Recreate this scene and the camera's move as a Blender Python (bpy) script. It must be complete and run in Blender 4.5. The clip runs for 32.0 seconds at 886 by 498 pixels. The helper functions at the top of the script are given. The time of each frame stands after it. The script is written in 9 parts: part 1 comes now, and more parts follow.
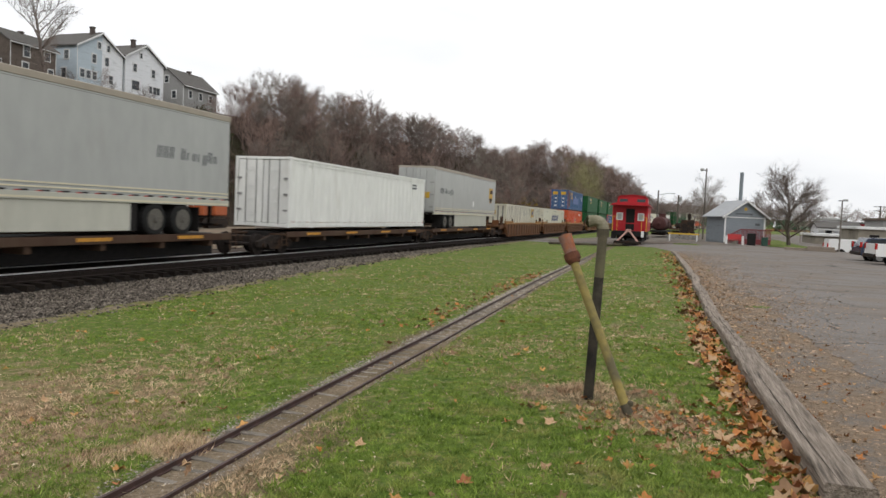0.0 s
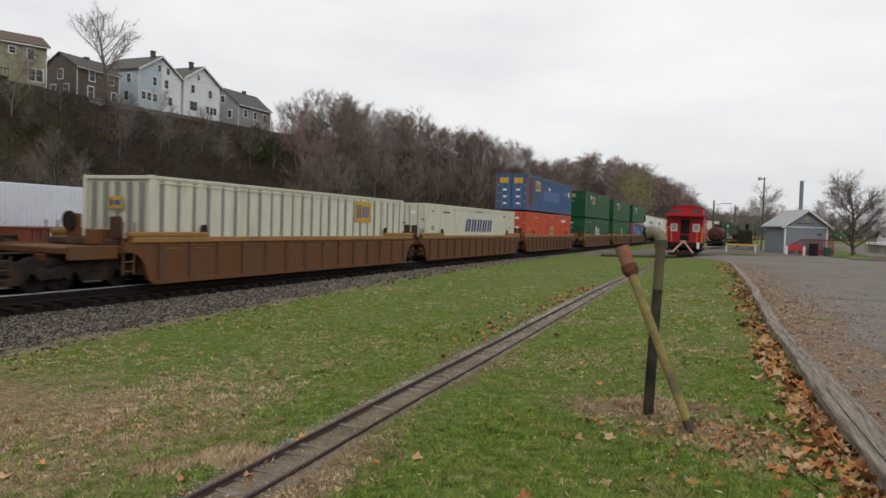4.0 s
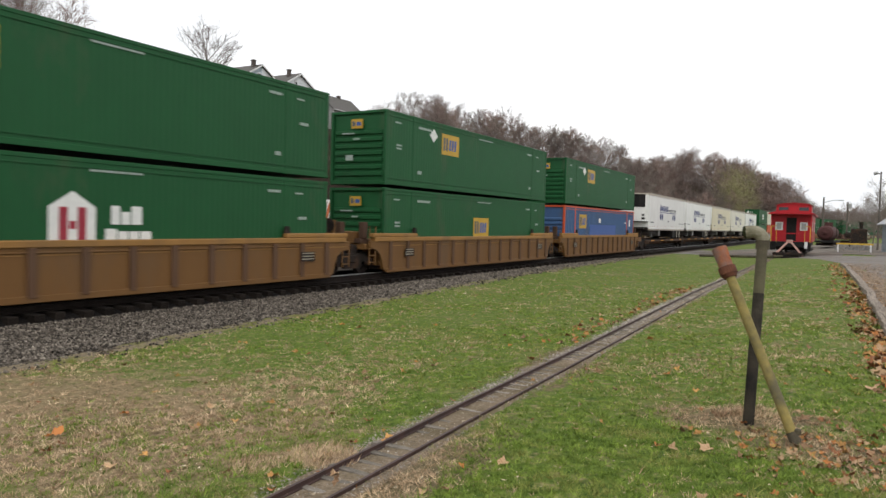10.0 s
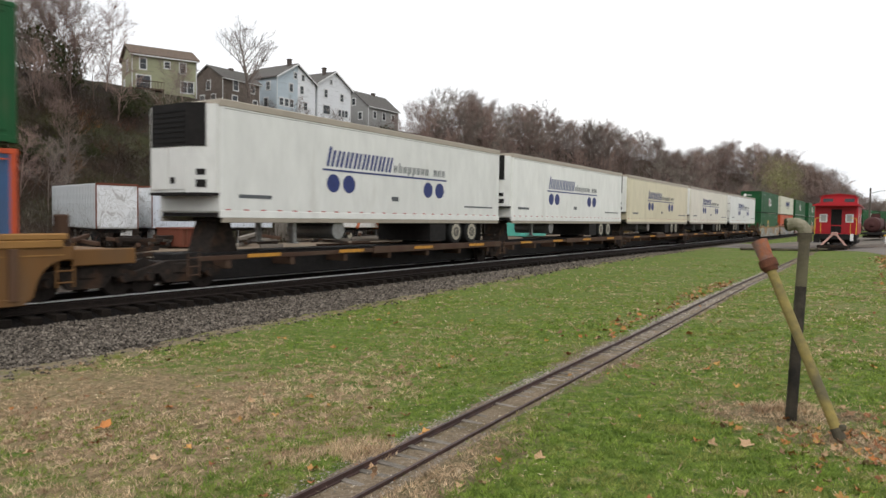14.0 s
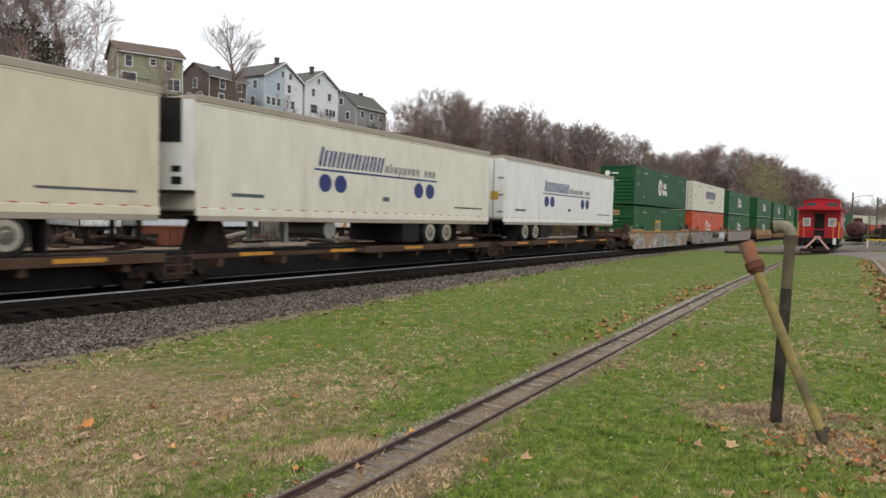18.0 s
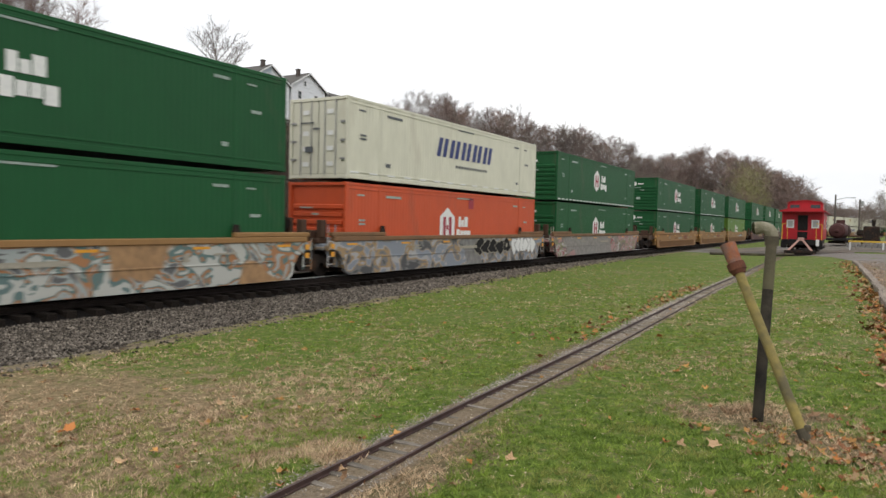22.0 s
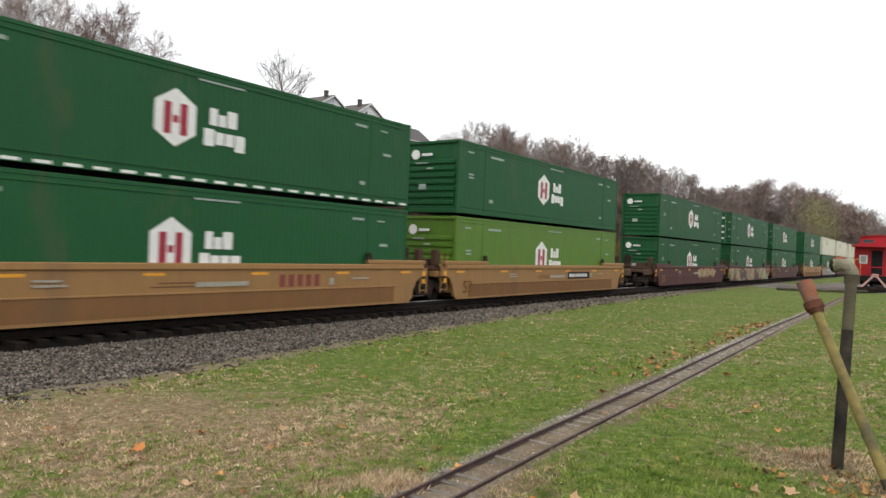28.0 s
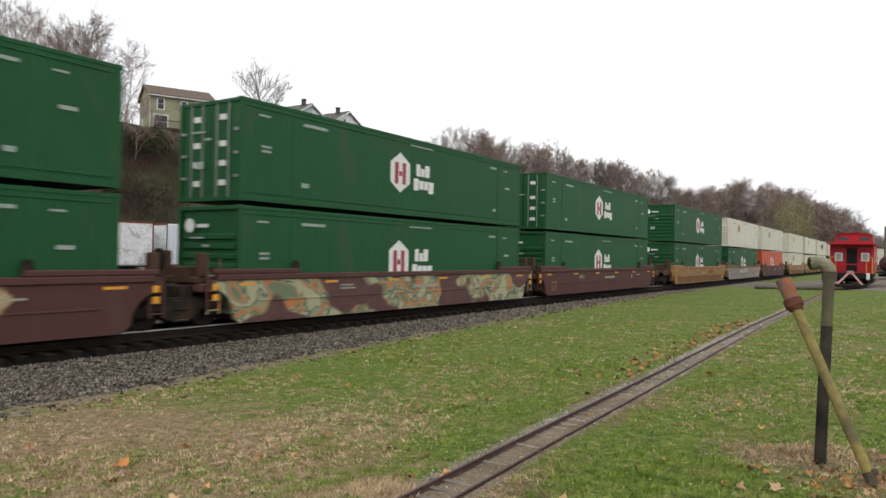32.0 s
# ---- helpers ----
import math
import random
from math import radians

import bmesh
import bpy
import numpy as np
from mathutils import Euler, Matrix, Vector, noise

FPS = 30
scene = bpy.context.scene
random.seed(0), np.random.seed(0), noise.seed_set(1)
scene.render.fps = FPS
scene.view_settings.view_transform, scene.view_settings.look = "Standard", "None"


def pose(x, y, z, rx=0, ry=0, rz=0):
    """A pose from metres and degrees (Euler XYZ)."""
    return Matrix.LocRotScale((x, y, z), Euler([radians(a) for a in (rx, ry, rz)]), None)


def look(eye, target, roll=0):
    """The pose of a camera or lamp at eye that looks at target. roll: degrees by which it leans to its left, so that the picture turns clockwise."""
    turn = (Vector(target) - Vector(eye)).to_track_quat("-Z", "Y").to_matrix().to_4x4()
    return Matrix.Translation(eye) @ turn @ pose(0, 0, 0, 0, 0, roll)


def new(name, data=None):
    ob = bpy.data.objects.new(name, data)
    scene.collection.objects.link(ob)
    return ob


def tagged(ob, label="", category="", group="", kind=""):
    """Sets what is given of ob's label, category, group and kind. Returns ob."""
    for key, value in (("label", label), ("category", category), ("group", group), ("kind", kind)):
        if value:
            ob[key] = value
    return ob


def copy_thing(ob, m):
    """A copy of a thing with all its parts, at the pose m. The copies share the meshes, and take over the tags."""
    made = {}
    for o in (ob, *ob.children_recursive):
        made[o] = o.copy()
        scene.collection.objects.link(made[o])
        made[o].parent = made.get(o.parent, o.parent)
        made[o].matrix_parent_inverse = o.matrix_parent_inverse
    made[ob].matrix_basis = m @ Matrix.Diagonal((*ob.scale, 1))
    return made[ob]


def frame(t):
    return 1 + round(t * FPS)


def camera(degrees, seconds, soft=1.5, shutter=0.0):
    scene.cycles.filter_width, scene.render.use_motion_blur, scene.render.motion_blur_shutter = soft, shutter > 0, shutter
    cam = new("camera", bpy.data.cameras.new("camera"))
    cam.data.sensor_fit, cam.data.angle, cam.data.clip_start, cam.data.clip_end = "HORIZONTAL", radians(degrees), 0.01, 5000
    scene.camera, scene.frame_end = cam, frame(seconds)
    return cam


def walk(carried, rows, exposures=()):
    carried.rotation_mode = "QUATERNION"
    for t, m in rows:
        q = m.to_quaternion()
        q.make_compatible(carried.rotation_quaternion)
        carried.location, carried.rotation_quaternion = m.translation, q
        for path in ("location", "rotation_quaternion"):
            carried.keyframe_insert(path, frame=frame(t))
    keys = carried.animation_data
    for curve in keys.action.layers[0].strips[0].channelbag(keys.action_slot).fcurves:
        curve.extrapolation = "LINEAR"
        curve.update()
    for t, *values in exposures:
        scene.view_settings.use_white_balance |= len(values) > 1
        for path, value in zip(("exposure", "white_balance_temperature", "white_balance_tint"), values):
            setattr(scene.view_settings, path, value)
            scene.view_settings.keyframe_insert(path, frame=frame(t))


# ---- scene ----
LENS = 63.98
VIEWS = [
    (0.0, 0.030, -0.035, 1.502, 18.11, -2.89, 2.53), (0.5, 0.033, -0.037, 1.504, 17.62, -2.18, 2.26),
    (1.0, 0.012, -0.048, 1.501, 17.36, -1.54, 2.41), (1.5, 0.008, -0.051, 1.506, 18.58, -0.80, 2.70),
    (2.0, 0.019, -0.045, 1.505, 19.31, -0.97, 2.36), (2.5, 0.020, -0.041, 1.508, 19.99, -0.87, 1.92),
    (3.0, 0.002, -0.042, 1.506, 20.62, -0.76, 1.77), (3.5, -0.006, -0.039, 1.496, 21.47, -1.44, 1.84),
    (4.0, -0.007, -0.046, 1.497, 22.20, -1.96, 1.86), (4.5, -0.017, -0.035, 1.503, 22.94, -1.76, 1.85),
    (6.5, -0.022, -0.031, 1.499, 23.56, -2.06, 2.37), (7.0, -0.010, -0.016, 1.499, 23.95, -2.37, 2.22),
    (7.5, 0.023, 0.016, 1.503, 24.74, -2.84, 2.04), (8.0, 0.044, 0.036, 1.498, 25.20, -3.12, 1.58),
    (8.5, 0.034, 0.029, 1.508, 27.42, -2.80, 1.39), (9.0, 0.013, 0.034, 1.505, 28.22, -2.75, 1.30),
    (9.5, 0.002, 0.026, 1.506, 28.88, -2.28, 1.55), (10.0, 0.005, 0.030, 1.505, 29.54, -2.16, 1.50),
    (10.5, 0.012, 0.032, 1.507, 30.04, -1.67, 1.63), (11.0, 0.018, 0.036, 1.508, 29.99, -0.81, 1.73),
    (11.5, 0.019, 0.040, 1.506, 30.14, -1.20, 1.89), (12.0, 0.016, 0.050, 1.505, 28.15, -1.88, 2.31),
    (12.5, 0.025, 0.042, 1.511, 28.47, -2.14, 1.98), (13.0, 0.026, 0.036, 1.513, 30.37, -2.11, 1.65),
    (13.5, 0.023, 0.023, 1.508, 31.17, -2.49, 1.21), (15.5, 0.009, 0.005, 1.499, 36.41, -2.06, 0.75),
    (16.0, 0.009, 0.010, 1.496, 34.48, -1.91, 0.76), (16.5, 0.002, 0.013, 1.496, 32.20, -1.40, 1.01),
    (17.0, -0.001, 0.011, 1.495, 31.65, -1.70, 1.19), (17.5, -0.000, 0.015, 1.491, 31.37, -2.33, 1.39),
    (18.0, -0.001, 0.022, 1.494, 31.32, -2.48, 1.40), (18.5, 0.012, 0.028, 1.491, 31.42, -2.28, 1.15),
    (19.0, 0.012, 0.040, 1.491, 31.27, -2.18, 0.29), (19.5, 0.015, 0.062, 1.483, 29.58, -3.12, 1.55),
    (20.0, 0.029, 0.070, 1.489, 28.69, -3.21, 2.11), (20.5, 0.032, 0.063, 1.492, 28.09, -2.38, 2.41),
    (21.0, 0.024, 0.051, 1.496, 28.06, -2.35, 2.50), (21.5, 0.019, 0.036, 1.492, 29.63, -2.25, 1.67),
    (22.0, 0.021, 0.029, 1.488, 30.29, -2.26, 1.32), (22.5, 0.006, 0.020, 1.489, 29.11, -2.18, 2.31),
    (23.0, 0.003, 0.016, 1.491, 29.56, -2.32, 2.67), (23.5, 0.003, 0.008, 1.486, 31.39, -2.91, 2.62),
    (24.0, -0.006, 0.011, 1.482, 32.32, -2.86, 2.41), (24.5, -0.020, 0.022, 1.486, 32.85, -3.09, 2.27),
    (26.5, -0.014, -0.001, 1.506, 35.79, -0.87, 2.27), (27.0, -0.026, 0.003, 1.506, 34.66, -0.43, 1.98),
    (27.5, -0.026, -0.009, 1.503, 34.27, -0.06, 1.88), (28.0, -0.040, -0.007, 1.505, 34.87, -0.08, 2.27),
    (28.5, -0.036, -0.018, 1.509, 35.16, -0.17, 2.19), (29.0, -0.051, -0.025, 1.512, 34.94, 0.02, 1.99),
    (29.5, -0.049, -0.031, 1.507, 33.25, -0.07, 1.26), (30.0, -0.044, -0.038, 1.509, 32.80, -0.42, 0.61),
    (30.5, -0.044, -0.030, 1.500, 32.79, -0.69, 0.37), (31.0, -0.040, -0.035, 1.499, 33.32, -0.63, 0.92),
    (31.5, -0.053, -0.034, 1.505, 33.31, -0.33, 1.09), (32.0, -0.050, -0.030, 1.503, 33.36, 0.47, 1.04),
]


def held(t, x, y, z, yaw, pitch, roll):
    turn = pose(0, 0, 0, 0, 0, yaw) @ pose(0, 0, 0, 90 + pitch) @ pose(0, 0, 0, 0, 0, roll)
    return t, Matrix.Translation((x, y, z)) @ turn


EXPOSURE = [(0, -0.15), (1, -0.18), (2, -0.42), (3, -0.46), (4, -0.46), (7, -0.44), (8, -0.08), (9, -0.02), (12, 0.0), (16, -0.03), (24, -0.06), (26.5, 0.22), (28, 0.11), (30, 0.07), (31, 0.0), (32, -0.03)]
cam = camera(LENS, 32.0, 1.5, 0.3)
walk(cam, [held(*v) for v in VIEWS], EXPOSURE)

# ---- light: an overcast late-autumn sky ----
world = bpy.data.worlds.new("overcast")
scene.world = world
world.use_nodes = True
wn, wl = world.node_tree.nodes, world.node_tree.links
wn.clear()
sky = wn.new("ShaderNodeTexSky")
sky.sky_type, sky.sun_disc = "NISHITA", False
sky.sun_elevation, sky.sun_rotation, sky.air_density, sky.dust_density = radians(38), radians(150), 1.0, 4.0
pale = wn.new("ShaderNodeHueSaturation")
pale.inputs["Saturation"].default_value = 0.18
wl.new(sky.outputs[0], pale.inputs["Color"])
veil = wn.new("ShaderNodeTexNoise")
veil.inputs["Scale"].default_value, veil.inputs["Detail"].default_value = 2.2, 5.0
where = wn.new("ShaderNodeTexCoord")
squash = wn.new("ShaderNodeMapping")
squash.inputs["Scale"].default_value = (1, 1, 3.5)
wl.new(where.outputs["Generated"], squash.inputs[0])
wl.new(squash.outputs[0], veil.inputs["Vector"])
grey = wn.new("ShaderNodeValToRGB")
grey.color_ramp.elements[0].position, grey.color_ramp.elements[0].color = 0.3, (0.80, 0.82, 0.85, 1)
grey.color_ramp.elements[1].position, grey.color_ramp.elements[1].color = 0.62, (1.0, 1.0, 1.0, 1)
wl.new(veil.outputs[0], grey.inputs[0])
# an overcast sky is brighter overhead than at the horizon
split = wn.new("ShaderNodeSeparateXYZ")
wl.new(where.outputs["Generated"], split.inputs[0])
rise = wn.new("ShaderNodeMapRange")
rise.inputs["From Min"].default_value, rise.inputs["From Max"].default_value = 0.0, 0.75
rise.inputs["To Min"].default_value, rise.inputs["To Max"].default_value = 1.28, 1.62
wl.new(split.outputs["Z"], rise.inputs["Value"])
lift = wn.new("ShaderNodeVectorMath")
lift.operation = "SCALE"
wl.new(grey.outputs[0], lift.inputs[0])
wl.new(rise.outputs[0], lift.inputs["Scale"])
clear = wn.new("ShaderNodeBackground")
clear.inputs["Strength"].default_value = 0.08
wl.new(pale.outputs[0], clear.inputs[0])
cloud = wn.new("ShaderNodeBackground")
cloud.inputs["Strength"].default_value = 1.0
wl.new(lift.outputs[0], cloud.inputs[0])
both = wn.new("ShaderNodeMixShader")
both.inputs[0].default_value = 0.9
wl.new(clear.outputs[0], both.inputs[1])
wl.new(cloud.outputs[0], both.inputs[2])
wl.new(both.outputs[0], wn.new("ShaderNodeOutputWorld").inputs[0])

sun = new("sun", bpy.data.lights.new("sun", "SUN"))
sun.data.energy, sun.data.angle, sun.data.color = 0.6, radians(30), (1.0, 0.97, 0.93)
sun.matrix_world = look((30, -40, 50), (0, 10, 0))

# ---- materials ----
MATS = {}


def material(name, colour, colour2=None, rough=0.8, metal=0.0, scale=4.0, bump=0.0, bump_scale=40.0, stain=None, stain_scale=0.6, stain_at=0.58,
             spread=0.0, coords="Object", stretch=(1, 1, 1), island=False):
    """A surface with grain and stains: colour and colour2 mix by fine noise, stain lies in patches; spread varies it from piece to piece."""
    if name in MATS:
        return MATS[name]
    m = bpy.data.materials.new(name)
    m.use_nodes = True
    n, l = m.node_tree.nodes, m.node_tree.links
    b = n["Principled BSDF"]
    b.inputs["Roughness"].default_value, b.inputs["Metallic"].default_value = rough, metal
    if rough >= 0.45 and not metal:
        b.inputs["Specular IOR Level"].default_value = 0.12 if rough >= 0.7 else 0.28
    co = n.new("ShaderNodeTexCoord")
    mp = n.new("ShaderNodeMapping")
    mp.inputs["Scale"].default_value = stretch
    l.new(co.outputs[coords], mp.inputs[0])
    grain = n.new("ShaderNodeTexNoise")
    grain.inputs["Scale"].default_value, grain.inputs["Detail"].default_value, grain.inputs["Roughness"].default_value = scale, 8, 0.65
    l.new(mp.outputs[0], grain.inputs["Vector"])
    ramp = n.new("ShaderNodeValToRGB")
    ramp.color_ramp.elements[0].position, ramp.color_ramp.elements[1].position = 0.32, 0.68
    ramp.color_ramp.elements[0].color = (*(colour2 or [c * 0.8 for c in colour]), 1)
    ramp.color_ramp.elements[1].color = (*colour, 1)
    l.new(grain.outputs[0], ramp.inputs[0])
    out = ramp.outputs[0]
    if stain:
        big = n.new("ShaderNodeTexNoise")
        big.inputs["Scale"].default_value, big.inputs["Detail"].default_value, big.inputs["Roughness"].default_value = stain_scale, 6, 0.6
        l.new(mp.outputs[0], big.inputs["Vector"])
        cut = n.new("ShaderNodeMapRange")
        cut.inputs["From Min"].default_value, cut.inputs["From Max"].default_value = stain_at - 0.07, stain_at + 0.1
        l.new(big.outputs[0], cut.inputs["Value"])
        mix = n.new("ShaderNodeMix")
        mix.data_type = "RGBA"
        l.new(cut.outputs[0], mix.inputs[0])
        l.new(out, mix.inputs[6])
        mix.inputs[7].default_value = (*stain, 1)
        out = mix.outputs[2]
    if spread:
        src = n.new("ShaderNodeNewGeometry" if island else "ShaderNodeObjectInfo")
        hsv = n.new("ShaderNodeHueSaturation")
        vary = n.new("ShaderNodeMapRange")
        vary.inputs["To Min"].default_value, vary.inputs["To Max"].default_value = 1 - spread, 1 + spread
        l.new(src.outputs["Random Per Island" if island else "Random"], vary.inputs["Value"])
        l.new(vary.outputs[0], hsv.inputs["Value"])
        l.new(out, hsv.inputs["Color"])
        out = hsv.outputs[0]
    l.new(out, b.inputs["Base Color"])
    if bump:
        tex = n.new("ShaderNodeTexNoise")
        tex.inputs["Scale"].default_value, tex.inputs["Detail"].default_value = bump_scale, 6
        l.new(mp.outputs[0], tex.inputs["Vector"])
        bp = n.new("ShaderNodeBump")
        bp.inputs["Strength"].default_value, bp.inputs["Distance"].default_value = bump, 0.03
        l.new(tex.outputs[0], bp.inputs["Height"])
        l.new(bp.outputs[0], b.inputs["Normal"])
    MATS[name] = m
    return m


# ---- mesh building ----
class Build:
    """Vertices and faces of one mesh."""

    def __init__(self):
        self.v, self.f = [], []

    def poly(self, pts):
        k = len(self.v)
        self.v += [tuple(p) for p in pts]
        self.f.append(tuple(range(k, k + len(pts))))
        return self

    def box(self, x0, x1, y0, y1, z0, z1, c=0.0):
        """A box; c chamfers its edges."""
        k = len(self.v)
        if not c:
            self.v += [(x, y, z) for x in (x0, x1) for y in (y0, y1) for z in (z0, z1)]
            for f in ((0, 1, 3, 2), (4, 6, 7, 5), (0, 4, 5, 1), (2, 3, 7, 6), (0, 2, 6, 4), (1, 5, 7, 3)):
                self.f.append(tuple(k + i for i in f))
            return self
        at = {}
        for i, (x, sx) in enumerate(((x0, 1), (x1, -1))):
            for j, (y, sy) in enumerate(((y0, 1), (y1, -1))):
                for m, (z, sz) in enumerate(((z0, 1), (z1, -1))):
                    for a in range(3):
                        q = [x + sx * c, y + sy * c, z + sz * c]
                        q[a] = (x, y, z)[a]
                        at[i, j, m, a] = len(self.v)
                        self.v.append(tuple(q))
        f = self.f
        for s in (0, 1):
            ring = ((0, 0), (0, 1), (1, 1), (1, 0)) if s == 0 else ((0, 0), (1, 0), (1, 1), (0, 1))
            f.append(tuple(at[s, p, q, 0] for p, q in ring))
            f.append(tuple(at[q, s, p, 1] for p, q in ring))
            f.append(tuple(at[p, q, s, 2] for p, q in ring))
        for s in (0, 1):
            for r in (0, 1):
                f.append((at[s, r, 0, 0], at[s, r, 1, 0], at[s, r, 1, 1], at[s, r, 0, 1]))
                f.append((at[s, 0, r, 0], at[s, 1, r, 0], at[s, 1, r, 2], at[s, 0, r, 2]))
                f.append((at[0, s, r, 1], at[1, s, r, 1], at[1, s, r, 2], at[0, s, r, 2]))
        for i in (0, 1):
            for j in (0, 1):
                for m in (0, 1):
                    f.append((at[i, j, m, 0], at[i, j, m, 1], at[i, j, m, 2]))
        return self

    def tube(self, a, b, r0, r1=None, n=10, caps=True):
        """A round bar from a to b."""
        a, b = Vector(a), Vector(b)
        r1 = r0 if r1 is None else r1
        d = (b - a).normalized()
        u = d.orthogonal().normalized()
        w = d.cross(u)
        k = len(self.v)
        for p, r in ((a, r0), (b, r1)):
            for i in range(n):
                t = 2 * math.pi * i / n
                self.v.append(tuple(p + r * (math.cos(t) * u + math.sin(t) * w)))
        for i in range(n):
            j = (i + 1) % n
            self.f.append((k + i, k + j, k + n + j, k + n + i))
        if caps:
            self.f.append(tuple(k + i for i in reversed(range(n))))
            self.f.append(tuple(k + n + i for i in range(n)))
        return self

    def prism(self, pts, lo, hi, axis="x"):
        """A flat outline of two coordinates, pushed through along an axis from lo to hi."""
        n, k = len(pts), len(self.v)
        for h in (lo, hi):
            for p, q in pts:
                self.v.append({"x": (h, p, q), "y": (p, h, q), "z": (p, q, h)}[axis])
        self.f.append(tuple(k + i for i in reversed(range(n))))
        self.f.append(tuple(k + n + i for i in range(n)))
        for i in range(n):
            j = (i + 1) % n
            self.f.append((k + i, k + j, k + n + j, k + n + i))
        return self

    def sheet(self, rows):
        """A surface through rows of points."""
        k, w = len(self.v), len(rows[0])
        for r in rows:
            self.v += [tuple(p) for p in r]
        for i in range(len(rows) - 1):
            for j in range(w - 1):
                a = k + i * w + j
                self.f.append((a, a + 1, a + w + 1, a + w))
        return self

    def mesh(self, name, mat=None, smooth=False):
        me = bpy.data.meshes.new(name)
        me.from_pydata(self.v, [], self.f)
        bm = bmesh.new()
        bm.from_mesh(me)
        bmesh.ops.recalc_face_normals(bm, faces=bm.faces)
        bm.to_mesh(me)
        bm.free()
        if mat:
            me.materials.append(mat)
        if smooth:
            me.shade_smooth()
        return me


def thing(name, label, category, group="", kind="", at=None):
    ob = new(name)
    ob.empty_display_size = 0.3
    if at is not None:
        ob.matrix_basis = at
    return tagged(ob, label, category, group, kind)


def part(name, b, mat, parent, label="", smooth=False, at=None):
    """One mesh object under a thing or a part."""
    me = b if isinstance(b, bpy.types.Mesh) else b.mesh(name, mat, smooth)
    ob = new(name, me)
    ob.parent = parent
    if at is not None:
        ob.matrix_basis = at
    return tagged(ob, label)


def single(name, b, mat, label, category, kind="", group="", smooth=False):
    return tagged(new(name, b.mesh(name, mat, smooth)), label, category, group, kind)


def big_mesh(name, verts, faces, mat):
    """A large mesh from arrays whose faces all have as many corners."""
    me = bpy.data.meshes.new(name)
    verts, faces = np.asarray(verts, np.float32), np.asarray(faces, np.int32)
    n = faces.shape[1]
    me.vertices.add(len(verts))
    me.vertices.foreach_set("co", verts.ravel())
    me.loops.add(faces.size)
    me.loops.foreach_set("vertex_index", faces.ravel())
    me.polygons.add(len(faces))
    me.polygons.foreach_set("loop_start", np.arange(0, faces.size, n, dtype=np.int32))
    me.update(calc_edges=True)
    me.validate()
    me.materials.append(mat)
    return me

# ---- the ground ----
TRACK_X, RAIL_Z = -16.23, -0.46
BEND_Y, BEND_R = 170.0, 400.0


EDGE_Y, EDGE_X = [-60, 4, 8, 13, 20, 30, 48, 75, 120, 170, 220, 260, 300, 340, 380], [-8.6, -8.9, -9.5, -10.2, -11.0, -11.9, -12.3, -12.6, -12.8, -12.8, -9.6, -2.5, 8, 23, 43]


def smooth_step(a, b, v):
    t = np.clip((v - a) / (b - a), 0, 1)
    return t * t * (3 - 2 * t)


def lawn(x, y):
    """Height of the near ground: the lawn falls gently towards the railway."""
    m = smooth_step(-6, 1, x)
    lo = -0.62 + 0.37 * m
    z = 0.055 * np.minimum(x, 0) - (0.012 - 0.007 * m) * np.maximum(y, 0)
    return lo + np.log1p(np.exp(8 * (z - lo))) / 8


def track_at(p):
    """Place and heading in radians of the main line's centre, p metres along it."""
    if p <= BEND_Y:
        return TRACK_X, p, 0.0
    a = (p - BEND_Y) / BEND_R
    return TRACK_X + BEND_R * (1 - math.cos(a)), BEND_Y + BEND_R * math.sin(a), -a


def centre_x(y):
    """The main line's x at a y, far ones on the bend."""
    d = np.clip(y - BEND_Y, 0, 380)
    return TRACK_X + BEND_R - np.sqrt(BEND_R ** 2 - d ** 2)


def hill(x, y):
    """Height of the wooded bank beyond the railway yard; it follows the line and dies away in the distance."""
    d = centre_x(y) - x
    far = smooth_step(60, 250, y)
    rise = smooth_step(26 - 11 * far, 74 - 28 * far, d)
    return (19.2 * rise + 0.03 * np.clip(d - 92, 0, 300)) * smooth_step(440, 250, y)


def ground_z(x, y):
    x, y = np.asarray(x, float), np.asarray(y, float)
    d = centre_x(y) - x
    z = lawn(x, y)
    z = z + (-1.05 - z) * smooth_step(0.15, 0.9, np.interp(y, EDGE_Y, EDGE_X) - x)
    z = z + (-0.74 - z) * smooth_step(3.0, 4.5, d)
    return z + hill(x, y)


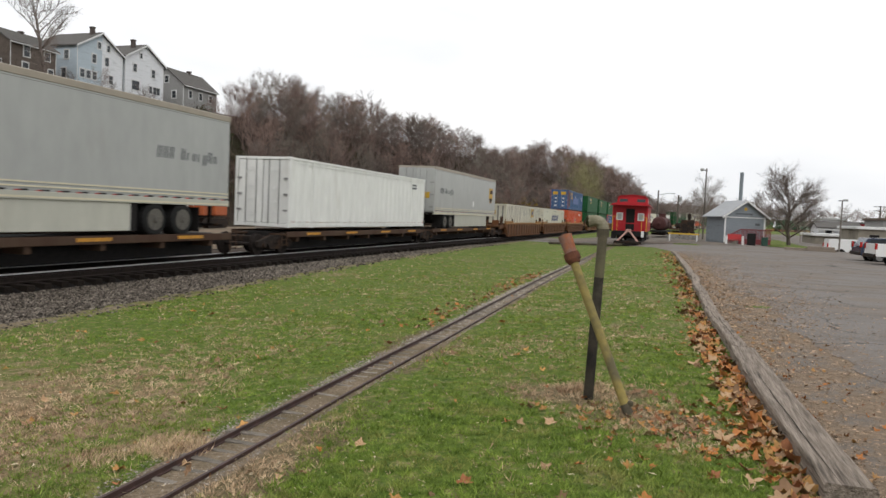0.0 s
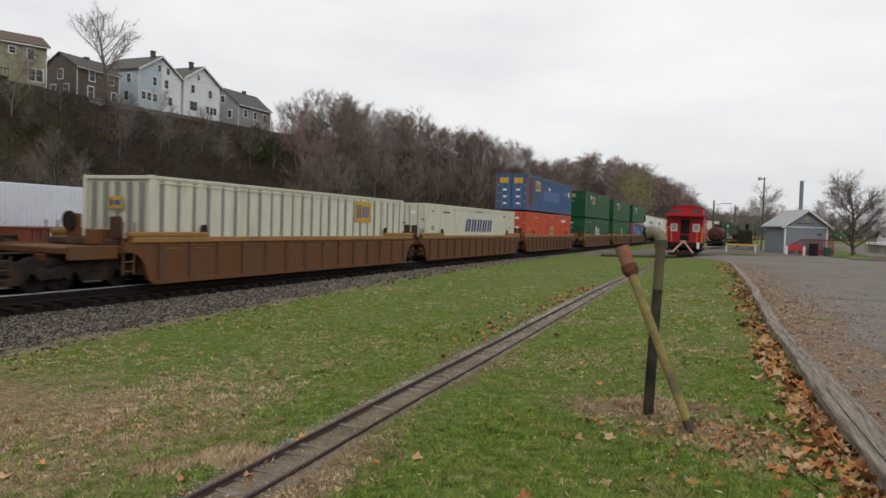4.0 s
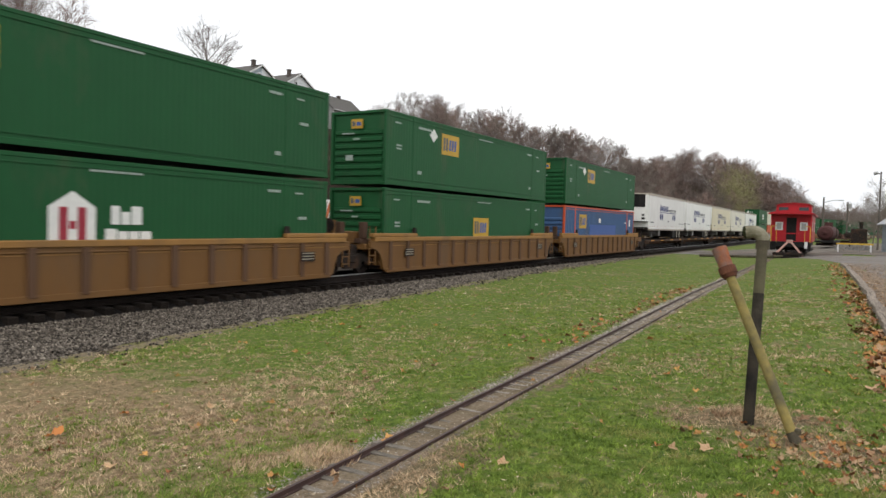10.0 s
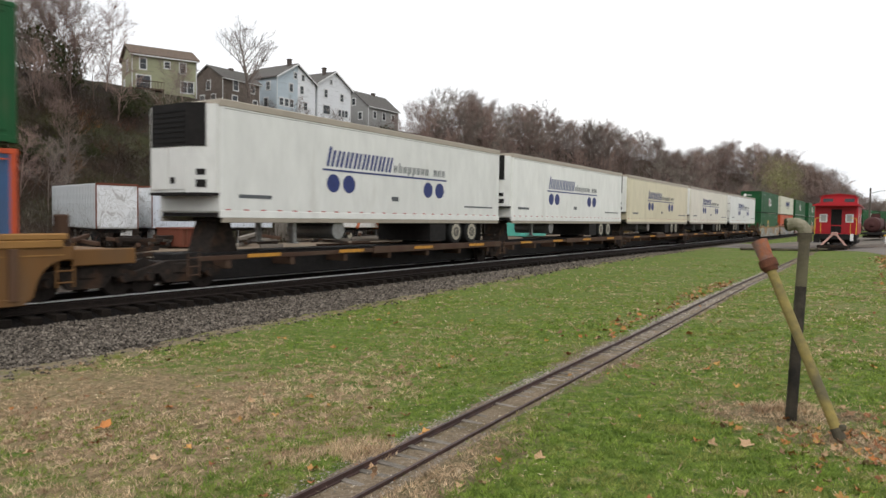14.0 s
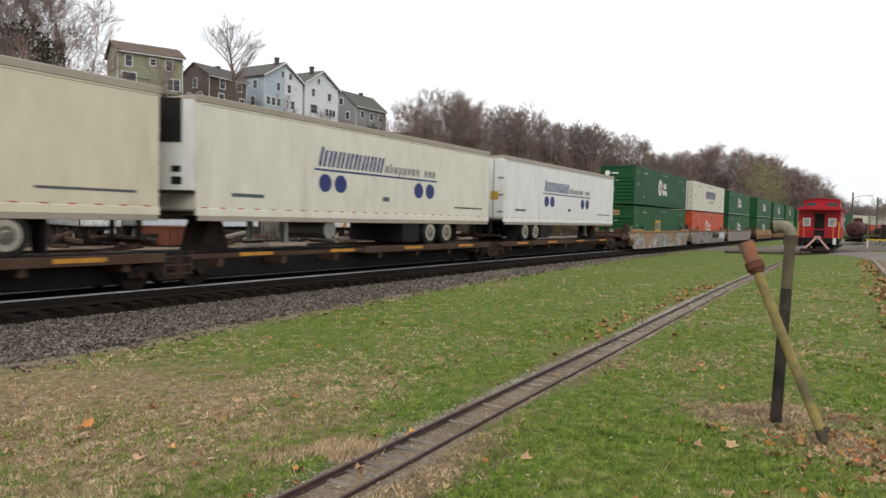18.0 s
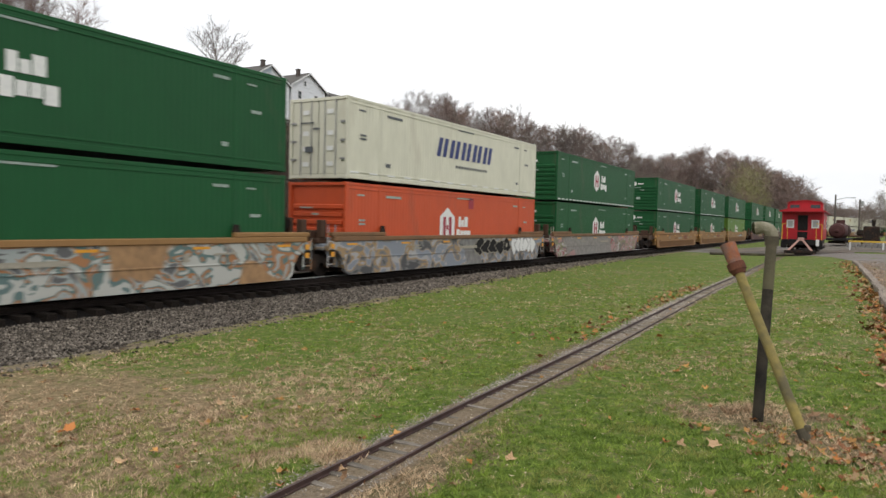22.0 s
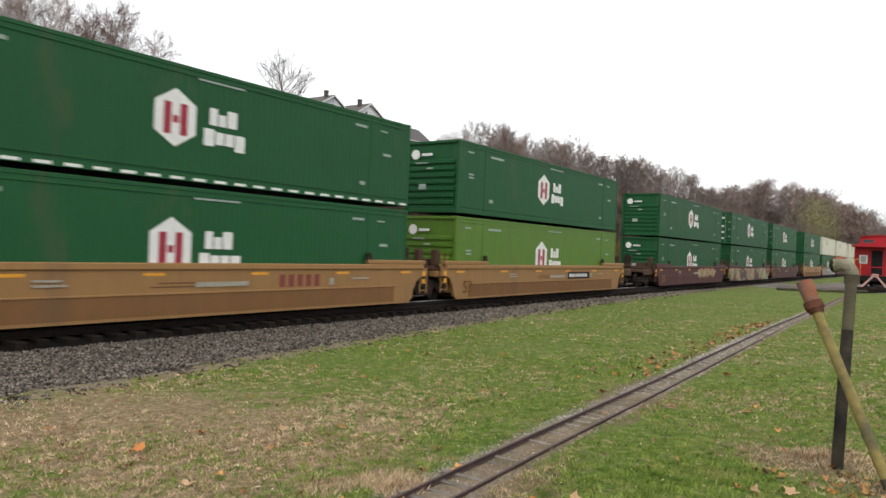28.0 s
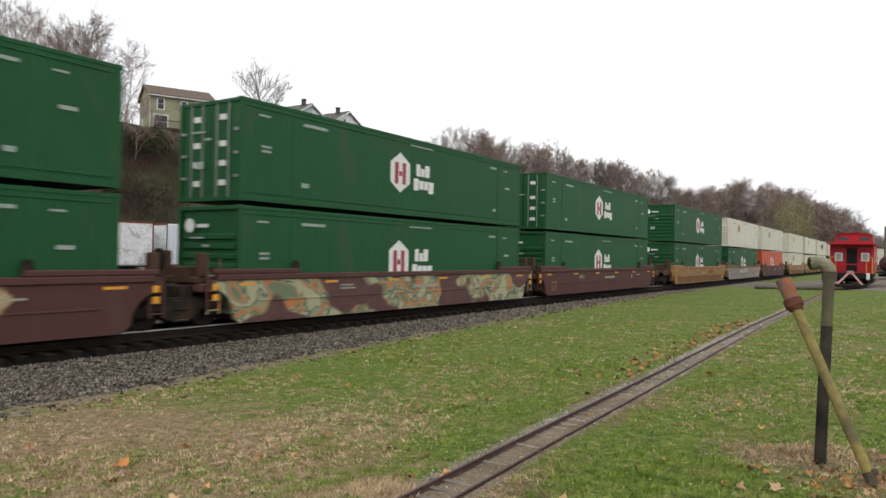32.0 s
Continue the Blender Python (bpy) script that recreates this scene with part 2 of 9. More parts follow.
def lawn_material():
    """Mown grass: green in several tones with straw-coloured patches."""
    m = bpy.data.materials.new("lawn")
    m.use_nodes = True
    n, l = m.node_tree.nodes, m.node_tree.links
    b = n["Principled BSDF"]
    b.inputs["Roughness"].default_value, b.inputs["Specular IOR Level"].default_value = 0.95, 0.1
    co = n.new("ShaderNodeTexCoord")

    def cloud(scale, lo, hi, a, c, detail=6.0):
        t = n.new("ShaderNodeTexNoise")
        t.inputs["Scale"].default_value, t.inputs["Detail"].default_value, t.inputs["Roughness"].default_value = scale, detail, 0.7
        l.new(co.outputs["Object"], t.inputs["Vector"])
        r = n.new("ShaderNodeMapRange")
        r.inputs["From Min"].default_value, r.inputs["From Max"].default_value = lo, hi
        l.new(t.outputs[0], r.inputs["Value"])
        x = n.new("ShaderNodeMix")
        x.data_type = "RGBA"
        l.new(r.outputs[0], x.inputs[0])
        for k, v in ((6, a), (7, c)):
            if isinstance(v, tuple):
                x.inputs[k].default_value = (*v, 1)
            else:
                l.new(v, x.inputs[k])
        return x.outputs[2]
    green = cloud(11, 0.36, 0.66, (0.048, 0.085, 0.015), (0.150, 0.205, 0.036))
    straw = cloud(14, 0.36, 0.66, (0.12, 0.085, 0.048), (0.36, 0.265, 0.16))
    some = cloud(7, 0.52, 0.72, green, straw)
    dry = cloud(4, 0.40, 0.60, some, straw)
    out = cloud(0.42, 0.53, 0.70, some, dry, 4.0)

    def worn(inner, base, x, y, rx, ry):
        """Dead or trodden grass in a ragged oval."""
        mp = n.new("ShaderNodeMapping")
        mp.inputs["Location"].default_value, mp.inputs["Scale"].default_value = (-x / rx, -y / ry, 0), (1 / rx, 1 / ry, 0)
        l.new(co.outputs["Object"], mp.inputs[0])
        far = n.new("ShaderNodeVectorMath")
        far.operation = "LENGTH"
        l.new(mp.outputs[0], far.inputs[0])
        t = n.new("ShaderNodeTexNoise")
        t.inputs["Scale"].default_value, t.inputs["Detail"].default_value, t.inputs["Roughness"].default_value = 3.0, 8, 0.75
        l.new(co.outputs["Object"], t.inputs["Vector"])
        add = n.new("ShaderNodeMath")
        add.operation = "MULTIPLY_ADD"
        l.new(t.outputs[0], add.inputs[0])
        add.inputs[1].default_value = 3.2
        l.new(far.outputs["Value"], add.inputs[2])
        r = n.new("ShaderNodeMapRange")
        r.inputs["From Min"].default_value, r.inputs["From Max"].default_value, r.inputs["To Min"].default_value, r.inputs["To Max"].default_value = 2.15, 2.7, 0.9, 0.0
        l.new(add.outputs[0], r.inputs["Value"])
        k = n.new("ShaderNodeMix")
        k.data_type = "RGBA"
        l.new(r.outputs[0], k.inputs[0])
        l.new(base, k.inputs[6])
        l.new(inner, k.inputs[7])
        return k.outputs[2]
    soil = cloud(26, 0.36, 0.66, (0.085, 0.062, 0.036), (0.24, 0.18, 0.11))
    for spot in ((-6.6, 4.2, 2.9, 1.9), (-4.2, 4.6, 0.9, 0.8), (-4.6, 3.3, 1.5, 1.0)):
        out = worn(straw, out, *spot)
    for spot in ((-0.75, 6.3, 0.75, 0.5), (-0.1, 5.7, 0.6, 0.4), (-2.32, 3.9, 0.34, 1.5), (-2.6, 8.0, 0.15, 1.6), (-3.35, 9.2, 0.2, 2.0)):
        out = worn(soil, out, *spot)
    l.new(out, b.inputs["Base Color"])
    t = n.new("ShaderNodeTexNoise")
    t.inputs["Scale"].default_value, t.inputs["Detail"].default_value = 45, 8
    l.new(co.outputs["Object"], t.inputs["Vector"])
    p = n.new("ShaderNodeBump")
    p.inputs["Strength"].default_value, p.inputs["Distance"].default_value = 0.9, 0.04
    l.new(t.outputs[0], p.inputs["Height"])
    l.new(p.outputs[0], b.inputs["Normal"])
    return m


m_ground = lawn_material()
def asphalt_material():
    """Old paving: blotched, streaked where water runs, finely speckled and cracked."""
    m = material("asphalt", (0.225, 0.206, 0.190), (0.128, 0.116, 0.106), 0.9, scale=34, bump=0.2, bump_scale=60, stain=(0.172, 0.142, 0.118), stain_scale=0.55, stain_at=0.52)
    n, l = m.node_tree.nodes, m.node_tree.links
    b = n["Principled BSDF"]
    base = b.inputs["Base Color"].links[0].from_socket
    co = n.new("ShaderNodeTexCoord")
    warp = n.new("ShaderNodeTexNoise")
    warp.inputs["Scale"].default_value, warp.inputs["Detail"].default_value = 1.2, 4
    l.new(co.outputs["Object"], warp.inputs["Vector"])
    bend = n.new("ShaderNodeVectorMath")
    bend.operation = "MULTIPLY_ADD"
    l.new(warp.outputs["Color"], bend.inputs[0])
    bend.inputs[1].default_value = (0.9, 0.9, 0)
    l.new(co.outputs["Object"], bend.inputs[2])
    crack = n.new("ShaderNodeTexVoronoi")
    crack.feature = "DISTANCE_TO_EDGE"
    crack.inputs["Scale"].default_value = 0.42
    l.new(bend.outputs[0], crack.inputs["Vector"])
    thin = n.new("ShaderNodeMapRange")
    thin.inputs["From Min"].default_value, thin.inputs["From Max"].default_value, thin.inputs["To Min"].default_value, thin.inputs["To Max"].default_value = 0.0, 0.012, 0.8, 0.0
    l.new(crack.outputs["Distance"], thin.inputs["Value"])
    long_ = n.new("ShaderNodeMapping")
    long_.inputs["Scale"].default_value, long_.inputs["Rotation"].default_value = (0.16, 1.0, 1), (0, 0, 0.35)
    l.new(co.outputs["Object"], long_.inputs[0])
    run_ = n.new("ShaderNodeTexNoise")
    run_.inputs["Scale"].default_value, run_.inputs["Detail"].default_value, run_.inputs["Roughness"].default_value = 0.8, 7, 0.65
    l.new(long_.outputs[0], run_.inputs["Vector"])
    wet = n.new("ShaderNodeMapRange")
    wet.inputs["From Min"].default_value, wet.inputs["From Max"].default_value, wet.inputs["To Max"].default_value = 0.46, 0.66, 0.65
    l.new(run_.outputs[0], wet.inputs["Value"])
    out = base
    for fac, tone in ((wet, (0.112, 0.093, 0.079)), (thin, (0.035, 0.032, 0.028))):
        k = n.new("ShaderNodeMix")
        k.data_type = "RGBA"
        l.new(fac.outputs[0], k.inputs[0])
        l.new(out, k.inputs[6])
        k.inputs[7].default_value = (*tone, 1)
        out = k.outputs[2]
    l.new(out, b.inputs["Base Color"])
    return m


m_asphalt = asphalt_material()
m_ballast = material("ballast", (0.100, 0.078, 0.061), (0.032, 0.025, 0.020), 0.95, scale=30, bump=1.0, bump_scale=30)
# oily stones; the shade under the train is mixed into this near-black
m_foul_shade = material("oily_ballast", (0.012, 0.010, 0.009), (0.006, 0.005, 0.005), 0.9, scale=20, bump=1.0, bump_scale=30)
m_dirt = material("yard_dirt", (0.23, 0.175, 0.125), (0.13, 0.10, 0.072), 0.95, scale=2.5, bump=0.5, bump_scale=20, stain=(0.14, 0.12, 0.09), stain_scale=0.2, stain_at=0.55)
m_bank = material("hillside", (0.034, 0.023, 0.016), (0.014, 0.010, 0.007), 0.95, scale=0.6, bump=0.8, bump_scale=3, stain=(0.040, 0.042, 0.018), stain_scale=0.08, stain_at=0.57)
m_rail = material("rail_side", (0.022, 0.016, 0.013), (0.012, 0.009, 0.008), 0.7, scale=6)
m_head = material("rail_head", (0.72, 0.71, 0.70), (0.6, 0.59, 0.58), 0.4, 0.55, scale=20)
m_tie = material("creosoted_tie", (0.022, 0.017, 0.013), (0.009, 0.007, 0.006), 0.9, scale=5, stretch=(1, 8, 8), bump=0.5, spread=0.3)


def ground_sheet():
    xs = np.concatenate([[-1500, -900, -500, -330, -250], np.arange(-200, -40, 4.0), np.arange(-40, -20, 1.5), np.arange(-20, 4, 0.4), np.arange(4, 40, 3), [45, 60, 80, 120, 200, 400, 800, 1500]])
    ys = np.concatenate([[-400, -200, -120, -80, -50], np.arange(-40, 0, 5), np.arange(0, 40, 0.7), np.arange(40, 82, 1.5), np.arange(84, 400, 6), [420, 480, 600, 900, 1500, 2500]])
    gx, gy = np.meshgrid(xs, ys)
    gz = ground_z(gx, gy)
    ripple = np.array([[noise.noise(Vector((a * 0.5, b * 0.5, 0))) for a, b in zip(r, s)] for r, s in zip(gx, gy)])
    gz = gz + ripple * np.where(hill(gx, gy) > 0.3, 0.5, 0.02)
    v = np.stack([gx, gy, gz], -1).reshape(-1, 3)
    w, h = len(xs), len(ys)
    i, j = np.meshgrid(np.arange(w - 1), np.arange(h - 1))
    a = (j * w + i).ravel()
    f = np.stack([a, a + 1, a + w + 1, a + w], -1)
    me = big_mesh("ground", v, f, m_ground)
    me.materials.append(m_bank)
    mid = v[f].mean(1)
    me.polygons.foreach_set("material_index", ((centre_x(mid[:, 1]) - mid[:, 0]) > 3.0).astype(np.int32))
    me.shade_smooth()
    return tagged(new("ground", me), "mown autumn lawn running to a brown wooded bank", "ground", kind="structure")


ground_sheet()


def strip(name, edges, mat, label, lift=0.0, kind="structure"):
    """A draped strip: edges is a list of (y, x0, x1)."""
    rows = []
    for y, x0, x1 in edges:
        xs = x0 + (x1 - x0) * np.linspace(0, 1, 24) ** (2.6 if x1 - x0 > 30 else 1)
        rows.append([(x, y, float(ground_z(x, y)) + lift) for x in xs])
    return single(name, Build().sheet(rows), mat, label, name, kind)


def road_left(y):
    """The left edge of the paved ground: the timber kerb, then the lane across the lawn's end to the crossing."""
    return float(np.interp(y, [-30, 5, 12, 20, 36, 40, 44, 46, 53, 57, 59, 60.3, 61.2, 75], [2.3, 2.1, 1.75, 1.5, 1.0, 0.6, 0.1, -0.4, -1.4, -2.6, -3.6, -6.5, -12.6, -12.6])) + (0.32 * noise.noise(Vector((y * 0.9, 3.3, 0))) + 0.2 * noise.noise(Vector((y * 3.1, 7.7, 0))) if y < 44 else 0)


m_debris = material("leafy_debris", (0.29, 0.215, 0.148), (0.135, 0.102, 0.074), 0.95, scale=16, bump=0.8, bump_scale=60, stain=(0.17, 0.155, 0.14), stain_scale=1.6, stain_at=0.54)
strip("verge", [(y, float(np.interp(y, [-8, 4.3, 7.1, 12.6, 24, 40, 44], [1.5, 1.1, 0.98, 0.82, 0.65, 0.2, -0.1])), road_left(y) + 0.3) for y in np.arange(-8, 44, 0.5)], m_debris, "strip of dry leaf debris and dirt between timber and asphalt", 0.01)
strip("road", [(y, road_left(y), 70) for y in [-30, -15, -8, -4] + list(np.arange(0, 44, 0.3)) + list(np.arange(44, 58, 0.75)) + [58, 59, 59.6, 60.3, 60.7, 61.2, 63, 67, 71, 74]], m_asphalt,
      "worn grey asphalt car park with brown stains", 0.015)


m_gravel = material("trodden_gravel", (0.235, 0.195, 0.155), (0.12, 0.10, 0.082), 0.95, scale=9, bump=0.6, bump_scale=50, stain=(0.10, 0.092, 0.084), stain_scale=0.35, stain_at=0.5)
strip("gravel_ground", [(y, -12.0 + 0.12 * (y - 62), 3.6 + 1.6 * math.sin(y * 0.3) + 0.2 * (y - 66)) for y in np.arange(64, 150, 2.0)], m_gravel, "brown trodden gravel round the siding", 0.035)


def edge_x(y):
    """The line where the lawn meets the ballast."""
    return float(np.interp(y, EDGE_Y, EDGE_X))


def ballast_bed():
    rows = []
    for y in list(range(-80, 171, 3)) + list(range(176, 420, 8)):
        cx, cy, a = track_at(y)
        e = edge_x(cy)
        near = float(lawn(e, cy)) + 0.02
        row = [(cx - 5.0, cy, -0.76), (cx - 2.6, cy, -0.66), (cx - 1.6, cy, RAIL_Z - 0.22), (cx, cy, RAIL_Z - 0.24), (cx + 1.15, cy, RAIL_Z - 0.26), (cx + 1.66, cy, RAIL_Z - 0.37)]
        for k in range(1, 8):
            t = k / 7
            x = cx + 1.66 + (e - cx - 1.66) * t
            row.append((x, cy, (RAIL_Z - 0.37) * (1 - t) + near * t - 0.04 * math.sin(math.pi * t) + 0.03 * noise.noise(Vector((x * 2, cy * 2, 3)))))
        rows.append(row)
    b = Build().sheet(rows)
    # dark sheet between the rails: oil, and the cars' shade as colour
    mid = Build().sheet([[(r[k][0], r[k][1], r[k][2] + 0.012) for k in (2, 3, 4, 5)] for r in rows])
    single("oily_ballast", mid, m_foul_shade, "oily ballast between the rails, blackened for the train's shade", "ballast", "structure", smooth=True)
    single("ballast", b, m_ballast, "grey crushed stone ballast under the railway", "ballast", "structure", smooth=True)


ballast_bed()


def lawn_edge():
    """Tan earth and dead grass where the lawn meets the stones."""
    rows = []
    for y in np.arange(-6, 60, 0.25):
        e = edge_x(y)
        a, b = e - 0.12 + 0.3 * noise.noise(Vector((y * 1.9, 2.2, 0))), e + 0.12 + 0.4 * noise.noise(Vector((y * 2.4, 9.1, 0)))
        z = float(lawn(e, y))
        rows.append([(a - 0.28, y, z - 0.04), (a - 0.05, y, z + 0.022), (0.6 * a + 0.4 * b, y, z + 0.028), (b, y, float(lawn(b, y)) + 0.012), (b + 0.05, y, float(lawn(b, y)) - 0.02)])
    m = material("tan_edge_earth", (0.27, 0.215, 0.145), (0.11, 0.088, 0.056), 0.95, scale=16, bump=0.9, bump_scale=40, stain=(0.13, 0.135, 0.03), stain_scale=1.7, stain_at=0.52)
    single("lawn_edge", Build().sheet(rows), m, "ragged edge of tan earth between lawn and ballast", "soil", "structure", smooth=True)


lawn_edge()
strip("yard", [(y, float(centre_x(y)) - 27 + 1.5 * math.sin(y * 0.23), float(centre_x(y)) - 4.9) for y in range(-60, 200, 5)], m_dirt, "bare tan dirt yard beyond the railway", 0.02)


def rail_line(b, h, off, z, w_head, w_foot, height, heads):
    """Adds one rail along the main line."""
    prev = None
    ps = list(range(-90, 171, 20)) + list(range(178, 430, 8))
    prof = [(-w_foot, 0), (-w_foot, 0.02), (-0.012, 0.04), (-0.012, height - 0.04), (-w_head, height - 0.03), (-w_head, height), (w_head, height), (w_head, height - 0.03), (0.012, height - 0.04), (0.012, 0.04), (w_foot, 0.02), (w_foot, 0)]
    rows, tops = [], []
    for p in ps:
        cx, cy, a = track_at(p)
        rows.append([(cx + (off + q) * math.cos(a), cy + (off + q) * math.sin(a), z - height + r) for q, r in prof])
        # the bright sheet also wraps down the +x side, imitating skylight there
        tops.append([(cx + (off + q) * math.cos(a), cy + (off + q) * math.sin(a), z + r) for q, r in ((-w_head * 0.8, 0.003), (w_head * 0.9, 0.003), (w_head + 0.003, -0.004), (w_head + 0.003, -0.026))])
    b.sheet(rows)
    heads.sheet(tops)


def main_line():
    for off, nm in ((0.755, "rail"), (-0.755, "rail")):
        b, h = Build(), Build()
        rail_line(b, 0, off, RAIL_Z, 0.037, 0.07, 0.17, h)
        r = single(nm, b, m_rail, "dark rusty steel rail with a polished head", "rail", "structure")
        part("running_surface", h, m_head, r, "polished steel running surface, its side brightened as if skylit")
    b, h = Build(), Build()
    rail_line(b, 0, 1.12, RAIL_Z - 0.03, 0.035, 0.065, 0.16, h)
    single("spare_rail", b, m_rail, "old rusty rail left lying beside the track", "rail", "structure")
    tie = Build().box(-1.3, 1.66, -0.115, 0.115, -0.19, 0.0, 0.012).mesh("tie", m_tie)
    bed = thing("ties", "black creosoted wooden sleepers under the rails", "sleepers", kind="structure")
    rng = random.Random(4)
    p = -22.0
    while p < 100:
        cx, cy, a = track_at(p)
        part("tie", tie, None, bed, at=pose(cx + rng.uniform(-0.07, 0.07), cy, RAIL_Z - 0.20 + rng.uniform(-0.01, 0.01), 0, 0, rng.uniform(-1.5, 1.5)))
        p += 0.53


main_line()

# ---- the freight train ----
def paint(name, colour, rough=0.5, dirt=0.55, grime=(0.09, 0.065, 0.045)):
    """Weathered paint on steel."""
    return material(name, colour, [c * 0.86 for c in colour], rough, scale=2.0, bump=0.08, bump_scale=12, stain=[0.55 * c + 0.45 * g for c, g in zip(colour, grime)],
                    stain_scale=0.7, stain_at=dirt, stretch=(1, 1, 0.35), spread=0.06)


m_green = paint("green_paint", (0.007, 0.078, 0.022), 0.6, 0.66)
m_lime = paint("lime_green_paint", (0.085, 0.175, 0.018), 0.5, 0.66)
m_blue = paint("blue_paint", (0.052, 0.110, 0.235), 0.55, 0.62)
m_patch_blue = paint("fresh_blue_paint", (0.045, 0.10, 0.30), 0.5, 0.75)
m_pinkpost = paint("faded_purple_paint", (0.20, 0.09, 0.14), 0.6, 0.6)
m_orange = paint("orange_red_paint", (0.52, 0.080, 0.025), 0.5, 0.66)
m_red_patch = paint("red_patch_paint", (0.50, 0.035, 0.025), 0.5, 0.8)
m_cream = paint("cream_paint", (0.60, 0.585, 0.47), 0.5, 0.66, (0.25, 0.2, 0.14))
m_white = paint("white_paint", (0.75, 0.75, 0.72), 0.45, 0.68, (0.3, 0.26, 0.2))
m_tawny = paint("yellowed_white_paint", (0.66, 0.60, 0.44), 0.5, 0.64, (0.3, 0.24, 0.16))
m_paletawny = paint("off_white_paint", (0.70, 0.67, 0.57), 0.5, 0.66, (0.3, 0.24, 0.16))
m_silver = paint("grey_trailer_paint", (0.37, 0.377, 0.362), 0.4, 0.68, (0.2, 0.18, 0.15))
m_skirt = paint("pale_skirt_paint", (0.47, 0.465, 0.40), 0.5, 0.64, (0.2, 0.17, 0.13))
m_postrust = paint("rusty_post_paint", (0.120, 0.062, 0.036), 0.75, 0.5)
m_brownwell = paint("brown_well_paint", (0.145, 0.066, 0.030), 0.7, 0.55)
m_chord = paint("ochre_chord_paint", (0.30, 0.155, 0.045), 0.65, 0.58)
m_yellowwell = paint("ochre_well_paint", (0.165, 0.080, 0.024), 0.65, 0.58)
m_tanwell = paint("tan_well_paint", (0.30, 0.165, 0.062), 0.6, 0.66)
m_tanlow = paint("dark_tan_paint", (0.19, 0.098, 0.040), 0.7, 0.58)
m_rustchord = paint("rusty_chord_paint", (0.20, 0.115, 0.062), 0.7, 0.55)
m_maroon = paint("maroon_well_paint", (0.085, 0.034, 0.030), 0.65, 0.62)
m_spine = paint("brown_spine_paint", (0.07, 0.040, 0.027), 0.75, 0.52)
m_black = material("black_steel", (0.022, 0.020, 0.019), (0.012, 0.011, 0.011), 0.7, scale=6)
m_iron = material("rusty_black_iron", (0.036, 0.028, 0.023), (0.014, 0.011, 0.010), 0.75, scale=8, stain=(0.060, 0.034, 0.021), stain_scale=2)
m_tyre = material("tyre_rubber", (0.022, 0.022, 0.022), (0.014, 0.014, 0.014), 0.85, scale=20)
m_rim = material("dusty_wheel_rim", (0.38, 0.35, 0.28), (0.24, 0.22, 0.17), 0.6, scale=12)
m_hub = material("dark_wheel_hub", (0.13, 0.12, 0.10), (0.06, 0.055, 0.05), 0.6, scale=12)
m_faint = material("worn_white_lettering", (0.36, 0.42, 0.38), (0.2, 0.26, 0.22), 0.6, scale=9)
m_mark = material("white_lettering", (0.74, 0.74, 0.71), (0.62, 0.62, 0.6), 0.5, scale=7)
m_yellow = material("yellow_panel", (0.52, 0.32, 0.035), (0.43, 0.26, 0.03), 0.5, scale=5)
m_reflect = material("amber_reflector", (0.75, 0.34, 0.02), (0.6, 0.26, 0.02), 0.4, scale=9)
m_spinereflect = material("dusty_amber_reflector", (0.62, 0.29, 0.03), (0.30, 0.15, 0.03), 0.5, scale=5)
m_oldred = material("worn_red_lettering", (0.22, 0.045, 0.04), (0.15, 0.04, 0.035), 0.6, scale=7)
m_spray = material("tan_spray_paint", (0.42, 0.33, 0.20), (0.30, 0.22, 0.13), 0.7, scale=3, stain=(0.16, 0.10, 0.06), stain_scale=2.0, stain_at=0.56)
m_navy = material("navy_lettering", (0.025, 0.04, 0.16), (0.02, 0.03, 0.12), 0.5, scale=7)
m_logored = material("dark_red_lettering", (0.32, 0.03, 0.05), (0.26, 0.025, 0.04), 0.5, scale=7)
m_darkmark = material("dark_grey_lettering", (0.10, 0.11, 0.12), (0.07, 0.075, 0.08), 0.5, scale=7)
m_tape_red = material("red_tape", (0.42, 0.05, 0.035), (0.3, 0.04, 0.03), 0.4, scale=9)
m_steel = material("dull_steel", (0.33, 0.33, 0.33), (0.22, 0.21, 0.2), 0.45, 0.7, scale=9)
m_toprail = paint("dull_rail_paint", (0.36, 0.315, 0.255), 0.55, 0.6, (0.2, 0.17, 0.13))
m_silverpost = material("grey_groove", (0.25, 0.245, 0.225), (0.19, 0.185, 0.17), 0.7, scale=6)


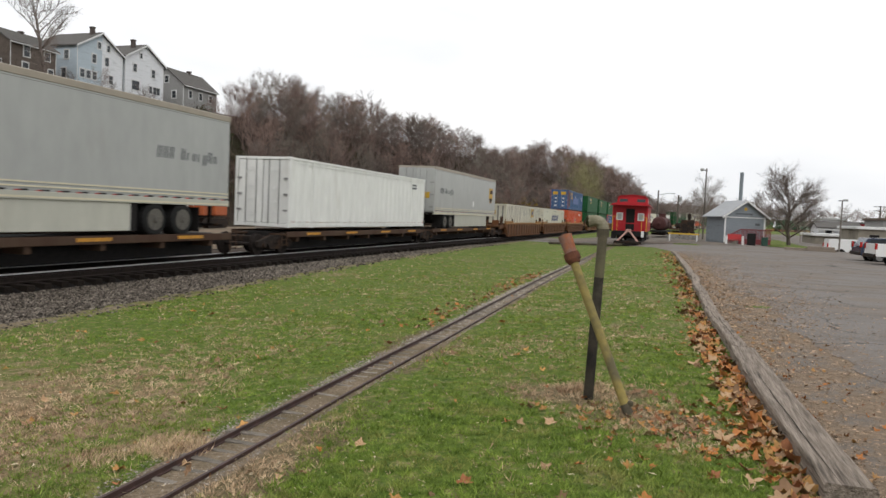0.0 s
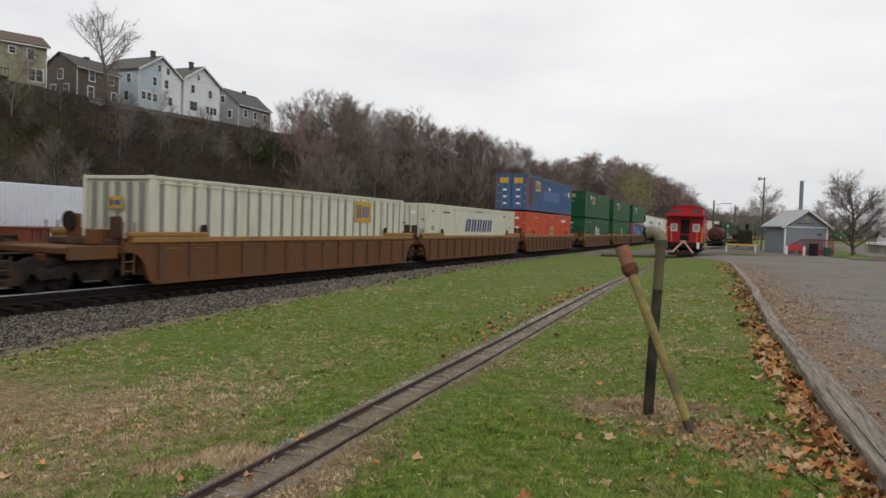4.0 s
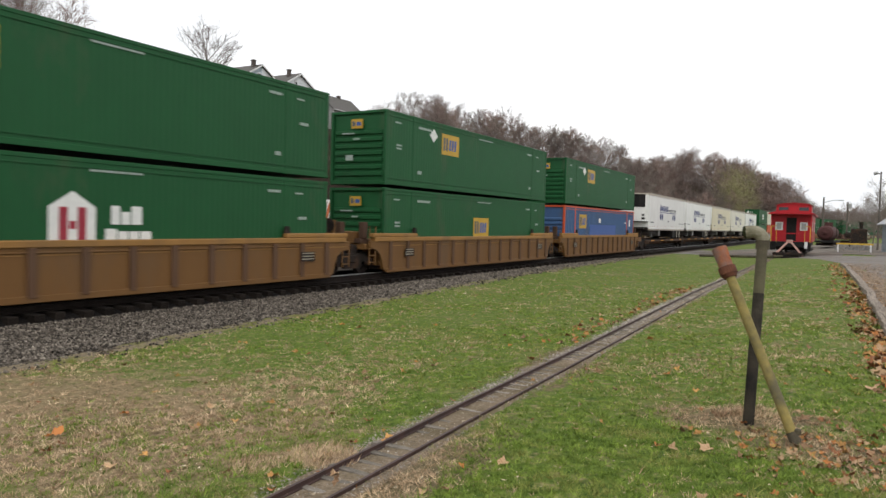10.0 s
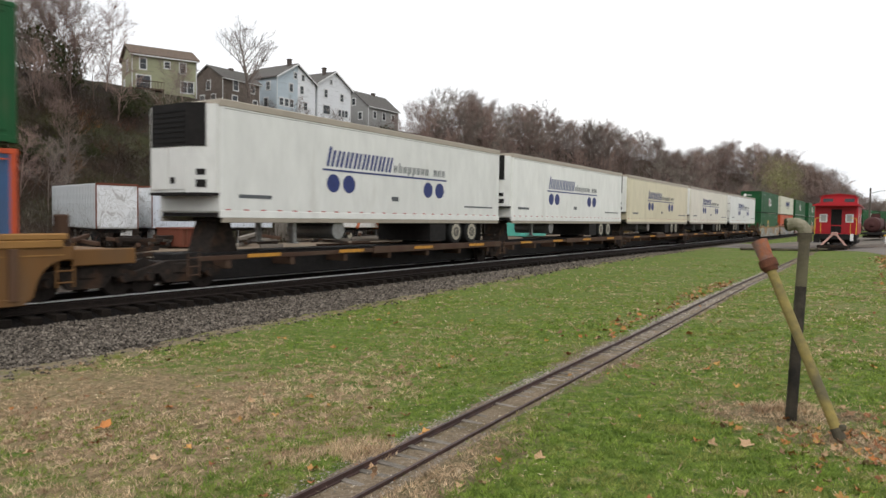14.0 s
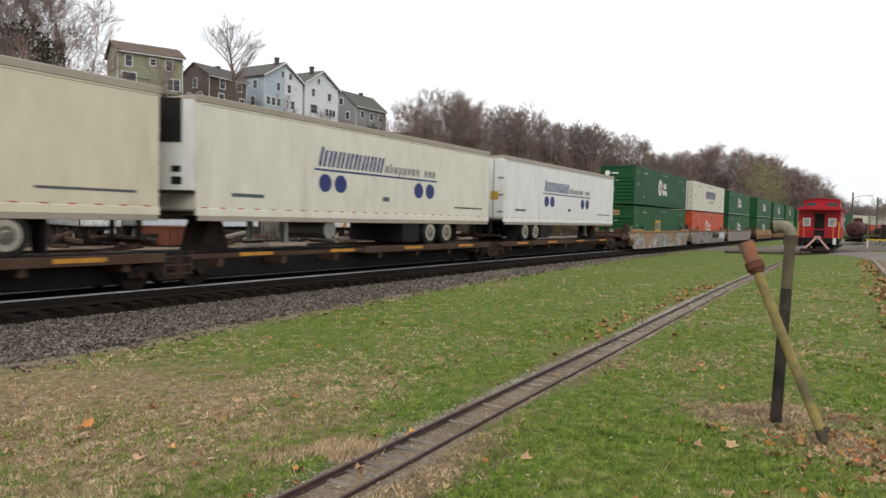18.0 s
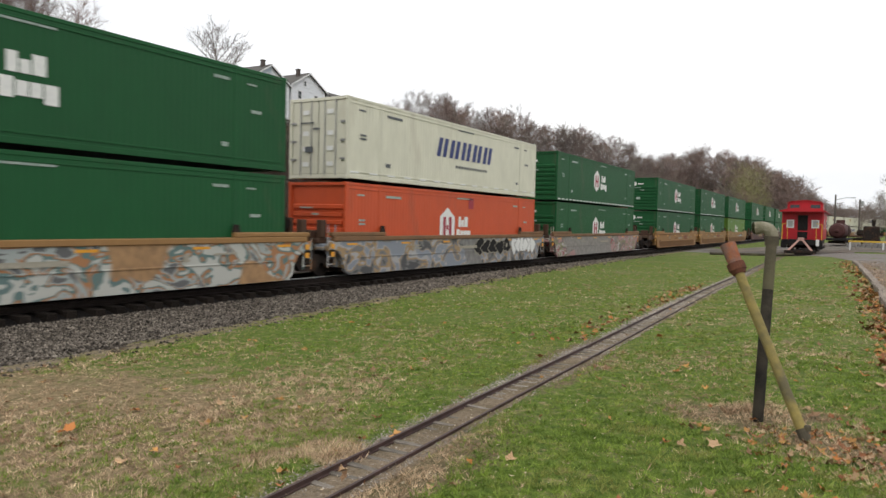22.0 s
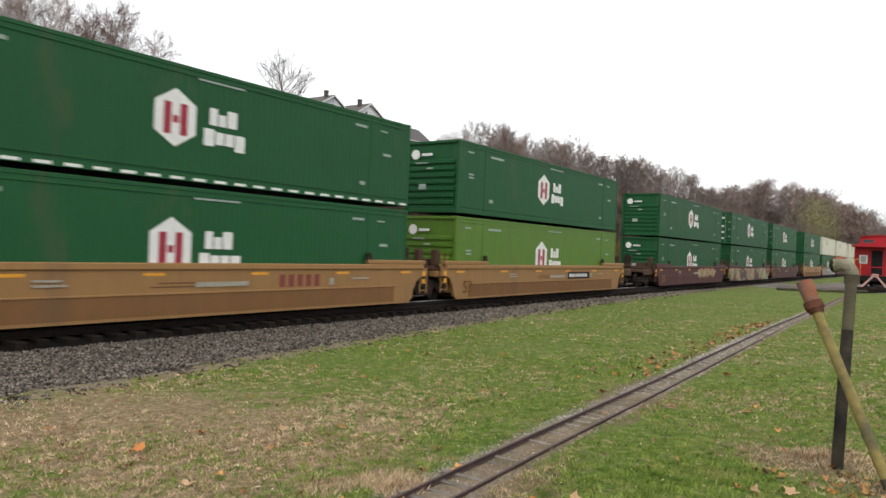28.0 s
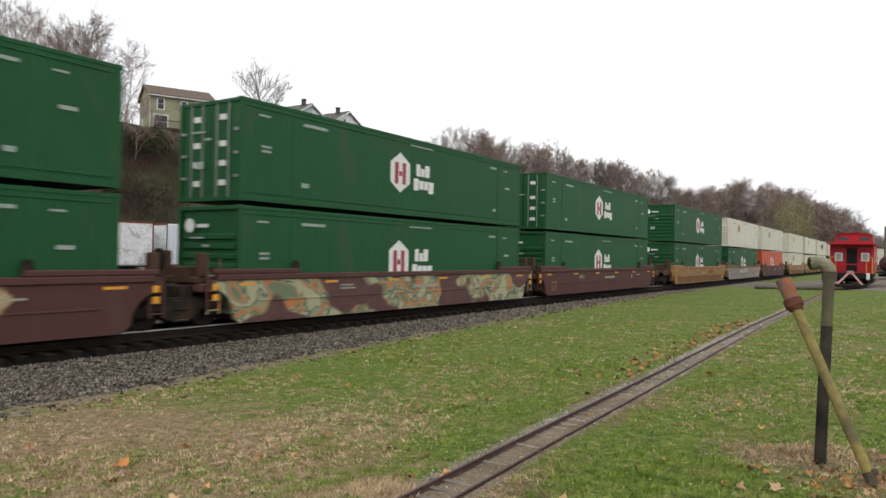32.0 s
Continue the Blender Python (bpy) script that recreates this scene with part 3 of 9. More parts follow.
def graffiti(name, base, tones, seed):
    """Old paint under layers of sprayed colour."""
    m = bpy.data.materials.new(name)
    m.use_nodes = True
    n, l = m.node_tree.nodes, m.node_tree.links
    b = n["Principled BSDF"]
    b.inputs["Roughness"].default_value = 0.6
    co = n.new("ShaderNodeTexCoord")
    mp = n.new("ShaderNodeMapping")
    mp.inputs["Location"].default_value, mp.inputs["Scale"].default_value = (seed, seed * 2.3, seed), (1, 0.8, 1.1)
    l.new(co.outputs["Object"], mp.inputs[0])
    swirl = n.new("ShaderNodeTexNoise")
    swirl.inputs["Scale"].default_value, swirl.inputs["Detail"].default_value, swirl.inputs["Distortion"].default_value = 1.3, 1.5, 1.6
    l.new(mp.outputs[0], swirl.inputs["Vector"])
    ramp = n.new("ShaderNodeValToRGB")
    ramp.color_ramp.interpolation = "CONSTANT"
    e = ramp.color_ramp.elements
    e[0].position, e[0].color = 0.0, (*tones[0], 1)
    e[1].position, e[1].color = 0.36, (*tones[1], 1)
    for k, c in enumerate(tones[2:]):
        x = e.new(0.43 + 0.055 * k)
        x.color = (*c, 1)
    l.new(swirl.outputs[0], ramp.inputs[0])
    where_ = n.new("ShaderNodeTexNoise")
    where_.inputs["Scale"].default_value, where_.inputs["Detail"].default_value = 0.42, 2
    l.new(mp.outputs[0], where_.inputs["Vector"])
    cut = n.new("ShaderNodeMapRange")
    cut.inputs["From Min"].default_value, cut.inputs["From Max"].default_value = 0.42, 0.44
    l.new(where_.outputs[0], cut.inputs["Value"])
    fine = n.new("ShaderNodeTexNoise")
    fine.inputs["Scale"].default_value, fine.inputs["Detail"].default_value = 5, 8
    l.new(co.outputs["Object"], fine.inputs["Vector"])
    old = n.new("ShaderNodeValToRGB")
    old.color_ramp.elements[0].position, old.color_ramp.elements[1].position = 0.3, 0.7
    old.color_ramp.elements[0].color, old.color_ramp.elements[1].color = (*[c * 0.6 for c in base], 1), (*base, 1)
    l.new(fine.outputs[0], old.inputs[0])
    mix = n.new("ShaderNodeMix")
    mix.data_type = "RGBA"
    l.new(cut.outputs[0], mix.inputs[0])
    l.new(old.outputs[0], mix.inputs[6])
    l.new(ramp.outputs[0], mix.inputs[7])
    l.new(mix.outputs[2], b.inputs["Base Color"])
    return m


m_tag_tan = graffiti("tan_with_graffiti", (0.38, 0.22, 0.10), [(0.1, 0.1, 0.1), (0.30, 0.33, 0.31), (0.33, 0.15, 0.06), (0.10, 0.16, 0.15), (0.42, 0.42, 0.38)], 3.1)
m_tag_grey = graffiti("grey_with_graffiti", (0.23, 0.22, 0.205), [(0.06, 0.06, 0.06), (0.15, 0.145, 0.14), (0.30, 0.20, 0.10), (0.33, 0.32, 0.31), (0.2, 0.22, 0.25)], 7.7)
m_tag_pale = graffiti("pale_grey_with_graffiti", (0.27, 0.25, 0.225), [(0.25, 0.07, 0.07), (0.40, 0.38, 0.37), (0.20, 0.19, 0.09), (0.12, 0.11, 0.10), (0.36, 0.20, 0.19)], 1.9)
m_tag_maroon = graffiti("maroon_with_graffiti", (0.105, 0.042, 0.036), [(0.13, 0.17, 0.09), (0.42, 0.16, 0.05), (0.25, 0.26, 0.15), (0.10, 0.13, 0.09), (0.35, 0.34, 0.2)], 5.2)
SHAPES = {}


def shape(key, make, mat, smooth=False):
    """A mesh shared by alike parts."""
    k = (key, mat.name)
    if k not in SHAPES:
        SHAPES[k] = make().mesh(key[0] if isinstance(key, tuple) else key, mat, smooth)
    return SHAPES[k]


def lettering(text, size, mat):
    """A flat mesh of text, to stand on a side that faces +x."""
    k = ("lettering", text, size, mat.name)
    if k not in SHAPES:
        cu = bpy.data.curves.new("lettering", "FONT")
        cu.body, cu.size, cu.extrude = text, size, 0.003
        ob = new("lettering", cu)
        me = bpy.data.meshes.new_from_object(ob.evaluated_get(bpy.context.evaluated_depsgraph_get()))
        bpy.data.objects.remove(ob)
        me.transform(Matrix(((0, 0, 1, 0), (1, 0, 0, 0), (0, 1, 0, 0), (0, 0, 0, 1))))
        me.materials.append(mat)
        SHAPES[k] = me
    return SHAPES[k]


L53, W53, H53 = 16.15, 2.59, 2.895


def decal(name, parent, mat, rects, x=1.292, label=""):
    """Painted shapes on the side: (y0, y1, z0, z1, slant)."""
    b = Build()
    for y0, y1, z0, z1, *s in rects:
        s = s[0] if s else 0.0
        b.prism([(y0, z0), (y1, z0), (y1 + s, z1), (y0 + s, z1)], x, x + 0.004)
    ob = part(name, b, mat, parent, label)
    if name in ("number_bar", "tape", "data_bar", "emblem_block", "emblem_bar", "emblem_stroke", "emblem_stroke"):
        tagged(ob, kind="stuff")
    return ob


def disc(name, parent, mat, y, z, ry, rz, x=1.292):
    part(name, Build().prism([(y + ry * math.cos(a), z + rz * math.sin(a)) for a in np.linspace(0, 2 * math.pi, 21)[:-1]], x, x + 0.004), mat, parent)


def corrugated(n, depth, y0, y1, z0, z1, x, flat=0.36):
    """A wall with n vertical folds, on the side x."""
    s = 1 if x > 0 else -1
    step = (y1 - y0) / n
    line = []
    for i in range(n):
        a = y0 + i * step
        line += [(a, 0), (a + step * flat, 0), (a + step * 0.5, depth), (a + step * (0.5 + flat), depth)]
    line.append((y1, 0))
    rows = [[(x - s * d, y, z) for y, d in line] for z in (z0, z1)]
    return Build().sheet(rows)


def sprayed_tag(root, y0, y1, z0, z1, fill, line, n, seed):
    """A sprayed tag as a row of rounded, leaning blobs with an outline; it spells nothing."""
    rng = random.Random(seed)
    outline, inside = Build(), Build()
    for i in range(n):
        y = y0 + (y1 - y0) * (i + 0.5) / n
        ry, rz, z = (y1 - y0) / n * rng.uniform(0.5, 0.72), (z1 - z0) * rng.uniform(0.36, 0.5), (z0 + z1) / 2 + rng.uniform(-0.06, 0.06)
        s, ph = rng.uniform(-0.15, 0.25), rng.uniform(0, 6)
        for b, grow_, k in ((outline, 0.05, 0), (inside, 0.0, 1)):
            pts = []
            for a in np.linspace(0, 2 * math.pi, 25)[:-1]:
                q = 1 + 0.16 * math.sin(3 * a + ph) + 0.08 * math.sin(7 * a + ph)
                h = (rz + grow_) * q * math.sin(a)
                pts.append((y + (ry + grow_) * q * math.cos(a) + s * h, z + h))
            x = 1.479 + 0.0012 * (2 * (i % 4) + k)
            b.prism(pts, x, x + 0.0006)
    tagged(part("sprayed_outline", outline, line, root, "outline of a sprayed tag"), kind="stuff")
    tagged(part("sprayed_tag", inside, fill, root, "sprayed graffiti tag"), kind="stuff")


def container(label, paint_, style="smooth", lead="front", rails=None, group="intermodal containers"):
    """A 53-foot box, its origin under its middle; lead says which end points along -y."""
    root = thing("container", label, "container", group)
    rails = rails or paint_
    hy, hx = L53 / 2, W53 / 2
    folds, depth = {"smooth": (84, 0.004), "ribbed": (58, 0.032), "white": (36, 0.028), "seams": (26, 0.030)}[style]
    for s in (1, -1):
        part("side_panel", shape(("side_panel", style, s), lambda: corrugated(folds, depth, -hy + 0.14, hy - 0.14, 0.16, H53 - 0.1, s * (hx - 0.012)), paint_), None, root)
        part("top_rail", shape(("top_rail", s), lambda: Build().box(s * hx - 0.06 * (s > 0), s * hx + 0.06 * (s < 0), -hy + 0.1, hy - 0.1, H53 - 0.11, H53 - 0.01, 0.01), rails), None, root)
        part("bottom_rail", shape(("bottom_rail", s), lambda: Build().box(s * hx - 0.06 * (s > 0), s * hx + 0.06 * (s < 0), -hy + 0.1, hy - 0.1, 0.02, 0.17, 0.01), rails), None, root)
        for y in (-hy + 0.07, -hy + 1.98, hy - 1.98, hy - 0.07):
            wide = 0.07 if abs(y) > 7 else 0.085
            part("post", shape(("post", s, wide), lambda: Build().box(s * hx - 0.12 * (s > 0), s * hx + 0.12 * (s < 0), -wide, wide, 0.0, H53, 0.012), rails), None, root, at=pose(0, y, 0))
            for z in ((0.0, H53 - 0.12) if s > 0 else ()):
                part("corner_casting", shape(("corner_casting", s), lambda: Build().box(-0.09, 0.09, -0.09, 0.09, 0, 0.12, 0.015), rails), None, root, at=pose(s * (hx - 0.085), y, z))
    part("bead", shape("bead", lambda: Build().box(hx - 0.012, hx + 0.006, -hy + 0.2, hy - 0.2, H53 - 0.235, H53 - 0.20, 0.004).box(hx - 0.012, hx + 0.006, -hy + 0.2, hy - 0.2, 0.25, 0.30, 0.004), rails), None, root, "raised beads along the side")
    part("roof", shape("roof", lambda: Build().box(-hx + 0.05, hx - 0.05, -hy + 0.05, hy - 0.05, H53 - 0.05, H53 - 0.015), paint_), None, root)
    part("floor", shape("floor", lambda: Build().box(-hx + 0.06, hx - 0.06, -hy + 0.05, hy - 0.05, 0.06, 0.16), m_black), None, root)
    for end in (-1, 1):
        doors = (lead == "doors") == (end < 0)
        y = end * (hy - 0.02)
        for z0, z1 in ((0.02, 0.17), (H53 - 0.12, H53 - 0.01)):
            part("end_beam", shape(("end_beam", z0, end), lambda: Build().box(-hx + 0.1, hx - 0.1, min(y, y - end * 0.12), max(y, y - end * 0.12), z0, z1, 0.01), rails), None, root)
        if doors:
            for s in (1, -1):
                leaf = part("door", shape(("door", s, end), lambda: Build().box(min(s * 0.02, s * 1.16), max(s * 0.02, s * 1.16), y - end * 0.05 - 0.02, y - end * 0.05 + 0.02, 0.18, H53 - 0.13, 0.01), paint_), None, root)
                for x in (0.3, 0.78):
                    part("lock_rod", shape("lock_rod", lambda: Build().tube((0, 0, 0.12), (0, 0, H53 - 0.1), 0.02, n=6), m_steel), None, leaf, at=pose(s * x, y + end * 0.0, 0))
                for z in (0.7, 1.35, 2.0):
                    part("hinge", shape("hinge", lambda: Build().box(-0.1, 0.1, -0.025, 0.025, -0.04, 0.04), m_steel), None, leaf, at=pose(s * 1.1, y, z))
                decal_b = Build()
                for z in (0.45, 1.0, 1.55, 2.3):
                    decal_b.box(s * 0.4, s * 0.4 + s * 0.28, y + end * 0.004 - 0.003, y + end * 0.004 + 0.003, z, z + 0.16)
                tagged(part("placard", decal_b, m_mark, leaf), kind="stuff")
        else:
            part("end_wall", shape(("end_wall", end), lambda: Build().box(-hx + 0.12, hx - 0.12, y - end * 0.09 - 0.01, y - end * 0.09 + 0.01, 0.16, H53 - 0.1), paint_), None, root)
            for k in range(7 if style != "white" else 0):
                z = 0.42 + 0.27 * k
                part("rib", shape(("rib", end), lambda: Build().prism([(y - end * 0.085, -0.1), (y - end * 0.01, -0.055), (y - end * 0.01, 0.055), (y - end * 0.085, 0.1)], -hx + 0.2, hx - 0.2), paint_), None, root, at=pose(0, 0, z))
    return root


def small_marks(root, mat=None):
    """Unreadable number lines and data panels as plain bars."""
    mat = mat or m_faint
    decal("number_bar", root, mat, [(-7.45, -7.05, 2.44, 2.50), (-7.35, -7.0, 1.56, 1.63), (-7.35, -7.0, 1.43, 1.50), (-5.75, -4.75, 2.42, 2.51), (-5.8, -5.5, 0.56, 0.70), (5.58, 5.82, 0.56, 0.68), (6.5, 6.85, 2.41, 2.46),
                                     (6.65, 7.05, 1.62, 1.71), (-0.4, 1.0, 2.6, 2.65), (5.3, 5.85, 2.42, 2.5)], 1.297)
    e = -L53 / 2
    b = Build()
    for x0, x1, z0, z1 in ((0.15, 0.75, 1.98, 2.03), (0.2, 0.55, 0.95, 1.16), (-0.1, 0.2, 1.75, 1.82)):
        b.box(-x1, -x0, e - 0.012, e - 0.008, z0, z1)
    tagged(part("placard", b, mat, root), kind="stuff")


def hex_logo(root, y=0.0, z=1.5, cut=False, size=1.0):
    """The white hexagon with a red crossbar figure, and two lines of white blocks."""
    w, h = 0.56 * size, 0.72 * size
    pts = [(y - w, z - h * 0.5), (y - w, z + h * 0.5), (y, z + h), (y + w, z + h * 0.5), (y + w, z - h * 0.5), (y, z - h)]
    if cut:
        pts = [(y - w, z - h * 0.85), (y - w, z + h * 0.5), (y, z + h), (y + w, z + h * 0.5), (y + w, z - h * 0.85)]
    part("hexagon", Build().prism(pts, 1.291, 1.295), m_mark, root, "white hexagon emblem")
    decal("emblem_bar", root, m_logored, [(y - 0.32 * size, y - 0.12 * size, z - 0.42 * size, z + 0.36 * size), (y + 0.12 * size, y + 0.32 * size, z - 0.42 * size, z + 0.36 * size), (y - 0.08 * size, y + 0.08 * size, z - 0.13 * size, z + 0.05 * size)], 1.296)
    decal("emblem_block", root, m_mark, [(y + 0.95, y + 1.18, z - 0.02, z + 0.42), (y + 1.22, y + 1.45, z - 0.02, z + 0.28), (y + 1.49, y + 1.78, z - 0.02, z + 0.42), (y + 0.8, y + 1.1, z - 0.56, z - 0.12), (y + 1.14, y + 1.4, z - 0.5, z - 0.18),
                                         (y + 1.44, y + 1.7, z - 0.5, z - 0.18), (y + 1.74, y + 2.05, z - 0.62, z - 0.18)], 1.296)


def yellow_logo(root, y, z, w=1.25, h=0.95, dark=None):
    decal("yellow_panel", root, m_yellow, [(y, y + w, z, z + h)], 1.296, "yellow emblem panel")
    u, q = w / 1.25, h / 0.95
    decal("emblem_bar", root, dark or m_darkmark, [(y + k * u, y + (k + 0.13) * u, z + 0.18 * q, z + 0.78 * q) for k in (0.1, 0.29)], 1.301)
    decal("emblem_stroke", root, m_patch_blue, [(y + k * u, y + (k + 0.13) * u, z + 0.22 * q, z + 0.72 * q, 0.05) for k in (0.5, 0.69, 0.88)], 1.301)


def end_logo(root, mat=None, z=2.2):
    e = -L53 / 2
    plate = part("end_emblem", Build().box(-0.3, 0.22, e - 0.008, e + 0.012, z, z + 0.36), mat or m_yellow, root, "yellow emblem on the end")
    part("emblem_bar", Build().box(-0.25, -0.12, e - 0.012, e - 0.007, z + 0.08, z + 0.28), m_darkmark, plate)
    part("emblem_bar", Build().box(-0.06, 0.16, e - 0.012, e - 0.007, z + 0.1, z + 0.25), m_patch_blue, plate)


def end_disc(root, z=2.35):
    e = -L53 / 2
    part("end_emblem", Build().prism([(-0.75 + 0.2 * math.cos(a), z + 0.2 * math.sin(a)) for a in np.linspace(0, 2 * math.pi, 17)[:-1]], e - 0.016, e - 0.006, "y"), m_mark, root, "white round emblem on the end")
    part("placard", Build().box(-0.45, 0.05, e - 0.014, e - 0.006, z - 0.06, z + 0.04), m_mark, root)


def green_box(kind, lower=False, lead="front", paint_=None):
    colour = "lime green" if paint_ else "dark green"
    root = container(f"{colour} steel container with {'yellow' if kind[0] == 'y' else 'white'} emblem, {'in a well car' if lower else 'stacked on another'}", paint_ or m_green, "smooth", lead)
    small_marks(root)
    if kind == "hub_tape":
        decal("tape", root, m_mark, [(-7.9 + i * 0.62, -7.54 + i * 0.62, 0.05, 0.12) for i in range(26)], 1.297)
    if kind.startswith("hub") and kind != "hub_right":
        hex_logo(root, -1.0, 1.55 if not lower else 1.42, lower)
        if lead == "front":
            end_disc(root)
    elif kind == "hub_right":
        hex_logo(root, -0.8, 1.42, True)
        end_disc(root)
    else:
        yellow_logo(root, {"yellow": -3.9, "yellow2": -0.8, "yellow3": -2.2}[kind], 1.57 if kind == "yellow" else 1.0, 1.5 if kind == "yellow" else 1.6, 0.9)
        if kind == "yellow":
            part("diamond", Build().prism([(-4.9, 2.28), (-4.58, 2.56), (-4.26, 2.28), (-4.58, 2.0)], 1.296, 1.3), m_mark, root, "white diamond placard")
        end_logo(root)
    return root


def white_box(kind, lower=False):
    if kind == "stripes":
        root = container("white single container with grey vertical grooves and yellow panel", m_cream, "white")
        for i in range(25):
            y = -7.65 + i * 0.64
            part("groove", shape("groove", lambda: Build().box(1.262, 1.284, -0.065, 0.065, 0.2, 2.75), m_silverpost), None, root, at=pose(0, y, 0))
        for i in range(5):
            part("groove", shape("end_groove", lambda: Build().box(-0.07, 0.07, -8.062, -8.045, 0.2, 2.7), m_silverpost), None, root, at=pose(-0.9 + i * 0.45, 0, 0))
        yellow_logo(root, 3.4, 1.72, 1.4, 0.93)
        end_logo(root, z=1.9)
    elif kind == "plain":
        root = container("white ribbed container with red and white tape on a flat car", m_white, "seams", "doors")
        decal("tape", root, m_tape_red, [(-7.9 + i * 0.6, -7.6 + i * 0.6, 0.24, 0.3) for i in range(27)], 1.292)
        decal("number_bar", root, m_darkmark, [(5.9, 6.6, 2.4, 2.5), (5.9, 6.6, 2.22, 2.32)], 1.296)
    elif kind == "dashes":
        root = container("white container with yellow emblem stacked high", m_cream, "smooth")
        yellow_logo(root, -3.5, 1.6, 1.1, 0.8)
        small_marks(root, m_darkmark)
    else:
        root = container("cream container with a bold slanted dark emblem", m_cream, "smooth", "doors")
        decal("emblem_stroke", root, m_navy, [(y0 + j, y0 + j + 0.3, 1.34, 2.14, 0.22) for y0 in (-2.2, -1.18, -0.16, 0.86, 1.88) for j in (0.0, 0.46)], 1.296)
        decal("number_bar", root, m_darkmark, [(-0.6 + i * 0.25, -0.44 + i * 0.25, 0.94, 1.06) for i in range(12)], 1.296)
        decal("tape", root, m_mark, [(-7.9 + i * 1.1, -7.4 + i * 1.1, 0.22, 0.28) for i in range(15)], 1.3)
        small_marks(root, m_darkmark)
    return root


def orange_box(kind="yellow"):
    root = container("orange-red ribbed container in a well car", m_orange, "ribbed" if kind == "yellow" else "smooth", "doors" if kind == "yellow" else "front")
    small_marks(root)
    if kind == "yellow":
        decal("patch", root, m_red_patch, [(-1.9, -0.5, 1.1, 2.05)], 1.286, "square of brighter red paint")
        yellow_logo(root, -0.5, 1.08, 1.3, 0.72)
        end_logo(root, z=1.5)
        decal("number_bar", root, m_mark, [(3.9, 4.6, 2.22, 2.42), (4.75, 5.7, 2.22, 2.42)], 1.297)
    else:
        hex_logo(root, -1.2, 1.42, True, 1.1)
        decal("patch", root, m_logored, [(0.65, 1.1, 2.2, 2.68)], 1.297)
    return root


def blue_box(top=True):
    root = container("faded blue ribbed container with yellow emblem and painted-over panel", m_blue, "ribbed", "doors" if top else "front", m_orange if not top else None)
    if top:
        yellow_logo(root, -5.7, 1.65, 1.6, 0.88)
        decal("patch", root, m_patch_blue, [(-3.0, 2.7, 0.95, 1.85)], 1.286, "panel of brighter blue paint")
        decal("rust_stain", root, m_brownwell, [(-7.4, -6.3, 0.4, 2.7)], 1.2855, "rust-brown patch")
        decal("patch", root, m_yellowwell, [(-4.0, -3.4, 1.45, 1.95)], 1.29)
        e = -L53 / 2
        for x in (-0.62, 0.55):
            part("end_emblem", Build().box(x - 0.36, x + 0.36, e - 0.02, e - 0.012, 2.15, 2.6), m_yellow, root, "yellow emblem on a door")
        for s in (-1, 1):
            part("corner_stripe", Build().box(*sorted((s * 1.18, s * 1.3)), e - 0.01, e + 0.1, 0.1, 2.8, 0.01), m_pinkpost, root, "faded purple-red corner post")
    else:
        yellow_logo(root, -5.35, 1.5, 1.45, 0.9)
        decal("patch", root, m_patch_blue, [(-3.1, 3.0, 0.95, 1.75)], 1.286, "panel of brighter blue paint")
    decal("number_bar", root, m_mark, [(-1.2, -0.75, 1.9, 2.2), (5.4, 5.8, 1.9, 2.0), (6.6, 7.0, 1.7, 2.2)], 1.297)
    return root


# ---- running gear ----
m_wheel = material("rusty_wheel", (0.026, 0.020, 0.017), (0.014, 0.011, 0.010), 0.7, scale=8)
ROLLERS = []


def wheelset(parent, y):
    """An axle with two wheels, which rolls."""
    def make():
        b = Build().tube((-0.95, 0, 0), (0.95, 0, 0), 0.08, n=10)
        for s in (1, -1):
            b.tube((s * 0.69, 0, 0), (s * 0.82, 0, 0), 0.42, 0.42, 24)
            b.tube((s * 0.67, 0, 0), (s * 0.70, 0, 0), 0.45, 0.45, 24)
            b.tube((s * 0.82, 0, 0), (s * 0.84, 0, 0), 0.2, 0.16, 12)
            for k in range(4):
                a = k * math.pi / 2
                b.box(s * 0.82 - 0.012, s * 0.82 + 0.012, 0.26 * math.cos(a) - 0.05, 0.26 * math.cos(a) + 0.05, 0.26 * math.sin(a) - 0.05, 0.26 * math.sin(a) + 0.05)
        return b
    ob = part("wheelset", shape("wheelset", make, m_wheel), None, parent, "pair of steel wheels on an axle", at=pose(0, y, 0.42))
    ROLLERS.append((ob, y))
    return ob


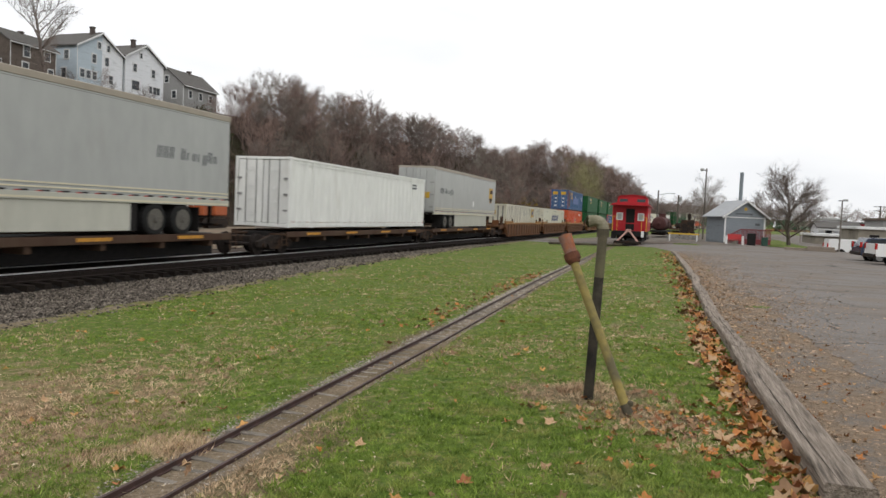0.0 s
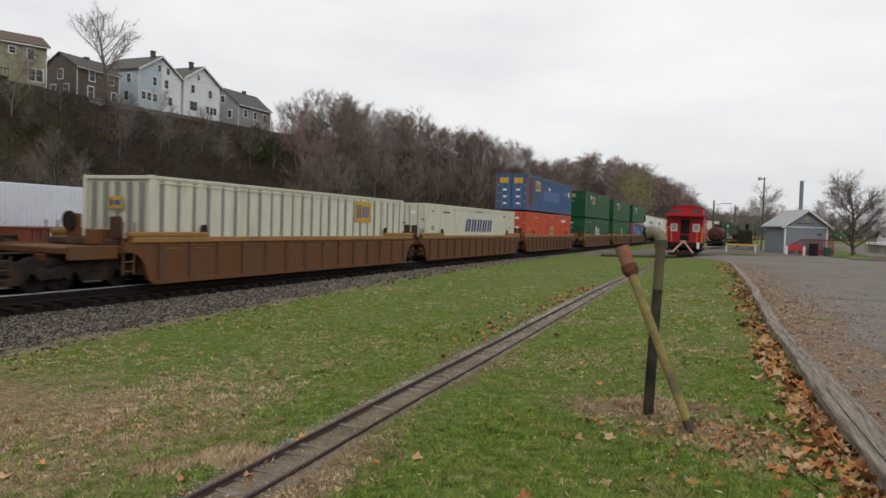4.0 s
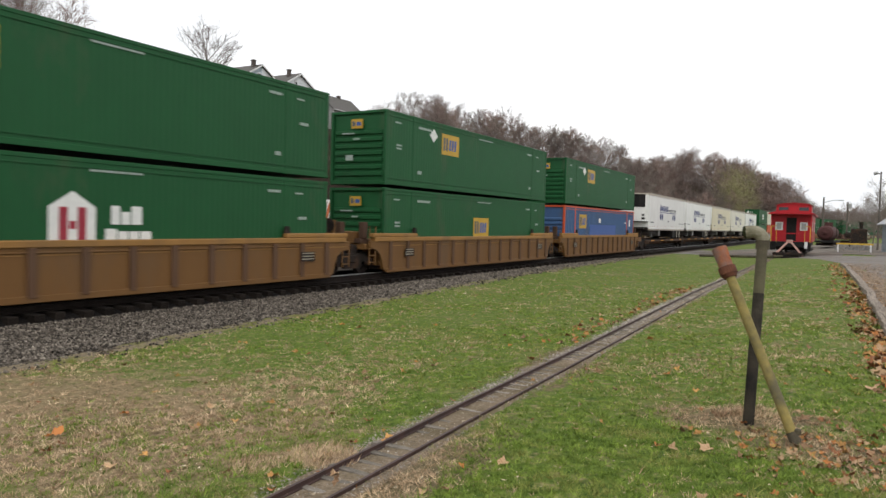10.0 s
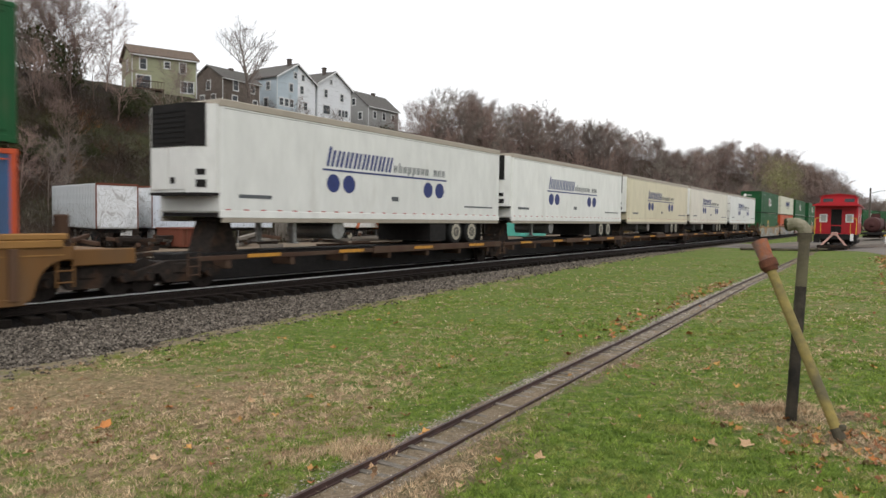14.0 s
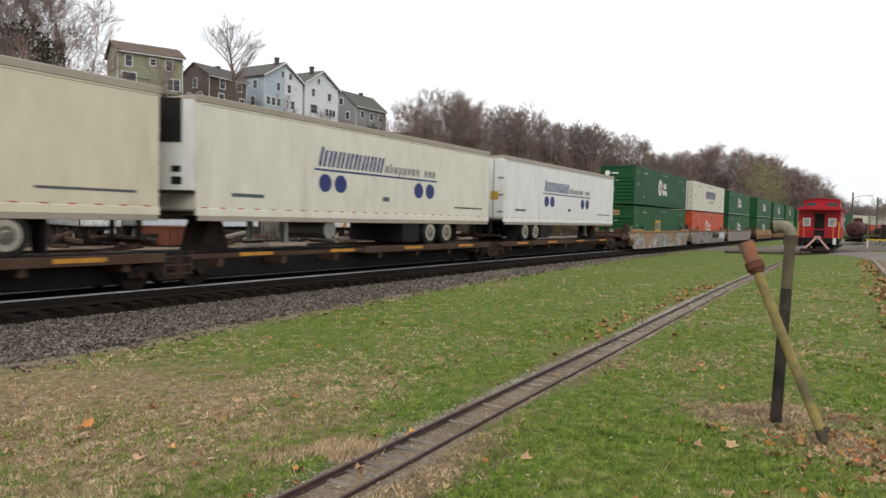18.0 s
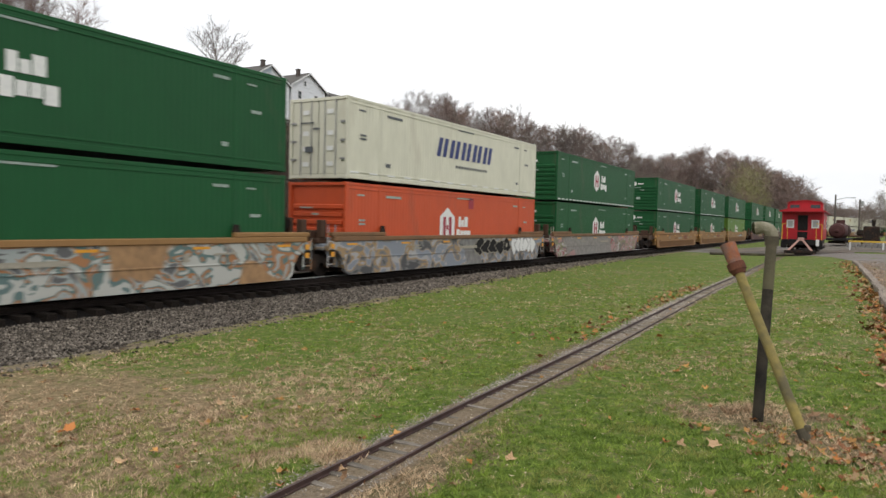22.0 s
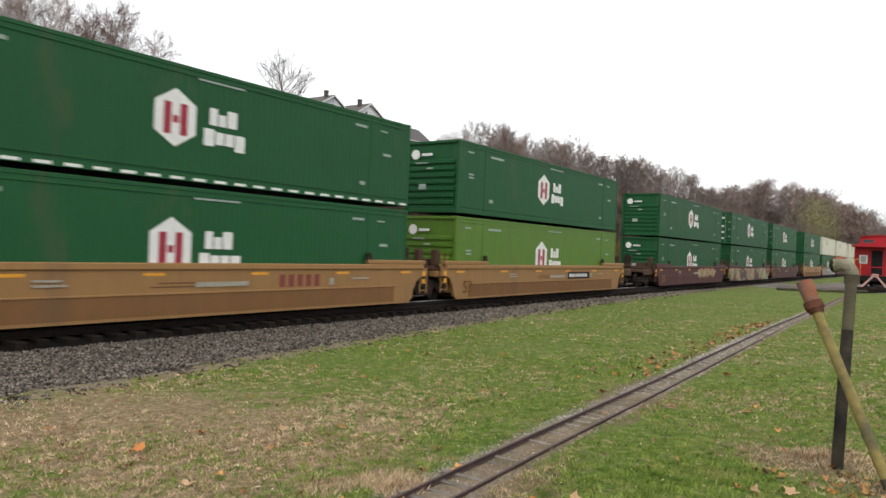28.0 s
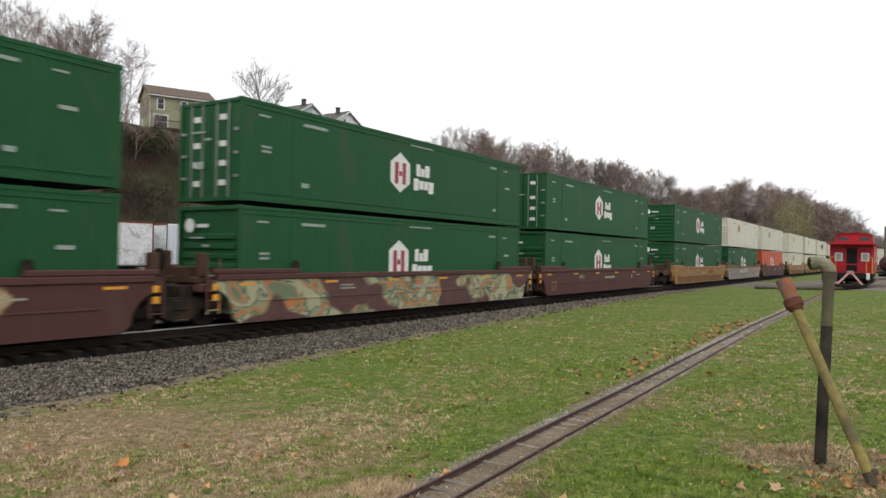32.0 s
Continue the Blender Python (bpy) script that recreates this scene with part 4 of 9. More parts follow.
def truck(parent, y):
    """A two-axle truck under a car."""
    prof = [(-1.25, 0.34), (-1.25, 0.56), (-0.75, 0.68), (-0.35, 0.78), (0.35, 0.78), (0.75, 0.68), (1.25, 0.56), (1.25, 0.34), (1.0, 0.34), (0.62, 0.50), (0.42, 0.24), (-0.42, 0.24), (-0.62, 0.50), (-1.0, 0.34)]
    t = part("truck", shape("bolster", lambda: Build().box(-1.1, 1.1, -0.2, 0.2, 0.45, 0.72, 0.03), m_iron), None, parent, "cast steel truck", at=pose(0, y, 0))
    for s in (1, -1):
        part("side_frame", shape(("side_frame", s), lambda: Build().prism(prof, min(s * 0.9, s * 1.06), max(s * 0.9, s * 1.06)), m_iron), None, t)
    for s in (1, -1):
        for k in (-0.16, 0, 0.16) if s > 0 else ():
            part("spring", shape("spring", lambda: Build().tube((0, 0, 0.26), (0, 0, 0.46), 0.07, n=8), m_wheel), None, t, at=pose(s * 0.98, k, 0))
        for k in (-0.89, 0.89) if s > 0 else ():
            part("bearing_cap", shape("bearing_cap", lambda: Build().tube((-0.05, 0, 0), (0.05, 0, 0), 0.12, 0.1, 12), m_iron), None, t, at=pose(s * 1.08, k, 0.42))
    for k in (-0.89, 0.89):
        wheelset(t, k)
    return t


def coupler_gear(root, y, s):
    """The drawbar or coupler beyond a car's end."""
    part("coupler", Build().box(-0.14, 0.14, min(y, y + s * 0.95), max(y, y + s * 0.95), 0.66, 0.94, 0.03), m_iron, root)
    part("air_hose", Build().tube((0.4, y, 0.7), (0.42, y + s * 0.45, 0.35), 0.03, n=6), m_black, root)


def well_car(label, body, chord, ribbed, first, last, plates=0):
    """One unit of an articulated well car; its origin lies on the rails under the middle of its load."""
    root = thing("well_car", label, "freight car", "articulated well cars")
    for s in (1, -1):
        x0, x1 = s * 1.33, s * 1.45
        a, b_ = min(x0, x1), max(x0, x1)
        side = [(e * y, z) for e, line in ((-1, 1), (1, -1)) for y, z in ((9.1, 1.22), (9.1, 0.98), (8.72, 0.9), (8.5, 0.74), (8.36, 0.5), (8.28, 0.2), (8.1, 0.06))[::line]]
        part("side_sill", shape(("side_sill", s), lambda: Build().prism(side, a, b_), body), None, root)
        part("top_chord", shape(("top_chord", s), lambda: Build().box(a - 0.03 * (s < 0) - 0.02, b_ + 0.03 * (s > 0) + 0.02, -8.9, 8.9, 1.2, 1.36, 0.02), chord), None, root, "ochre top chord" if chord is not body else "")
        for e in (-1, 1):
            lo, hi = sorted((e * 5.95, e * 9.0))
            part("end_cap_rail", shape(("end_cap_rail", s, e), lambda: Build().box(a - 0.02, b_ + 0.04, lo, hi, 1.362, 1.5, 0.025), chord), None, root)
            part("guide", shape(("guide", s), lambda: Build().prism([(-0.12, 1.5), (0.12, 1.5), (0.07, 1.72), (-0.07, 1.72)], a + 0.02, b_ - 0.02), m_iron), None, root, at=pose(0, e * 6.05, 0))
        if ribbed and s < 0:
            continue
        if ribbed:
            for k in range(14):
                y = -7.86 + k * 1.21
                part("side_post", shape(("side_post", s), lambda: Build().box(s * 1.45 - 0.004, s * 1.45 + s * 0.07, -0.085, 0.085, 0.14, 1.2, 0.01), m_postrust if chord is not body else body), None, root, "rusty side post", at=pose(0, y, 0))
                part("bay_strip", shape(("bay_strip", s), lambda: Build().box(s * 1.45, s * 1.462, 0.16, 1.05, 1.03, 1.055), chord), None, root, at=pose(0, y, 0))
            part("bottom_chord", shape(("bottom_chord", s), lambda: Build().box(s * 1.44, s * 1.49, -8.1, 8.1, 0.045, 0.19, 0.008), body), None, root)
            part("pipe", shape(("pipe", s), lambda: Build().tube((s * 1.47, -7.2, 1.1), (s * 1.47, 7.2, 1.1), 0.02, n=6), body), None, root)
        else:
            part("ledge", shape(("ledge", s), lambda: Build().box(s * 1.45 - 0.002, s * 1.475, -7.5, 7.5, 0.62, 0.66, 0.006), body), None, root)
            for y in (-7.9, -4.6, -1.5, 1.6, 4.8, 7.9) if s > 0 else ():
                part("reflector", shape(("reflector", s), lambda: Build().box(s * 1.45, s * 1.458, -0.28, 0.28, 1.06, 1.13), m_reflect), None, root, at=pose(0, y, 0))
        for e in ((-1, 1) if s > 0 and not ribbed else ()):
            for z in (0.78, 1.04):
                part("end_reflector", shape("end_reflector", lambda: Build().box(1.452, 1.462, -0.09, 0.09, -0.08, 0.08), m_reflect), None, root, at=pose(0, e * 8.93, z))
    part("well_floor", shape("well_floor", lambda: Build().box(-1.33, 1.33, -8.1, 8.1, 0.14, 0.28), m_iron), None, root)
    for e in (-1, 1):
        lo, hi = sorted((e * 8.2, e * 9.25))
        part("end_platform", shape(("end_platform", e), lambda: Build().box(-1.3, 1.3, lo, hi, 0.9, 1.12, 0.03), body), None, root)
        part("bulkhead", shape(("bulkhead", e), lambda: Build().box(-1.25, 1.25, min(e * 8.15, e * 8.25), max(e * 8.15, e * 8.25), 0.3, 1.3, 0.01), body), None, root)
        lo, hi = sorted((e * 9.2, e * 9.6))
        part("end_sill", shape(("end_sill", e), lambda: Build().box(-0.95, 0.95, lo, hi, 0.4, 1.08, 0.04), m_iron), None, root)
    # ladders and brake gear at the ends
    for e in (-1, 1):
        for s in (1, -1):
            lad = Build()
            for k in range(4):
                lad.tube((s * 1.42, e * 8.78, 0.45 + 0.25 * k), (s * 1.42, e * 9.15, 0.45 + 0.25 * k), 0.018, n=6)
            lad.tube((s * 1.42, e * 8.78, 0.35), (s * 1.42, e * 8.78, 1.75 if e < 0 else 1.3), 0.022, n=6)
            lad.tube((s * 1.42, e * 9.15, 0.35), (s * 1.42, e * 9.15, 1.75 if e < 0 else 1.3), 0.022, n=6)
            part("ladder", shape(("ladder", s, e), lambda: lad, body), None, root)
    part("brake_stand", shape("brake_stand", lambda: Build().box(-0.5, -0.1, -9.3, -9.1, 1.1, 1.95, 0.03).box(0.25, 0.85, -9.35, -8.9, 1.12, 1.55, 0.03), m_spine if not ribbed else body), None, root)
    for e in (-1, 1):
        part("end_gear", shape(("end_gear", e), lambda: Build().box(-1.15, 1.15, *sorted((e * 8.7, e * 9.3)), 1.12, 1.3, 0.03).box(0.95, 1.2, *sorted((e * 8.95, e * 9.2)), 1.3, 1.9, 0.03).box(-0.35, 0.35, *sorted((e * 9.25, e * 9.5)), 0.3, 0.78, 0.03), m_spine), None, root, "rusty brake gear and platform at the end")
    part("brake_wheel", shape("brake_wheel", lambda: Build().tube((-0.3, -9.38, 1.75), (-0.3, -9.32, 1.75), 0.26, n=16), m_iron), None, root)
    truck(root, -9.65)
    if last:
        truck(root, 9.65)
    for e in [-1] * first + [1] * last:
        lo, hi = sorted((e * 9.2, e * 10.7))
        part("end_deck", shape(("end_deck", e), lambda: Build().box(-1.25, 1.25, lo, hi, 0.92, 1.1, 0.03).box(-0.45, 0.45, lo, hi, 0.66, 0.92, 0.03).box(-1.32, -1.2, lo, hi, 0.78, 1.14, 0.02).box(1.2, 1.32, lo, hi, 0.78, 1.14, 0.02), body if ribbed else m_spine), None, root, "rusty end deck over the truck")
        coupler_gear(root, e * 10.6, e)
    if plates:
        for y in (-6.6, 6.9) if plates > 1 else (-4.0,):
            decal("data_plate", root, m_iron, [(y - 0.33, y + 0.33, 0.62, 0.92)], 1.522 if ribbed else 1.478, "dark data panel")
            decal("data_bar", root, m_rim, [(y - 0.27, y + 0.27, 0.86 - 0.09 * k, 0.89 - 0.09 * k) for k in range(3)], 1.528 if ribbed else 1.484)
    return root


def spine_car(label, first, last, hitch_end, deck_from=-1.0):
    """One unit of an articulated spine car for trailers."""
    root = thing("spine_car", label, "freight car", "articulated spine cars")
    part("spine", shape("spine", lambda: Build().box(-0.5, 0.5, -8.3, 8.3, 0.14, 0.9, 0.03), m_black), None, root)
    w = -hitch_end
    lo, hi = sorted((w * 8.2, w * deck_from))
    part("wheel_deck", Build().box(-1.32, 1.32, lo, hi, 0.78, 0.84).box(1.26, 1.34, lo, hi, 0.7, 0.93, 0.012).box(-1.34, -1.26, lo, hi, 0.7, 0.93, 0.012), m_spine, root, "deck plates for the trailer's wheels")
    part("side_beam", shape("side_beam", lambda: Build().box(1.2, 1.28, -8.2, 8.2, 0.74, 0.86, 0.01).box(-1.28, -1.2, -8.2, 8.2, 0.74, 0.86, 0.01), m_spine), None, root)
    for k in range(7):
        part("cross_arm", shape("cross_arm", lambda: Build().box(-1.25, 1.25, -0.1, 0.1, 0.5, 0.76, 0.02), m_spine), None, root, at=pose(0, -7.2 + 2.4 * k, 0))
    h = hitch_end * 6.7
    part("hitch", Build().prism([(h - 0.5, 0.9), (h + 0.5, 0.9), (h + 0.22, 1.75), (h - 0.22, 1.75)], -0.45, 0.45).box(-0.5, 0.5, h - 0.35, h + 0.35, 1.75, 1.86, 0.03), m_iron, root, "black trailer hitch stand")
    for y in (-6.0, -2.2, 2.0, 6.0):
        part("reflector", shape("spine_reflector", lambda: Build().box(1.341, 1.348, -0.62, 0.62, 0.78, 0.88), m_spinereflect), None, root, at=pose(0.0, y, 0))
    for e in (-1, 1):
        lad = Build()
        for k in range(3):
            lad.tube((1.3, e * 8.2, 0.4 + 0.22 * k), (1.3, e * 8.55, 0.4 + 0.22 * k), 0.016, n=6)
        lad.tube((1.3, e * 8.2, 0.35), (1.3, e * 8.2, 0.95), 0.02, n=6).tube((1.3, e * 8.55, 0.35), (1.3, e * 8.55, 0.95), 0.02, n=6)
        part("ladder", lad, m_spine, root)
    truck(root, -8.6)
    if last:
        truck(root, 8.6)
        coupler_gear(root, 9.0, 1)
    if first:
        coupler_gear(root, -9.0, -1)
    return root


def road_wheel(parent, x, y, r=0.5, rim=None):
    t = part("tyre", shape("tyre", lambda: Build().tube((-0.28, 0, 0), (-0.24, 0, 0), r - 0.05, r, 22, True).tube((-0.24, 0, 0), (0.24, 0, 0), r, r, 22, False).tube((0.24, 0, 0), (0.28, 0, 0), r, r - 0.05, 22, True), m_tyre), None, parent, at=pose(x, y, 0.89 + r))
    part("rim", shape("rim", lambda: Build().tube((0.2, 0, 0), (0.285, 0, 0), 0.30, 0.33, 20).tube((0.28, 0, 0), (0.33, 0, 0), 0.12, 0.09, 10), rim or m_rim), None, t)
    part("hub", shape("hub", lambda: Build().tube((0.284, 0, 0), (0.292, 0, 0), 0.2, 0.2, 16).tube((0.292, 0, 0), (0.34, 0, 0), 0.1, 0.08, 10), m_hub), None, t)


def trailer(label, paint_, lead="front", reefer=False, skirt=False, axle=4.4):
    """A road trailer standing on the deck of a spine car; lead says which end points along -y."""
    root = thing("trailer", label, "trailer", "road trailers on spine cars")
    z0, z1, hy, hx = 1.86, 5.02, 8.05, 1.29
    w = 1 if lead == "front" else -1
    hf = 7.5 if paint_ is m_white and reefer else hy
    lo, hi = sorted((-w * hf, w * hy))
    part("body", shape(("trailer_body", lo, hi), lambda: Build().box(-hx, hx, lo, hi, z0 + 0.12, z1 - 0.06, 0.05), paint_), None, root)
    part("roof_rail", shape(("roof_rail", lo, hi), lambda: Build().box(-hx - 0.015, hx + 0.015, lo - 0.01, hi + 0.01, z1 - 0.24, z1 - 0.04, 0.02), m_toprail), None, root)
    part("bottom_rail", shape(("trailer_bottom_rail", lo, hi), lambda: Build().box(hx - 0.1, hx + 0.014, lo, hi, z0, z0 + 0.2, 0.012).box(-hx - 0.014, -hx + 0.1, lo, hi, z0, z0 + 0.2, 0.012), paint_ if not skirt else m_skirt), None, root)
    if not skirt:
        part("base_band", shape(("base_band", lo, hi), lambda: Build().box(hx - 0.06, hx + 0.010, lo + 0.05, hi - 0.05, z0 - 0.13, z0 + 0.0, 0.01).box(-hx - 0.010, -hx + 0.06, lo + 0.05, hi - 0.05, z0 - 0.13, z0 + 0.0, 0.01), m_toprail), None, root, "dull grey-brown side rail")
    part("seam", shape(("trailer_seam", lo, hi), lambda: Build().box(hx, hx + 0.004, lo + 0.1, hi - 0.1, z1 - 0.29, z1 - 0.275), m_silverpost), None, root)
    part("floor", shape(("trailer_floor", lo, hi), lambda: Build().box(-hx + 0.1, hx - 0.1, lo + 0.05, hi - 0.05, z0 + 0.02, z0 + 0.14), m_black), None, root)
    decal("tape", root, m_tape_red, [(y, y + 0.18, z0 + 0.2, z0 + 0.235) for y in np.arange(lo + 0.15, hi - 0.2, 0.62)], hx + 0.002)
    for k in range(2):
        for s in (1, -1):
            road_wheel(root, s * 1.0, w * (axle + 1.25 * k), 0.5, m_hub if skirt else m_rim)
    part("slider", Build().box(-0.6, 0.6, *sorted((w * (axle - 1.1), w * (axle + 2.3))), 1.45, 1.86, 0.02), m_black, root, "black axle frame")
    for s in (1, -1):
        part("mud_flap", shape("mud_flap", lambda: Build().box(-0.3, 0.3, -0.01, 0.01, 1.0, 1.8), m_black), None, root, at=pose(s * 0.95, w * (axle + 2.1), 0))
        part("landing_leg", shape("landing_leg", lambda: Build().box(-0.07, 0.07, -0.07, 0.07, 1.15, 1.88).box(-0.14, 0.14, -0.12, 0.12, 1.1, 1.15), m_steel), None, root, at=pose(s * 0.75, w * -4.3, 0))
    part("mud_guard", Build().box(-1.25, 1.25, *sorted((w * (axle - 1.85), w * (axle - 0.75))), 1.05, 1.86), m_black, root, "black wheel guard")
    if reefer:
        part("fuel_tank", Build().tube((-0.9, w * -2.6, 1.5), (1.1, w * -2.6, 1.5), 0.3, n=16), m_steel, root, "round fuel tank")
    if skirt:
        part("skirt", Build().box(1.2, 1.26, *sorted((w * -5.4, w * 3.4)), 1.05, 1.88, 0.015), m_skirt, root, "pale side skirt")
    rear = w * hy
    for s in (1, -1):
        leaf = part("door", Build().box(*sorted((s * 0.02, s * 1.2)), *sorted((rear, rear + w * 0.035)), z0 + 0.22, z1 - 0.16, 0.01), paint_, root)
        for x in (0.25, 0.7):
            part("lock_rod", Build().tube((s * x, rear + w * 0.06, z0 + 0.1), (s * x, rear + w * 0.06, z1 - 0.15), 0.018, n=6), m_steel, leaf)
        for z in (2.3, 3.1, 3.9):
            part("hinge", Build().box(*sorted((s * 0.95, s * 1.22)), *sorted((rear + w * 0.02, rear + w * 0.06)), z, z + 0.07), m_steel, leaf)
    part("bumper", Build().box(-1.15, 1.15, *sorted((rear - w * 0.12, rear)), 1.15, 1.25, 0.02).box(-0.6, -0.5, *sorted((rear - w * 0.1, rear)), 1.25, 1.86).box(0.5, 0.6, *sorted((rear - w * 0.1, rear)), 1.25, 1.86), m_iron, root, "rear underride bar")
    part("rear_placard", Build().box(*sorted((w * -0.55, w * -0.95)), *sorted((rear + w * 0.04, rear + w * 0.05)), 2.9, 3.3), m_yellow, root, "yellow placard")
    if reefer:
        f = -w * hf

        def upright(plan, z0_, z1_):
            """A plan of (x, distance before the front wall), raised from z0_ to z1_."""
            return Build().prism([(x, f - w * d) for x, d in plan], z0_, z1_, "z")
        unit = part("cooling_unit", upright([(-1.18, -0.02), (-1.08, 0.42), (0.5, 0.46), (1.2, 0.1), (1.2, -0.02)], 2.52, 4.84), m_white, root, "white cooling unit")
        hood = part("grille", upright([(-1.0, 0.40), (-1.0, 0.455), (0.5, 0.485), (0.98, 0.245), (0.9, 0.2), (0.5, 0.4)], 3.74, 4.87), m_black, unit, "black louvred grille")
        for k in range(7):
            part("louvre", upright([(-0.95, 0.44), (-0.95, 0.475), (0.46, 0.505), (0.46, 0.46)], 3.84 + 0.135 * k, 3.88 + 0.135 * k), m_tyre, hood)
        for a, b in ((-0.98, -0.26), (-0.22, 0.46)):
            part("unit_door", upright([(a, 0.41), (a, 0.464 + 0.007 * (a > -0.5)), (b, 0.470 + 0.007 * (a > -0.5)), (b, 0.41)], 2.6, 3.7), m_white, unit)
        part("latch", upright([(-0.16, 0.46), (-0.16, 0.49), (0.02, 0.49), (0.02, 0.46)], 2.75, 2.92), m_black, unit)
        part("control_panel", upright([(0.72, 0.30), (0.73, 0.36), (0.98, 0.235), (0.94, 0.18)], 2.66, 2.86).prism([(0.72, f - w * 0.30), (0.73, f - w * 0.36), (0.95, f - w * 0.25), (0.94, f - w * 0.18)], 2.98, 3.14, "z"), m_black, unit, "dark control panel")
        part("underframe", upright([(-1.2, -0.02), (-1.1, 0.44), (0.5, 0.48), (1.22, 0.1), (1.22, -0.02)], 2.44, 2.516), m_black, unit)
    return root


def blue_discs_trailer(label, paint_, lead, reefer):
    """A white refrigerated trailer with a row of dark strokes, a line and pairs of blue discs."""
    t = trailer(label, paint_, lead, reefer, False, 3.2 if paint_ in (m_tawny, m_paletawny) else 4.4)
    for k in range(8):
        y = -3.42 + k * 0.43
        decal("emblem_stroke", t, m_navy, [(y, y + 0.12, 3.5, 4.12 if k == 0 else 4.02, 0.16), (y + 0.2, y + 0.32, 3.5, 4.02, 0.16)], 1.293)
    for k in range(12):
        y = 0.1 + k * 0.285
        if k != 8:
            decal("emblem_stroke", t, m_darkmark, [(y, y + 0.07, 3.52 - 0.08 * (k in (3, 4)), 3.76 + 0.1 * (k == 1), 0.03), (y + 0.12, y + 0.19, 3.52, 3.76, 0.03)], 1.293)
    decal("emblem_line", t, m_navy, [(-3.6, 3.6, 3.36, 3.42)], 1.293)
    for y in (-3.08, -2.32, 2.3, 3.1):
        disc("blue_disc", t, m_navy, y, 2.98, 0.31, 0.29, 1.293)
    decal("number_bar", t, m_darkmark, [(0.0, 0.4, 2.5, 2.66), (5.0, 7.4, 2.38, 2.44), (-6.9, -5.7, 2.4, 2.5)], 1.293)
    return t


def grey_trailer(lead):
    t = trailer("plain grey road trailer with dark lettering bars and side skirt", m_silver, lead, False, True)
    for z, h in ((2.16, 0.04), (2.27, 0.04), (1.9, 0.05)):
        decal("rail_line", t, m_tawny, [(-8.0, 8.0, z, z + h)], 1.306, "pale bottom rail line")
    for k in range(26):
        part("rail_slot", shape("rail_slot", lambda: Build().box(1.304, 1.308, -0.12, 0.12, 2.07, 2.11), m_black), None, t, at=pose(0, -7.63 + k * 0.62, 0))
    y = -6.9 if lead != "front" else 4.4
    decal("emblem_bar", t, m_darkmark, [(y + k * 0.27 + j, y + k * 0.27 + j + 0.06, 3.28 - 0.1 * (k == 8), 3.64 if k in (0, 1, 2, 4, 9) else 3.53, 0.03) for k in range(11) if k != 3 for j in ((0, 0.12) if k not in (5, 7) else (0,))], 1.293)
    if lead != "front":
        part("shield", Build().prism([(5.85, 4.2), (7.05, 4.2), (7.05, 3.4), (6.8, 3.05), (6.45, 2.9), (6.1, 3.05), (5.85, 3.4)], 1.291, 1.295), m_yellow, t, "golden shield emblem")
        part("shield_field", Build().prism([(6.2, 4.0), (7.0, 4.08), (7.0, 3.72), (6.2, 3.72)], 1.296, 1.299), m_spine, t, "brown field of the shield")
        part("shield_field", Build().prism([(5.93, 3.36), (6.97, 3.36), (6.78, 3.1), (6.45, 2.95), (6.12, 3.1)], 1.296, 1.299), m_spine, t, "brown field of the shield")
    disc("sticker", t, m_mark, 1.2 if lead != "front" else -4.5, 2.75, 0.22, 0.22, 1.293)
    return t


# start of each load along the line at the first moment, and what it is
TRAIN = [
    (5.04, "spine", (False, False, -1), "ups_front"), (25.27, "spine", (False, False, 1), "plain_white"), (43.35, "spine", (False, True, 1), "ups_rear"),
    (64.09, "brown", (True, False), ("stripes", None)), (83.11, "brown", (False, False), ("swift", None)), (102.54, "brown", (False, True), ("orange", "blue")),
    (125.82, "yellow", (True, False), ("hub_right", "yellow")), (145.31, "yellow", (False, False), ("yellow2", "yellow")), (164.76, "yellow", (False, True), ("bluelow", "yellow")),
    (185.47, "spine", (True, False, -1), "reefer"), (202.31, "spine", (False, False, -1), "reefer_b"), (219.70, "spine", (False, False, -1), "tawny"),
    (236.90, "spine", (False, False, -1), "tawny_b"), (254.62, "spine", (False, True, 1), "rear"),
    (275.54, "tag_tan", (True, False), ("yellow3", "hub")), (294.65, "tag_grey", (False, False), ("orange_hub", "swift")), (314.01, "tag_pale", (False, True), ("hub", "hub_tape")),
    (337.55, "tan", (True, False), ("hub", "hub_tape")), (356.84, "tan", (False, False), ("hub", "hub_tape")), (376.02, "tan", (False, True), ("lime", "hub")),
    (399.77, "maroon", (True, False), ("hub", "hub")), (419.33, "tag_maroon", (False, False), ("hub", "hub_doors")), (438.31, "maroon", (False, True), ("hub", "hub_doors")),
    (461.00, "tan", (True, False), ("hub", "hub")), (480.00, "tag_pale", (False, False), ("hub", "dashes")), (499.20, "maroon", (False, True), ("orange_hub", "dashes")),
    (521.90, "tan", (True, False), ("dashes", "dashes")), (541.10, "tan", (False, False), ("swift", "dashes")), (560.30, "tan", (False, True), ("dashes", "swift")),
    (583.40, "tan", (True, False), ("hub", "dashes")), (602.60, "tan", (False, False), ("hub", "swift")), (621.80, "tan", (False, True), ("hub", "dashes")),
    (644.90, "maroon", (True, False), ("dashes", "dashes")), (664.10, "maroon", (False, False), ("dashes", "swift")), (683.30, "maroon", (False, True), ("hub", "hub")),
]
